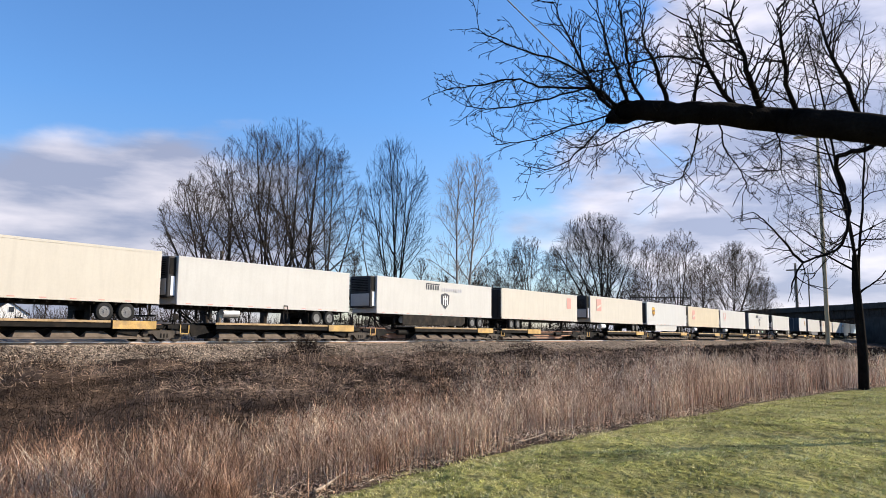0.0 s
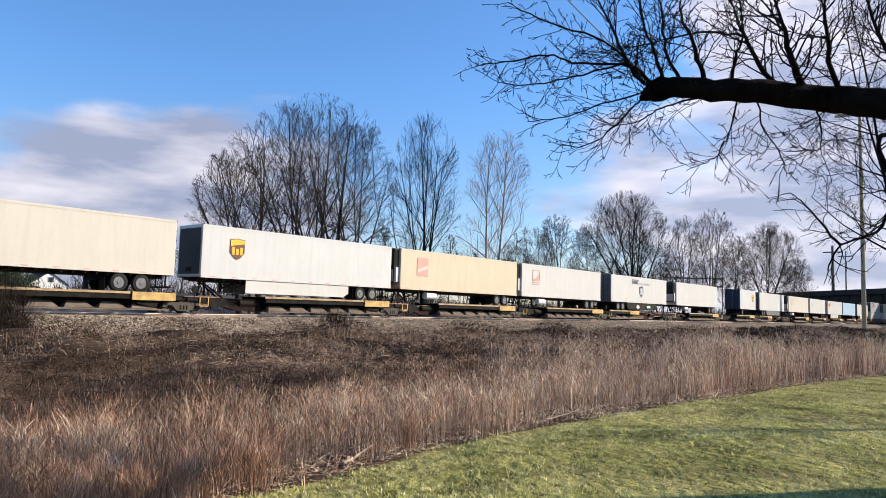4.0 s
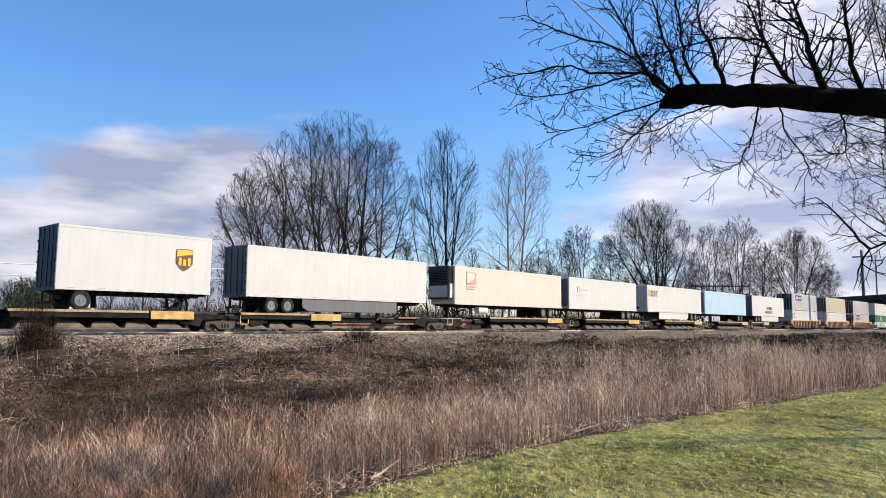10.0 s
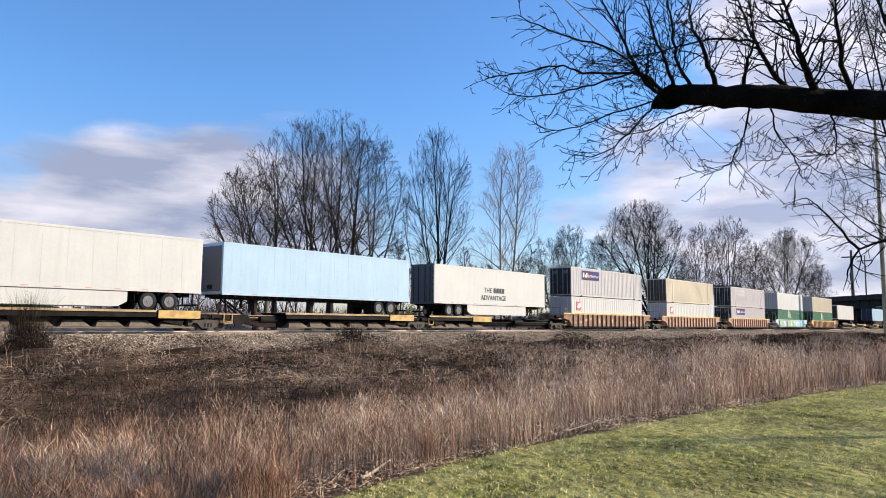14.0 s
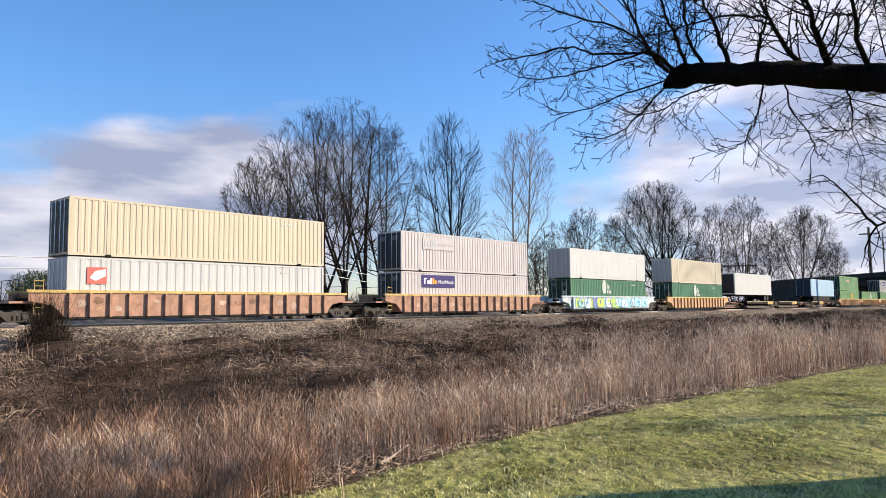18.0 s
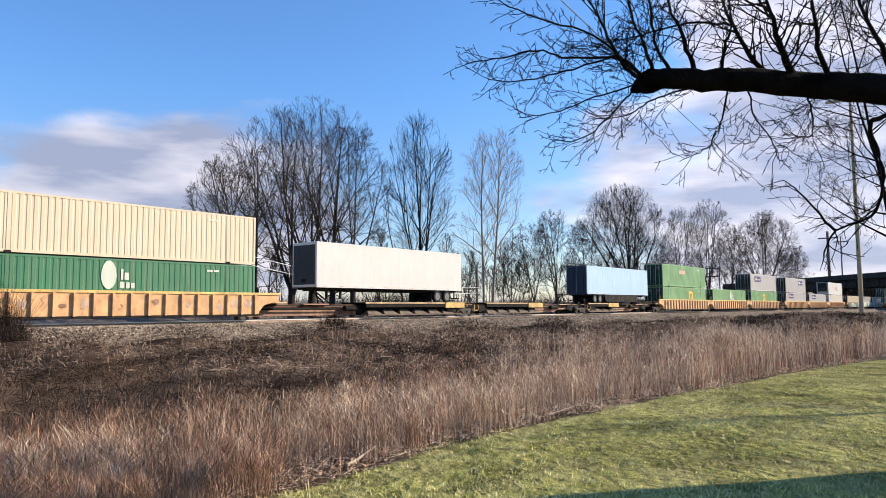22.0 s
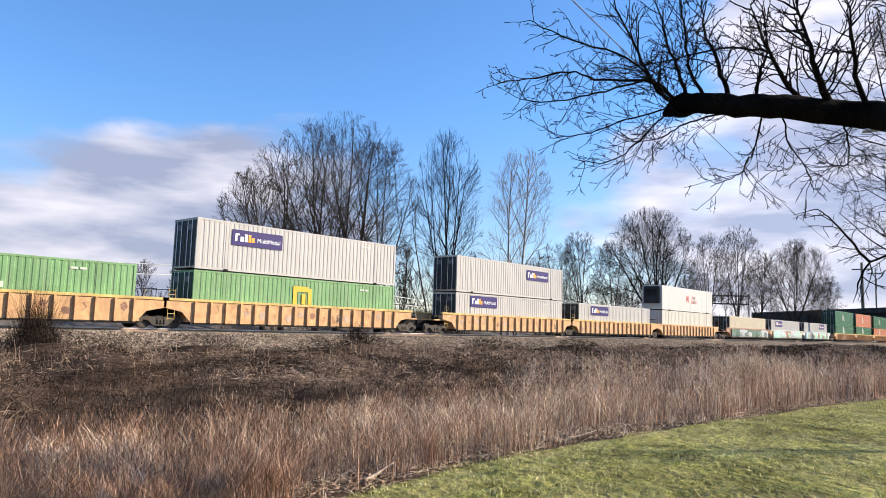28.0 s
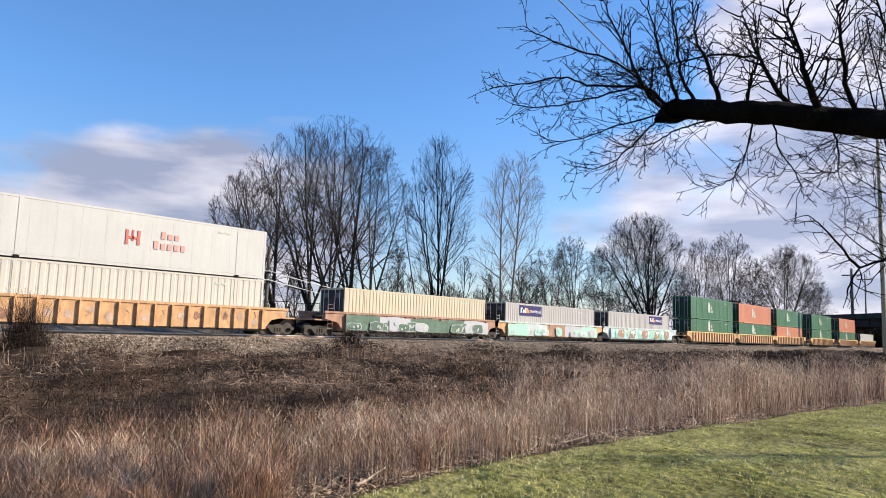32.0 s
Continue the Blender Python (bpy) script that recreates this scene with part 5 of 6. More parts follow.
def plant_tree(seed, x, y, z, height, spread, bark=BARK, label="bare deciduous tree with many fine twigs", group="trees behind the track", **more):
    rng = np.random.default_rng(seed)
    trunks, twigs = grow(rng, height, spread, **more)
    tree = empty("tree", label, "tree", group)
    tree.location = (x, y, z)
    part("trunk", tube_mesh("trunk", trunks, bark), bark, tree)
    part("crown", tube_mesh("crown", twigs, bark), bark, tree)
    return tree


def dome_tree(seed, az, crown_az, half, top_el, low=0.2, y=52.0, bark=BARK, label="bare deciduous tree with many fine twigs", group="trees behind the track", **more):
    """A bare tree whose foot lies on the heading az and whose crown fills a dome round crown_az, half degrees to each side."""
    d = y / math.sin(radians(az))
    foot, mid = heading(az, 0, d), heading(crown_az, 0, d)
    ground = float(land(foot.x, min(foot.y, 60.0)))
    top = EYE[2] + d * math.tan(radians(top_el)) - ground
    return plant_tree(seed, foot.x, foot.y, ground - 0.05, top, d * radians(half), bark, label, group, low=low, centre=(mid.x - foot.x, mid.y - foot.y), **more)


def make_trees():
    wide = dict(kids=(8, 6, 4, 2), angle=(48, 40, 38, 36), thin=0.0140, fork=0.14, tall=0.97, lift=0.020, wiggle=0.024, inner=(0.5, 0.92), ratio=(1.0, 0.78, 0.66, 0.62), bole=0.20, fan=1.75)
    # the broad clump: forking trunks whose crowns run together in one dome
    dome_tree(11, 55.5, 56.2, 3.9, 12.5, 0.10, 51.5, radius=0.25, stems=5, lean=(-0.12, 0.0), **wide)
    dome_tree(12, 54.1, 54.6, 4.1, 14.3, 0.12, 53.5, radius=0.27, stems=4, lean=(-0.06, 0.0), **wide)
    dome_tree(13, 51.5, 52.2, 4.6, 16.1, 0.16, 52.0, radius=0.32, stems=5, **wide)
    dome_tree(14, 49.9, 50.0, 4.8, 16.9, 0.16, 51.5, radius=0.34, stems=5, **wide)
    dome_tree(15, 48.3, 48.3, 4.5, 16.5, 0.16, 53.5, radius=0.29, stems=4, **wide)
    dome_tree(16, 46.7, 47.0, 3.7, 15.5, 0.14, 52.0, radius=0.27, stems=5, **wide)
    dome_tree(17, 42.5, 44.4, 1.3, 12.6, 0.25, 51.5, radius=0.12, kids=(14, 6, 5), thin=0.016, lean=(-0.14, 0.02), tall=0.9, label="slim leaning bare tree with sparse limbs")
    # the narrow tree with steep crowded limbs
    dome_tree(21, 41.3, 41.3, 3.1, 16.3, 0.12, 52.0, bark=DARKBARK, radius=0.27, stems=6, **dict(wide, kids=(8, 6, 4, 2), angle=(36, 34, 34, 34), fan=1.5, lift=0.030, bole=0.14), label="dark bare tree with steep crowded limbs")
    # a pale slender tree of two trunks
    pale = dict(wide, kids=(18, 7, 5, 2), angle=(42, 38, 36, 34), tall=0.97, fork=0.22, lift=0.02, inner=(0.65, 1.0), thin=0.0145)
    dome_tree(31, 36.2, 36.5, 2.5, 14.6, 0.12, 52.5, bark=PALEBARK, radius=0.20, label="slender bare tree with pale bark", **pale)
    dome_tree(32, 35.5, 34.9, 2.5, 15.2, 0.12, 52.0, bark=PALEBARK, radius=0.21, label="slender bare tree with pale bark", **pale)
    # lower trees towards the bridge
    small = dict(wide, kids=(8, 6, 4, 3), thin=0.017, fan=1.3)
    dome_tree(41, 34.0, 33.6, 1.8, 6.6, 0.1, 53.0, radius=0.15, stems=3, **small)
    dome_tree(42, 32.2, 32.3, 1.9, 7.4, 0.1, 53.0, radius=0.17, stems=3, **small)
    dome_tree(43, 30.4, 30.6, 1.9, 8.3, 0.1, 54.0, radius=0.2, stems=4, **small)
    dome_tree(44, 28.0, 28.4, 1.7, 7.3, 0.1, 56.0, radius=0.2, stems=4, **small)
    dome_tree(45, 24.5, 25.4, 3.8, 9.8, 0.08, 52.0, bark=DARKBARK, radius=0.46, stems=8, **dict(wide, kids=(9, 6, 5, 3), thin=0.021, bole=0.12, fan=1.5), label="dark spreading many-stemmed bare tree")
    big = dict(wide, kids=(9, 6, 5, 3), thin=0.021, fan=1.3)
    dome_tree(46, 21.0, 20.8, 1.9, 7.8, 0.1, 52.0, radius=0.28, stems=4, **big)
    dome_tree(47, 19.0, 18.9, 2.1, 8.3, 0.1, 52.0, radius=0.30, stems=4, **big)
    dome_tree(48, 17.4, 17.4, 1.6, 6.4, 0.1, 56.0, radius=0.30, stems=4, **big)
    dome_tree(49, 15.2, 15.0, 2.6, 7.2, 0.08, 52.0, radius=0.42, stems=7, **dict(big, kids=(9, 7, 5, 3), thin=0.022, fan=1.4, bole=0.14), label="wide round-crowned bare tree")
    dome_tree(50, 13.2, 13.2, 1.2, 4.8, 0.1, 58.0, radius=0.30, stems=4, **big)
    # a belt of young growth behind them
    rng = np.random.default_rng(90)
    for k in range(26):
        az = 12.5 + 33.0 * (k + rng.uniform(0.1, 0.9)) / 26
        dome_tree(100 + k, az, az + rng.uniform(-0.3, 0.3), rng.uniform(1.0, 1.6), rng.uniform(3.4, 5.4), 0.06, rng.uniform(58, 66), radius=0.12, stems=3, kids=(7, 5, 4), angle=(40, 38, 40), thin=0.020, tall=0.95,
                  fork=0.12, lift=0.02, bole=0.08, fan=1.1, label="young bare tree in the belt behind the track", group="young trees behind the track")
    # slim trees far across the flat
    slim = dict(kids=(12, 6, 5), angle=(34, 34, 38), thin=0.022, tall=0.95, fork=0.25, lift=0.03)
    for k, (az, el, y, half) in enumerate(((64.3, 4.4, 92, 1.2), (62.2, 4.3, 96, 0.7), (61.1, 4.4, 94, 0.8), (60.0, 4.5, 90, 0.8), (58.3, 5.6, 72, 1.1), (57.2, 5.0, 68, 1.0), (56.1, 4.6, 66, 1.0), (55.0, 4.4, 68, 1.0),
                                           (53.4, 5.2, 70, 1.0), (52.4, 5.0, 66, 1.0), (66.5, 3.6, 110, 0.9), (44.6, 6.6, 66, 1.3), (39.2, 6.2, 66, 1.2), (37.6, 5.2, 66, 1.0), (34.6, 4.6, 68, 1.0), (26.5, 4.5, 62, 1.0), (22.6, 4.6, 60, 1.0))):
        dome_tree(60 + k, az, az, half, el, 0.2, float(y), radius=0.14, label="slim bare tree far across the flat", group="far trees", **slim)


make_trees()


# ---- the old tree that reaches over the lawn, and the young tree beyond it ----
def near_limb(lines, rng, points, d, r0, r1, twig=True, level=0, sides=7):
    """A limb through a few headings (az, el) at d metres; ragged side shoots spring from it."""
    ctl = np.array([heading(a, e, d + 0.2 * math.sin(k * 1.7 + r0 * 40)) for k, (a, e) in enumerate(points)])
    t = np.linspace(0, len(ctl) - 1, (len(ctl) - 1) * 5 + 1)
    i = np.clip(t.astype(int), 0, len(ctl) - 2)
    f = (t - i)[:, None]
    p0, p1, p2, p3 = ctl[np.maximum(i - 1, 0)], ctl[i], ctl[i + 1], ctl[np.minimum(i + 2, len(ctl) - 1)]
    pts = 0.5 * (2 * p1 + (p2 - p0) * f + (2 * p0 - 5 * p1 + 4 * p2 - p3) * f ** 2 + (3 * p1 - p0 - 3 * p2 + p3) * f ** 3)
    pts += rng.normal(0, 0.008 + r0 * 0.02, pts.shape)
    lines.append((pts, np.linspace(r0, r1, len(pts)), sides))
    return pts


def shoots(lines, rng, pts, n, length, r, level, start=0.12, droop=0.0):
    seg = len(pts) - 1
    for k in range(n):
        f = start + (1 - start) * (k + rng.uniform(0, 0.9)) / n
        i = min(int(f * seg), seg - 1)
        q = pts[i] + (pts[i + 1] - pts[i]) * (f * seg - i)
        axis = pts[min(i + 1, seg)] - pts[i]
        axis /= np.linalg.norm(axis) + 1e-9
        side = np.cross(axis, rng.normal(0, 1, 3))
        side /= np.linalg.norm(side) + 1e-9
        a = math.radians(rng.uniform(28, 62))
        way = axis * math.cos(a) + side * math.sin(a) + np.array((0, 0, -droop))
        ln = length * rng.uniform(0.5, 1.3) * (1.1 - 0.5 * f)
        line, _ = limb_line(rng, q, way / np.linalg.norm(way), ln, 5, 0.17, 0.03 - droop * 0.1)
        lines.append((line, np.linspace(r, max(0.0035, r * 0.4), 6), 4 if r > 0.01 else 3))
        if level > 0:
            shoots(lines, rng, line, max(2, int(ln / 0.16)), ln * 0.42, max(0.0035, r * 0.55), level - 1, 0.2, droop)


def make_near_trees():
    rng = np.random.default_rng(77)
    d = 9.0
    old = empty("tree", "old bare tree with a thick dark overhanging bough", "tree", "trees on the lawn")
    base = Vector((11.2, -1.75, float(land(11.2, -1.75))))
    trunk = [tuple(base), (11.2, -1.72, 0.3), (11.1, -1.65, 1.6), (11.0, -1.6, 2.4), (11.3, -2.0, 4.5), (11.6, -2.6, 7.5)]
    limbs = [(np.array(trunk), np.array((0.55, 0.46, 0.42, 0.42, 0.32, 0.22)), 12)]
    fine = []
    bough = near_limb(limbs, rng, ((-8.5, 10.2), (-3.5, 12.0), (3.5, 13.7), (9.1, 15.2), (11.4, 15.6), (15.0, 16.4), (18.8, 17.0), (23.1, 17.3)), d, 0.185, 0.115, sides=14)
    near_limb(limbs, rng, ((22.6, 17.3), (23.6, 17.0), (24.1, 16.7)), d, 0.15, 0.03, sides=8)
    arms = (
        (((22.4, 17.25), (24.0, 17.9), (25.4, 19.6), (26.3, 21.7), (27.5, 23.8), (28.4, 25.9)), 0.055, 11),
        (((22.2, 17.2), (23.6, 17.9), (25.0, 19.2), (29.0, 19.5), (31.7, 20.2), (34.9, 19.7), (37.5, 19.4)), 0.036, 16),
        (((22.6, 17.2), (24.2, 17.0), (27.2, 16.4), (29.9, 15.5), (33.2, 15.1)), 0.022, 10),
        (((22.6, 17.1), (24.0, 16.7), (25.1, 15.8), (26.8, 14.2), (28.6, 13.2), (30.5, 13.3)), 0.022, 13),
        (((17.6, 16.6), (20.9, 16.3), (23.0, 15.7), (24.7, 14.9), (27.3, 14.7)), 0.022, 12),
        (((22.5, 17.8), (23.1, 19.8), (24.1, 22.3), (24.9, 25.2)), 0.045, 10),
        (((21.2, 17.7), (22.2, 19.7), (22.6, 22.6), (23.1, 25.4)), 0.045, 10),
        (((19.4, 17.5), (20.1, 19.9), (21.1, 22.4), (21.4, 25.1)), 0.055, 10),
        (((17.6, 17.2), (17.2, 19.1), (16.7, 20.6), (17.0, 23.7)), 0.040, 9),
        (((14.2, 16.4), (15.6, 18.5), (16.7, 21.0), (17.8, 23.9)), 0.065, 11),
        (((12.4, 16.1), (13.4, 18.6), (14.0, 21.0), (14.7, 23.7)), 0.085, 11),
        (((17.1, 16.1), (17.7, 14.0), (18.2, 12.8), (19.0, 11.8), (20.8, 11.2)), 0.018, 8),
        (((15.7, 15.8), (15.4, 14.1), (14.4, 12.4), (13.9, 10.8)), 0.018, 8),
        (((11.7, 14.9), (11.5, 13.3), (11.7, 12.1), (12.9, 12.3)), 0.020, 9),
        (((10.0, 15.2), (10.9, 18.2), (11.1, 21.2), (11.4, 23.4)), 0.060, 12),
        (((6.0, 14.0), (7.0, 17.5), (8.2, 20.5), (9.0, 24.0)), 0.060, 12),
        (((22.4, 17.2), (24.4, 18.6), (27.0, 21.0), (31.5, 22.6), (35.0, 24.0)), 0.035, 14),
        (((25.4, 19.4), (29.5, 18.6), (32.5, 18.0), (35.6, 18.2)), 0.022, 12),
        (((16.7, 20.6), (20.0, 21.2), (24.0, 20.6), (27.0, 20.4)), 0.026, 11),
    )
    for points, r, n in arms:
        pts = near_limb(limbs, rng, points, d, r * 0.58, 0.005, sides=6)
        shoots(fine, rng, pts, int(n * 2.0), 0.66, max(0.0045, r * 0.16), 2)
    shoots(fine, rng, bough[12:], 14, 0.55, 0.008, 1, droop=0.25)
    # the limb that hooks down beside the young tree
    hook = near_limb(limbs, rng, ((3.0, 13.2), (5.2, 13.3), (6.2, 13.0), (8.0, 12.5), (7.5, 10.3), (7.5, 7.9), (8.2, 6.2), (10.4, 5.3), (11.3, 3.6)), d + 2, 0.042, 0.010, sides=8)
    arm = near_limb(limbs, rng, ((10.4, 5.3), (11.4, 6.6), (12.7, 8.3), (13.6, 9.1)), d + 2, 0.022, 0.006, sides=5)
    shoots(fine, rng, arm, 9, 0.55, 0.008, 1)
    shoots(fine, rng, hook[18:], 14, 0.7, 0.010, 1)
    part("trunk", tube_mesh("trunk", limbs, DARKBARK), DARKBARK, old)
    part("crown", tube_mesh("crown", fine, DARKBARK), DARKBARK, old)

    # Stands out of view; added to throw the thin shadow streak across the grass.
    slim = empty("tree", "slim bare tree out of view, added for its shadow on the lawn", "tree", "trees on the lawn")
    slim.location = (19.2, -3.0, float(land(19.2, -3.0)) - 0.05)
    trunks, twigs = grow(np.random.default_rng(8), 9.0, 1.7, kids=(10, 6, 5), radius=0.10, thin=0.008, fork=0.4, low=0.35)
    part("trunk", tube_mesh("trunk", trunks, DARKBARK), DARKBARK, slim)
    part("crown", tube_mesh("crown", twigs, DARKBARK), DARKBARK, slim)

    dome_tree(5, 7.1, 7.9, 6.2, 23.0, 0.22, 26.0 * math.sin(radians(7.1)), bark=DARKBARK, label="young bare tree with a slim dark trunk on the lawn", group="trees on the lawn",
              kids=(12, 7, 6, 3), angle=(62, 46, 42, 40), radius=0.125, thin=0.0065, stems=3, bole=0.34, fan=0.4, fork=0.04, tall=0.95, lift=0.0, wiggle=0.06, inner=(0.5, 0.95), ratio=(1.0, 0.6, 0.6, 0.6))


make_near_trees()


# ---- reeds, brambles and lawn ----
def blades(name, label, category, material, x, y, z, height, lean, width, rng, bend=0.35, seg=2, flat=None):
    """Thin tapering strips, each bent along its own way."""
    n = len(x)
    a = rng.uniform(0, math.tau, n)
    way = np.stack([np.cos(a), np.sin(a)], -1) * (lean * height)[:, None]
    face = rng.uniform(0, math.tau, n) if flat is None else flat
    side = np.stack([np.cos(face), np.sin(face), np.zeros(n)], -1) * (width / 2)[:, None]
    rows = []
    for k in range(seg + 1):
        f = k / seg
        mid = np.stack([x + way[:, 0] * f ** (1 + bend), y + way[:, 1] * f ** (1 + bend), z + height * f * (1 - 0.12 * f * lean)], -1)
        w = 1 - 0.75 * f
        rows += [mid - side * w, mid + side * w]
    verts = np.stack(rows, 1)
    m = 2 * (seg + 1)
    quad = np.array([(2 * k, 2 * k + 1, 2 * k + 3, 2 * k + 2) for k in range(seg)])
    faces = (quad[None] + (np.arange(n) * m)[:, None, None]).reshape(-1, 4)
    return tagged(new(name, raw_mesh(name, verts.reshape(-1, 3), faces, material)), label, category, kind="stuff")


def patch(x, y, s):
    """Slow unevenness between 0 and 1."""
    return 0.5 + 0.25 * np.sin(x * 0.9 * s + 1.7 * np.sin(y * 0.6 * s)) + 0.25 * np.sin(y * 1.3 * s + 2.1 * np.sin(x * 0.45 * s + 1.0))


def reed_height(x, y):
    """How tall the dead stalks stand, in uneven stands."""
    stand = 0.55 * smooth(0.25, 0.75, patch(x, y, 0.8)) + 0.35 * smooth(0.3, 0.7, patch(x + 5, y, 2.3))
    return 0.62 + 0.8 * stand + 0.80 * np.exp(-((x - 25) / 8.0) ** 2)


def make_reeds():
    rng = np.random.default_rng(21)
    n = 190000
    dist = 5.0 + 60 * rng.power(0.62, n) ** 1.35
    az = np.radians(rng.uniform(2, 84, n))
    x, y = dist * np.cos(az), dist * np.sin(az)
    # stalks stand in bunches
    cell = 0.35 + 0.02 * dist
    x, y = x + 0.55 * (np.round(x / cell) * cell - x) * rng.uniform(0, 1, n), y + 0.55 * (np.round(y / cell) * cell - y) * rng.uniform(0, 1, n)
    d = y - lawn_edge(x)
    far = 7.6 + 1.5 * smooth(6, 14, x) + 2.4 * np.exp(-((x - 22) / 10.0) ** 2) + 2.2 * patch(x, y, 0.45) + 4.5 * rng.power(0.45, n) * patch(x, y, 1.1)
    keep = (d > rng.uniform(-0.05, 0.25, n)) & (y < far) & (x < 110)
    keep &= rng.uniform(0, 1, n) < 0.06 + 0.94 * smooth(0.25, 0.62, patch(x, y, 1.3)) * smooth(0.15, 0.55, patch(x + 2, y + 7, 3.1))
    keep &= rng.uniform(0, 1, n) < 1 - 0.12 * (d < 2.5)
    x, y, dist, d = x[keep], y[keep], dist[keep], d[keep]
    m = len(x)
    z = land(x, y) - 0.03
    h = reed_height(x, y) * (0.45 + 0.75 * rng.power(1.8, m)) * np.clip(0.68 + d * 0.12, 0.6, 1.0) * np.clip(1.25 - 0.022 * y, 0.8, 1.1)
    crest = -0.52 + 0.15 * smooth(8.0, 16.0, x) + 0.55 * np.exp(-((x - 25.0) / 8.0) ** 2) + 0.30 * (patch(x, y, 1.9) - 0.5) + 0.34 * (patch(x + 3, y, 0.7) - 0.5)      # the stands end at much the same level
    h = np.minimum(h, np.maximum(0.35, crest - z) * rng.uniform(0.72, 1.06, m))
    w = np.maximum(0.0048, dist * 0.00050) * rng.uniform(0.6, 1.5, m)
    lean = np.where(rng.uniform(0, 1, m) < 0.80, rng.uniform(0.0, 0.22, m), rng.uniform(0.2, 0.7, m))
    # Fewer pale stalks at small x: the overhanging tree's shade put into their colour.
    kind = rng.uniform(0, 1, m) + 0.4 * (patch(x, y, 0.7) - 0.5) + 0.15 - 0.50 * (1 - smooth(1.5, 7.5, x)) - 0.42 * smooth(7.0, 10.0, y) * (1 - smooth(10, 20, x))
    for lo, hi, mat, label in ((-1, 0.32, DARKREED, "dark brown dead stems in a ditch"), (0.32, 0.76, REED, "dry tan reeds and dead stalks in a ditch"), (0.76, 2, PALEREED, "pale straw-pink reed stalks in a ditch")):
        s = (kind >= lo) & (kind < hi)
        blades("dead_reeds", label, "reeds", mat, x[s], y[s], z[s], h[s] * (0.85 if mat is DARKREED else 1.0), lean[s], w[s], rng, seg=2, bend=0.08)
        # fine side twigs and fluffy seed heads round the upper half
        k = rng.choice(np.flatnonzero(s), 40000)
        f = rng.power(2.2, len(k)) * 0.62 + 0.40
        blades("seed_heads", "fine dry twigs and seed heads of the reeds", "reeds", mat, x[k] + rng.normal(0, 0.05, len(k)), y[k] + rng.normal(0, 0.05, len(k)), z[k] + h[k] * f, rng.uniform(0.04, 0.19, len(k)),
               rng.uniform(0.1, 1.4, len(k)), w[k] * rng.uniform(0.5, 1.0, len(k)), rng, seg=1)
    # a dark litter of broken stems low in the bed
    n = 40000
    dist = 5.0 + 40 * rng.power(0.72, n) ** 1.3
    az = np.radians(rng.uniform(4, 82, n))
    x, y = dist * np.cos(az), dist * np.sin(az)
    keep = (y > lawn_edge(x) + 0.1) & (y < 12)
    x, y, dist = x[keep], y[keep], dist[keep]
    blades("stem_litter", "tangled brown litter of broken stems", "dead stalks", VINE, x, y, land(x, y) - 0.02, rng.uniform(0.05, 0.40, len(x)), rng.uniform(0.4, 2.4, len(x)), np.maximum(0.007, dist * 0.0007) * rng.uniform(0.7, 1.5, len(x)), rng, seg=2)
    # fallen canes along the mown edge
    n = 2600
    x = rng.uniform(-4, 40, n)
    y = lawn_edge(x) + rng.exponential(0.7, n) + 0.02
    blades("fallen_stalks", "pale fallen stalks along the mown edge", "dead stalks", PALEREED, x, y, land(x, y) + 0.01, rng.uniform(0.02, 0.16, n), rng.uniform(1.5, 8.0, n), rng.uniform(0.006, 0.014, n), rng, seg=2)
    # dead leaves that have drifted against the stalks
    n = 22000
    x = rng.uniform(-2, 30, n)
    y = lawn_edge(x) + rng.exponential(1.1, n) + rng.uniform(-0.15, 0.5, n) * patch(x, 0 * x, 2.0)
    a, t = rng.uniform(0, math.tau, n), rng.uniform(0.010, 0.026, n)
    up, roll = rng.uniform(-0.5, 0.5, n), rng.uniform(-0.6, 0.6, n)
    along = np.stack([np.cos(a), np.sin(a), up], -1) * t[:, None]
    across = np.stack([-np.sin(a), np.cos(a), roll], -1) * (t * 0.6)[:, None]
    mid = np.stack([x, y, land(x, y) + rng.uniform(0.01, 0.07, n)], -1)
    verts = np.stack([mid - along, mid + across, mid + along, mid - across], 1).reshape(-1, 3)
    tagged(new("dead_leaves", raw_mesh("dead_leaves", verts, np.arange(n * 4).reshape(-1, 4), LEAF)), "curled brown dead leaves along the mown edge", "leaves", kind="stuff")


def canes(name, label, material, x, y, z, rise, run, width, rng):
    """Arching canes: flat ribbons that spring up, bend over and trail back down."""
    n, seg = len(x), 3
    a = rng.uniform(0, math.tau, n)
    curl = rng.normal(0, 1.1, n)
    face = rng.uniform(0, math.tau, n)
    side = np.stack([np.cos(face), np.sin(face), rng.uniform(-0.8, 0.8, n)], -1) * (width / 2)[:, None]
    rows = []
    for k in range(seg + 1):
        f = k / seg
        b = a + curl * f * 2
        mid = np.stack([x + np.cos(b) * run * f, y + np.sin(b) * run * f, z + rise * (4 * f * (1 - f) * 0.8 + 0.2 * f)], -1)
        rows += [mid - side * (1 - 0.6 * f), mid + side * (1 - 0.6 * f)]
    m = 2 * (seg + 1)
    quad = np.array([(2 * k, 2 * k + 1, 2 * k + 3, 2 * k + 2) for k in range(seg)])
    faces = (quad[None] + (np.arange(n) * m)[:, None, None]).reshape(-1, 4)
    return tagged(new(name, raw_mesh(name, np.stack(rows, 1).reshape(-1, 3), faces, material)), label, "brambles", kind="stuff")


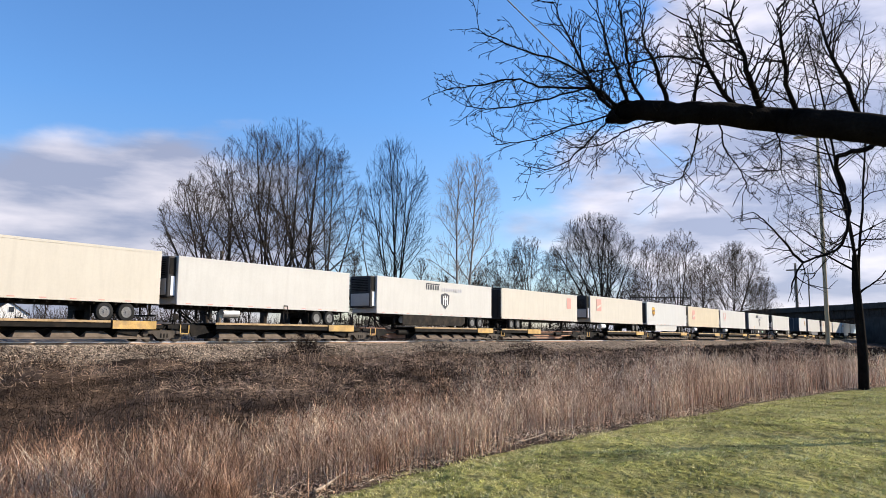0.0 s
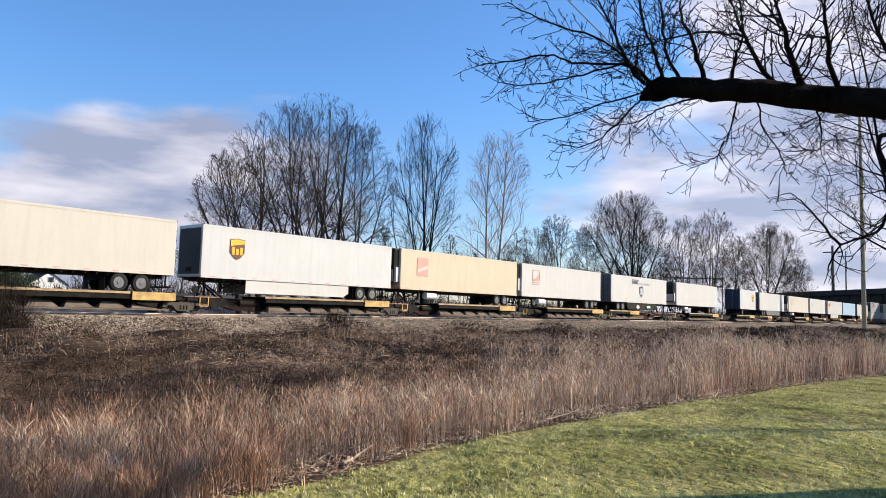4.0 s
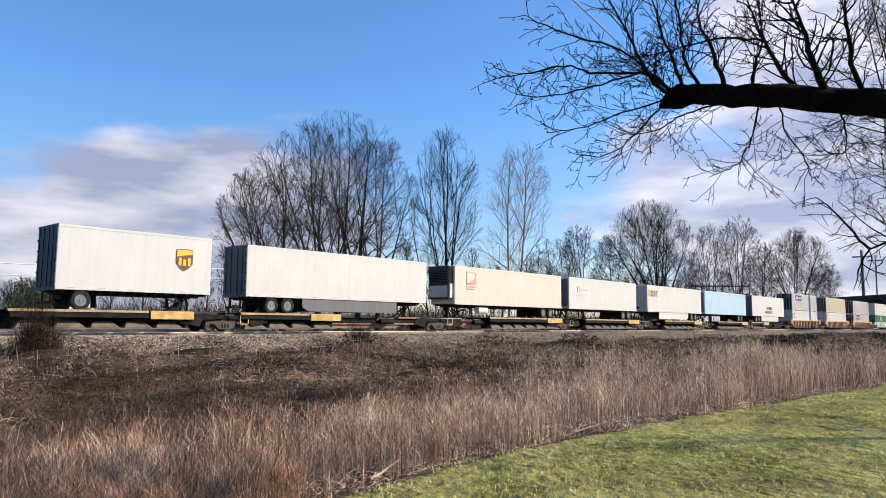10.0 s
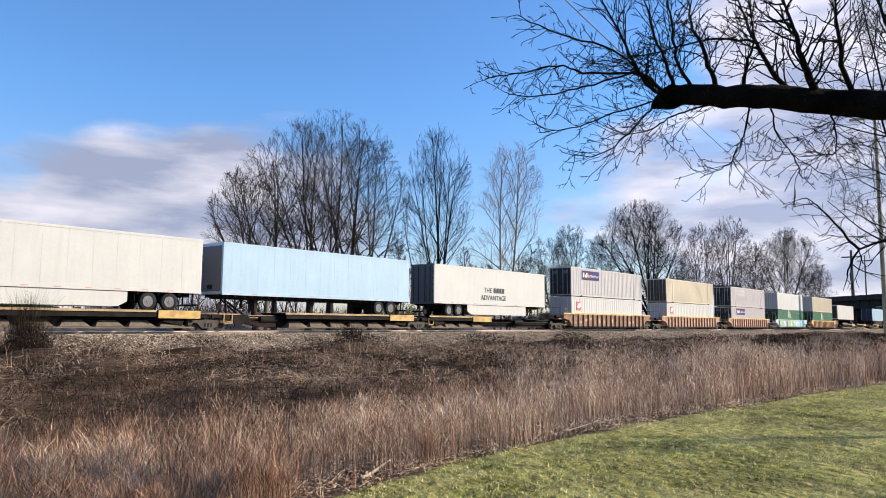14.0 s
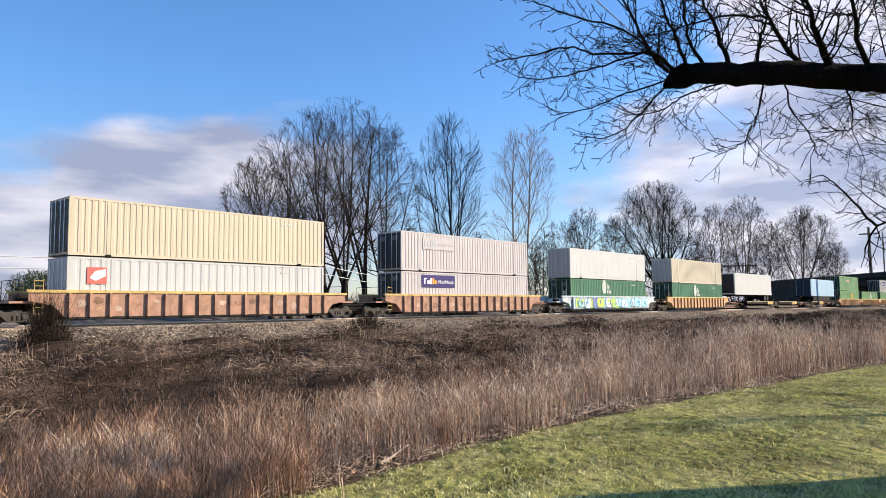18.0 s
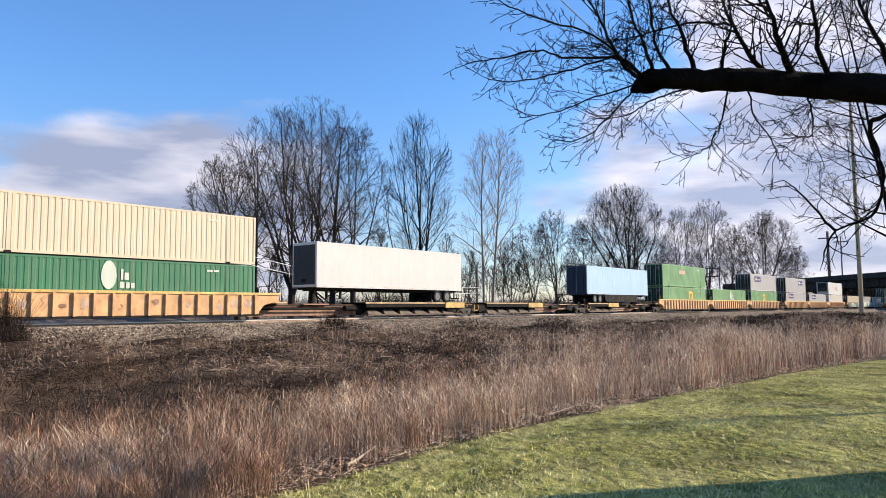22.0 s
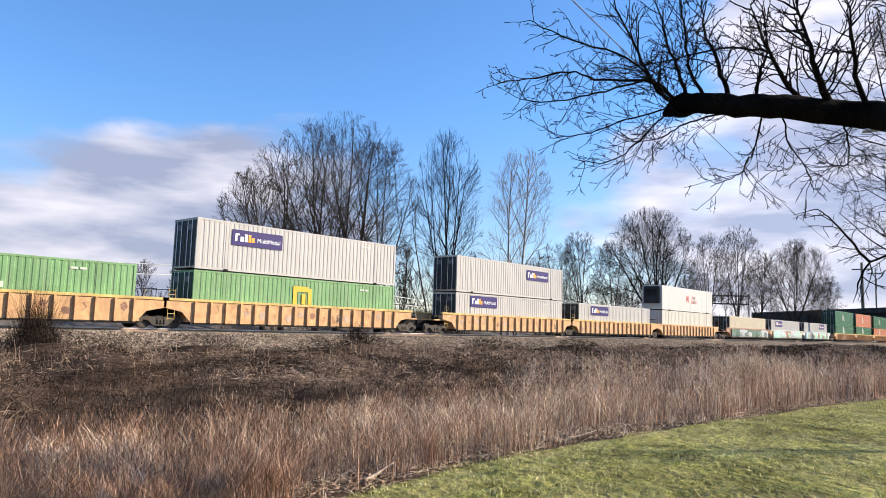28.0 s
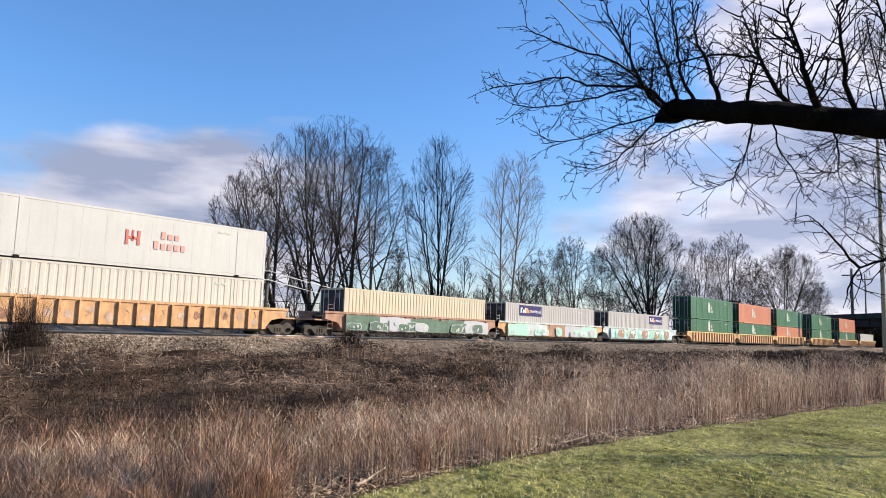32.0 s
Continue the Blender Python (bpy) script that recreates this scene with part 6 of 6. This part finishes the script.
def make_brambles():
    rng = np.random.default_rng(22)
    n = 190000
    x = -4 + 150 * rng.power(0.62, n) ** 1.25
    y = 9.5 + 24.5 * rng.power(1.0, n)
    keep = (y < 30.8) | (rng.uniform(0, 1, n) < np.where(x > 48, 0.8, 0.16) * patch(x, y, 0.9))
    top, own = heap(x, y)
    keep &= rng.uniform(0, 1, n) < np.where(y < 17, 0.50, 0.26) + 0.9 * top
    x, y, top, own = x[keep], y[keep], top[keep], own[keep]
    m = len(x)
    dist = np.hypot(x, y)
    ground = np.maximum(land(x, y), np.interp(y, (32.6, 34.4, 36), (-1.2, -0.55, -0.2)))
    z = ground + (0.14 + 0.55 * top) * rng.power(1.2, m) - 0.05
    # Shadowy heaps: their shade is coloured in with a larger share of near-black canes.
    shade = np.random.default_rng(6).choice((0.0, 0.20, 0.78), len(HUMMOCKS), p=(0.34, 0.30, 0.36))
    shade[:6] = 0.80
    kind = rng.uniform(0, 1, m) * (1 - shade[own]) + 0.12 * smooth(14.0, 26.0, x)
    for lo, hi, mat, label in ((-1, 0.33, THICKET, "tangled bramble canes on the bank, darkened for shaded heaps"), (0.33, 2, VINE, "tangled brown brambles and dead weeds on the bank")):
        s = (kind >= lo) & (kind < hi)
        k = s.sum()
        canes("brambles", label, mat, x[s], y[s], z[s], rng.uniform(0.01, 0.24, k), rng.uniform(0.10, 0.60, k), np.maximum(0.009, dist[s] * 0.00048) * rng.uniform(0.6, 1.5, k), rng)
    # dead stems that stand up out of the tangle
    n = 26000
    x = -6 + 120 * rng.power(0.65, n) ** 1.3
    y = 9.0 + 20.0 * rng.power(0.75, n)
    keep = rng.uniform(0, 1, n) < patch(x, y, 0.8) * patch(x + 4, y, 2.4) * 1.6
    x, y = x[keep], y[keep]
    blades("dead_weeds", "upright dead weed stalks on the bank", "weeds", VINE, x, y, land(x, y) - 0.03, rng.uniform(0.25, 1.0, len(x)), rng.uniform(0.0, 0.5, len(x)), np.maximum(0.007, np.hypot(x, y) * 0.00048) * rng.uniform(0.6, 1.3, len(x)), rng, seg=2)
    # two upright bare bushes before the rails
    for x0, y0, h in ((11.2, 32.6, 3.1), (28.9, 32.4, 1.9)):
        k = 1700
        x, y = x0 + rng.normal(0, 0.6, k), y0 + rng.normal(0, 0.5, k)
        blades("bush", "upright leafless bush beside the ballast", "bush", THICKET, x, y, land(x, y) - 0.05, h * rng.power(1.1, k) * np.exp(-((x - x0) / 0.95) ** 2), rng.uniform(0.02, 0.55, k), np.full(k, 0.014) * rng.uniform(0.7, 1.6, k), rng, seg=3)


def make_lawn():
    """Short turf in small clumps: green, bleached straw and darker green, mixed in drifts."""
    for seed, count, per, mat, name, label, lo, hi, tall in (
            (1, 30000, 8, BLADE, "grass", "short winter lawn of yellow-green grass", 0.0, 1.0, 0.026),
            (2, 26000, 8, STRAWBLADE, "straw_grass", "pale straw-coloured tufts in the winter lawn", 0.34, 0.66, 0.029),
            (3, 14000, 8, DARKBLADE, "dark_grass", "dark green tufts in the winter lawn", 0.52, 0.30, 0.022)):
        rng = np.random.default_rng(50 + seed)
        dist = 4.6 + 34 * rng.power(0.66, count) ** 1.7
        az = np.radians(rng.uniform(-9, 66, count))
        cx, cy = dist * np.cos(az), dist * np.sin(az)
        drift = 0.30 * patch(cx + 1.7, cy, 1.1) + 0.30 * patch(cx, cy + 3.0, 4.5) + 0.40 * patch(cx + 0.6 * cy, cy - 0.4 * cx, 13.0) + 0.5 * np.exp(-((lawn_edge(cx) - cy) / 0.35) ** 2)
        wish = np.ones(count) if seed == 1 else 0.12 + 0.88 * np.clip((drift - lo) / (hi - lo), 0, 1)
        keep = (cy < lawn_edge(cx) + 0.05 + 0.15 * np.sin(cx * 3.1) * np.sin(cx * 1.3)) & (rng.uniform(0, 1, count) < wish)
        cx, cy, dist = cx[keep], cy[keep], dist[keep]
        r = rng.uniform(0.02, 0.05, len(cx)) + 0.003 * dist
        k = np.repeat(np.arange(len(cx)), per)
        m = len(k)
        x, y = cx[k] + rng.normal(0, 1, m) * r[k], cy[k] + rng.normal(0, 1, m) * r[k]
        high = tall * rng.uniform(0.6, 1.3, len(cx)) * (0.45 + 1.15 * patch(cx + 0.6 * cy, cy - 0.4 * cx, 11.0))
        blades(name, label, "grass", mat, x, y, land(x, y) - 0.006, high[k] * rng.uniform(0.5, 1.3, m), rng.uniform(0.3, 1.5, m), np.maximum(0.007, dist[k] * 0.00085) * rng.uniform(0.7, 1.4, m), rng, seg=1)


def make_fallen_branches():
    for seed, x, y, turn, length, r in ((1, 5.0, 5.40, 12, 0.7, 0.022), (2, 9.2, 5.62, -14, 0.9, 0.016), (3, 14.6, 5.15, 8, 0.8, 0.016)):
        rng = np.random.default_rng(seed)
        a = radians(turn)
        z = float(land(x, y)) + 0.05
        stem, way = limb_line(rng, (x, y, z), (math.cos(a), math.sin(a), 0.03), length, 7, 0.06, 0.0)
        lines = [(stem, np.linspace(r, r * 0.4, 8), 7)]
        fork, _ = limb_line(rng, stem[3], (math.cos(a + 0.6), math.sin(a + 0.6), 0.18), length * 0.45, 4, 0.1, 0.0)
        lines.append((fork, np.linspace(r * 0.55, r * 0.2, 5), 5))
        tagged(new("fallen_branch", tube_mesh("fallen_branch", lines, STICK)), "pale weathered fallen branch beside the mown lawn", "branch", "fallen branches")


make_fallen_branches()
make_reeds()
make_brambles()
make_lawn()


# ---- the road bridge, poles, wires, house ----
def make_bridge():
    bridge = tagged(empty("bridge", "dark steel road bridge on concrete piers over the tracks", "bridge"), kind="structure")
    a, b = Vector((260.0, 10.4)), Vector((340.6, 85.8))
    mid = (a + b) / 2
    length = (b - a).length + 78
    ang = math.atan2(b.y - a.y, b.x - a.x)
    bridge.matrix_basis = pose(mid.x, mid.y, 0, 0, 0, math.degrees(ang))
    h = length / 2
    part("deck", boxes((-h, h, -7.8, 7.8, 10.40, 10.93)), CONCRETE, bridge)
    for y in (-6.8, -3.4, 0.0, 3.4, 6.8):
        part("girder", boxes((-h, h, y - 0.3, y + 0.3, 7.25, 7.38), (-h, h, y - 0.05, y + 0.05, 7.38, 10.27), (-h, h, y - 0.3, y + 0.3, 10.27, 10.40)), GIRDER, bridge)
        k = -h + 2.0
        while k < h:
            part("stiffener", boxes((k - 0.03, k + 0.03, y - 0.28, y + 0.28, 7.38, 10.27)), GIRDER, bridge)
            k += 6.0
    for y in (-7.8, 7.8):
        part("parapet", boxes((-h, h, y - 0.2, y + 0.2, 10.6, 11.97)), CONCRETE, bridge)
        part("edge_beam", boxes((-h, h, y - 0.4, y + 0.4, 10.1, 10.75)), CONCRETE, bridge)
    for y in (-5.8, 0.0, 5.8):
        part("column", rods(((18.0, y, -1.2), (18.0, y, 6.4), 0.7), n=14), CONCRETE, bridge)
    part("pier_cap", rounded(17.0, 19.0, -7.8, 7.8, 6.3, 7.25, 0.1, 1), CONCRETE, bridge)
    part("abutment", boxes((44.0, h, -8.0, 8.0, -1.3, 10.40)), CONCRETE, bridge)
    part("abutment", boxes((-h, -28.6, -8.0, 8.0, -1.3, 7.25)), CONCRETE, bridge)
    part("slope_paving", prism(((19.6, -1.2), (44.0, 6.8), (44.0, -1.2)), -7.6, 7.6), SLOPE, bridge, "pale concrete slope below the abutment")


def wire(name, label, spans, r, material):
    """A cable that sags between its supports."""
    pts = []
    for p, q, sag in spans:
        p, q = Vector(p), Vector(q)
        pts += [tuple(p.lerp(q, k / 16) - Vector((0, 0, sag * 4 * k / 16 * (1 - k / 16)))) for k in range(0 if not pts else 1, 17)]
    tagged(new(name, tube_mesh(name, [(np.array(pts), np.full(len(pts), r), 5)], material)), label, "cable")


def make_poles():
    p = heading(9.1, 0, 165)
    mono = empty("transmission_pole", "tall tapering tan steel transmission pole", "pole", "poles")
    mono.location = (p.x, p.y, float(land(p.x, p.y)))
    part("shaft", rods(((0, 0, -0.3), (0, 0, 24), 0.44, 0.36), ((0, 0, 24), (0, 0, 48), 0.36, 0.25), n=14), POLEPAINT, mono)
    part("cross_arm", boxes((-0.25, 0.25, -4.5, 4.5, 44.0, 44.5)), POLEPAINT, mono)
    for az, el, d, r in ((10.95, 5.3, 330, 0.75), (10.15, 4.9, 420, 0.45)):
        q = heading(az, 0, d)
        far = empty("transmission_pole", "grey steel transmission pole in the distance", "pole", "poles")
        far.location = (q.x, q.y, -1.0)
        top = EYE[2] + d * math.tan(radians(el)) + 1.0
        part("shaft", rods(((0, 0, -0.3), (0, 0, top), r, r * 0.6), n=10), WOODPOLE, far)
        part("cross_arm", boxes((-0.3, 0.3, -3.5, 3.5, top - 3.0, top - 2.5)), WOODPOLE, far)
    q = heading(10.75, 0, 330)
    back = empty("transmission_pole", "tall tan steel transmission pole behind the lawn", "pole", "poles")
    back.location = (-60.0, 12.2, float(land(-60, 12)))
    part("shaft", rods(((0, 0, -0.3), (0, 0, 27.5), 0.5, 0.35), n=12), POLEPAINT, back)
    wire("power_line", "thin dark power line across the sky", (((-60, 12.2, 26.0), (q.x, q.y, 30.0), 4.5),), 0.045, DARKCABLE)
    wood = empty("utility_pole", "weathered wooden utility pole behind the track", "pole", "poles")
    wood.location = (35.3, 50.0, float(land(35, 50)))
    part("shaft", rods(((0, 0, -0.2), (0, 0, 8.2), 0.17, 0.13), n=10), WOODPOLE, wood)
    part("bracket", boxes((-0.12, 0.12, -0.3, 0.0, 5.9, 6.05), (-0.12, 0.12, -0.3, 0.0, 5.15, 5.3)), BLACK, wood)
    far_pole = empty("utility_pole", "weathered wooden utility pole behind the track", "pole", "poles")
    far_pole.location = (-14.0, 50.0, float(land(-14, 50)))
    part("shaft", rods(((0, 0, -0.2), (0, 0, 8.0), 0.17, 0.13), n=10), WOODPOLE, far_pole)
    third = empty("utility_pole", "weathered wooden utility pole behind the track", "pole", "poles")
    third.location = (75.0, 56.0, float(land(75, 56)))
    part("shaft", rods(((0, 0, -0.2), (0, 0, 7.5), 0.17, 0.13), n=10), WOODPOLE, third)
    for z0, z1, z2 in ((5.2, 5.12, 3.4), (4.5, 4.38, 2.7)):
        wire("overhead_cable", "pale overhead cable between wooden poles", (((-14.0, 49.8, z0), (35.3, 49.8, z1), 1.05), ((35.3, 49.8, z1), (75.0, 55.8, z2), 0.9)), 0.035, CABLE)
    gantry = empty("signal_gantry", "dark railing frame on posts beyond the track", "gantry")
    g = heading(22.5, 0, 140)
    gantry.matrix_basis = pose(g.x, g.y, float(land(g.x, g.y)), 0, 0, -55)
    part("frame", boxes((0, 11.0, -0.1, 0.1, 7.2, 7.45), (0, 11.0, -0.1, 0.1, 8.7, 8.95)), GIRDER, gantry)
    for k in range(10):
        part("post", boxes((k * 1.2, k * 1.2 + 0.16, -0.08, 0.08, 7.45 if k not in (0, 9) else 0, 9.3)), GIRDER, gantry)


def make_house():
    house = empty("house", "white two-storey gabled house with a dark roof", "house")
    house.matrix_basis = pose(69.5, 182.0, float(land(30, 80)), 0, 0, -4)
    body = prism(((-3.9, 0), (3.9, 0), (3.9, 5.2), (0, 7.9), (-3.9, 5.2)), -5, 5)
    part("wall", body, SIDING, house)
    for s in (-1, 1):
        part("roof", prism(((0, 7.92), (s * 4.3, 4.94), (s * 4.3, 5.15), (0, 8.18)), -5.3, 5.3), SHINGLE, house)
    part("chimney", boxes((-0.4, 0.4, 1.5, 2.3, 7.2, 9.2)), GIRDER, house)
    for x, z in ((-0.3, 5.5), (-3.0, 3.2), (1.6, 3.2), (-3.0, 0.9), (1.6, 0.9)):
        w = part("window", boxes((x, x + 1.4, -5.06, -5.0, z, z + 1.4)), SIDING, house)
        part("pane", boxes((x + 0.12, x + 1.28, -5.09, -5.06, z + 0.12, z + 1.28)), PANE, w)
    shed = empty("shed", "low grey-roofed building across the flat", "shed")
    shed.matrix_basis = pose(96.0, 196.0, float(land(40, 90)), 0, 0, -8)
    part("wall", boxes((-7, 7, -4, 4, 0, 2.8)), SIDING, shed)
    part("roof", prism(((-7.3, 2.8), (7.3, 2.8), (7.3, 3.1), (0, 4.0), (-7.3, 3.1)), -4.3, 4.3), SHINGLE, shed)


def make_far_brush():
    """Low grey-brown scrub behind the track and along the skyline."""
    rng = np.random.default_rng(31)
    # a pale gravel bank runs beside the far side of the track
    xs, prof = np.arange(-60, 420, 1.5), ((56.0, -1.3), (59.0, -0.3), (62.0, 0.7), (65.0, 1.5), (74.0, 1.6), (84.0, -1.3))
    px, pk = np.meshgrid(xs, np.arange(len(prof)), indexing="ij")
    py = np.array([p[0] for p in prof])[pk] + rng.normal(0, 0.25, px.shape)
    pz = np.array([p[1] for p in prof])[pk] + rng.normal(0, 0.06, px.shape) * (pk > 0) * (pk < 5)
    i, j = np.meshgrid(np.arange(len(xs) - 1), np.arange(len(prof) - 1), indexing="ij")
    a, m = (i * len(prof) + j).ravel(), len(prof)
    me = raw_mesh("gravel_bank", np.stack([px, py, pz], -1).reshape(-1, 3), np.stack([a, a + m, a + m + 1, a + 1], 1), GRAVEL, smooth=True)
    tagged(new("gravel_bank", me), "low pale gravel bank beyond the track", "bank", kind="structure")
    n = 26000
    x = 8 + 235 * rng.power(0.8, n)
    y = rng.uniform(46, 62, n)
    h = 0.2 + (0.5 + 3.0 * smooth(0.3, 0.8, patch(x, y, 0.25))) * rng.uniform(0.2, 1.1, n) * np.clip((x - 27) / 12, 0.05, 1)
    blades("scrub", "grey-brown leafless scrub behind the track", "scrub", THICKET, x, y, land(x, y) - 0.05, h, rng.uniform(0.1, 0.7, n), np.maximum(0.03, x * 0.0005), rng, seg=2)
    # dark undergrowth behind the bridge
    n = 14000
    x = rng.uniform(345, 480, n)
    y = 46 + 0.03 * (x - 345) + rng.uniform(0, 40, n)
    blades("thicket", "dark leafless thicket beyond the bridge", "scrub", THICKET, x, y, np.full(n, -1.2), rng.uniform(5.0, 12.0, n), rng.uniform(0.1, 0.5, n), np.full(n, 0.35), rng, seg=2)
    n = 9000
    a, u, q = rng.uniform(0, math.tau, n), rng.uniform(-1, 1, n), rng.power(2.2, n)
    side = np.sqrt(1 - u * u) * q * (1 + 0.22 * np.sin(a * 5) + 0.15 * np.sin(a * 9 + u * 6))
    blades("evergreen_shrubs", "dark evergreen shrubs across the flat", "shrub", EVERGREEN, 28.5 + 3.6 * side * np.cos(a), 86 + 3.0 * side * np.sin(a), -1.2 + 3.2 * (1 + u * q), rng.uniform(0.1, 0.5, n), rng.uniform(0.3, 1.6, n), np.full(n, 0.09), rng, seg=2)
    n = 30000
    x = rng.uniform(-120, 500, n)
    y = 150 + rng.uniform(0, 40, n) + 0.1 * x
    h = (4.2 + 5.0 * patch(x, y, 0.07)) * rng.uniform(0.4, 1.1, n)
    blades("far_wood", "hazy far belt of leafless woodland", "woodland", BARK, x, y, np.full(n, -1.1), h, rng.uniform(0.1, 0.5, n), np.full(n, 0.16), rng, seg=2)


make_bridge()
make_poles()
make_house()
make_far_brush()


# ---- what moves ----
def motions():
    for ob, x in ROLLING:
        walk(ob, [(t, pose(x - SPEED * t, TRACK_Y, 0)) for t in (0.0, 16.0, 32.0)])


motions()
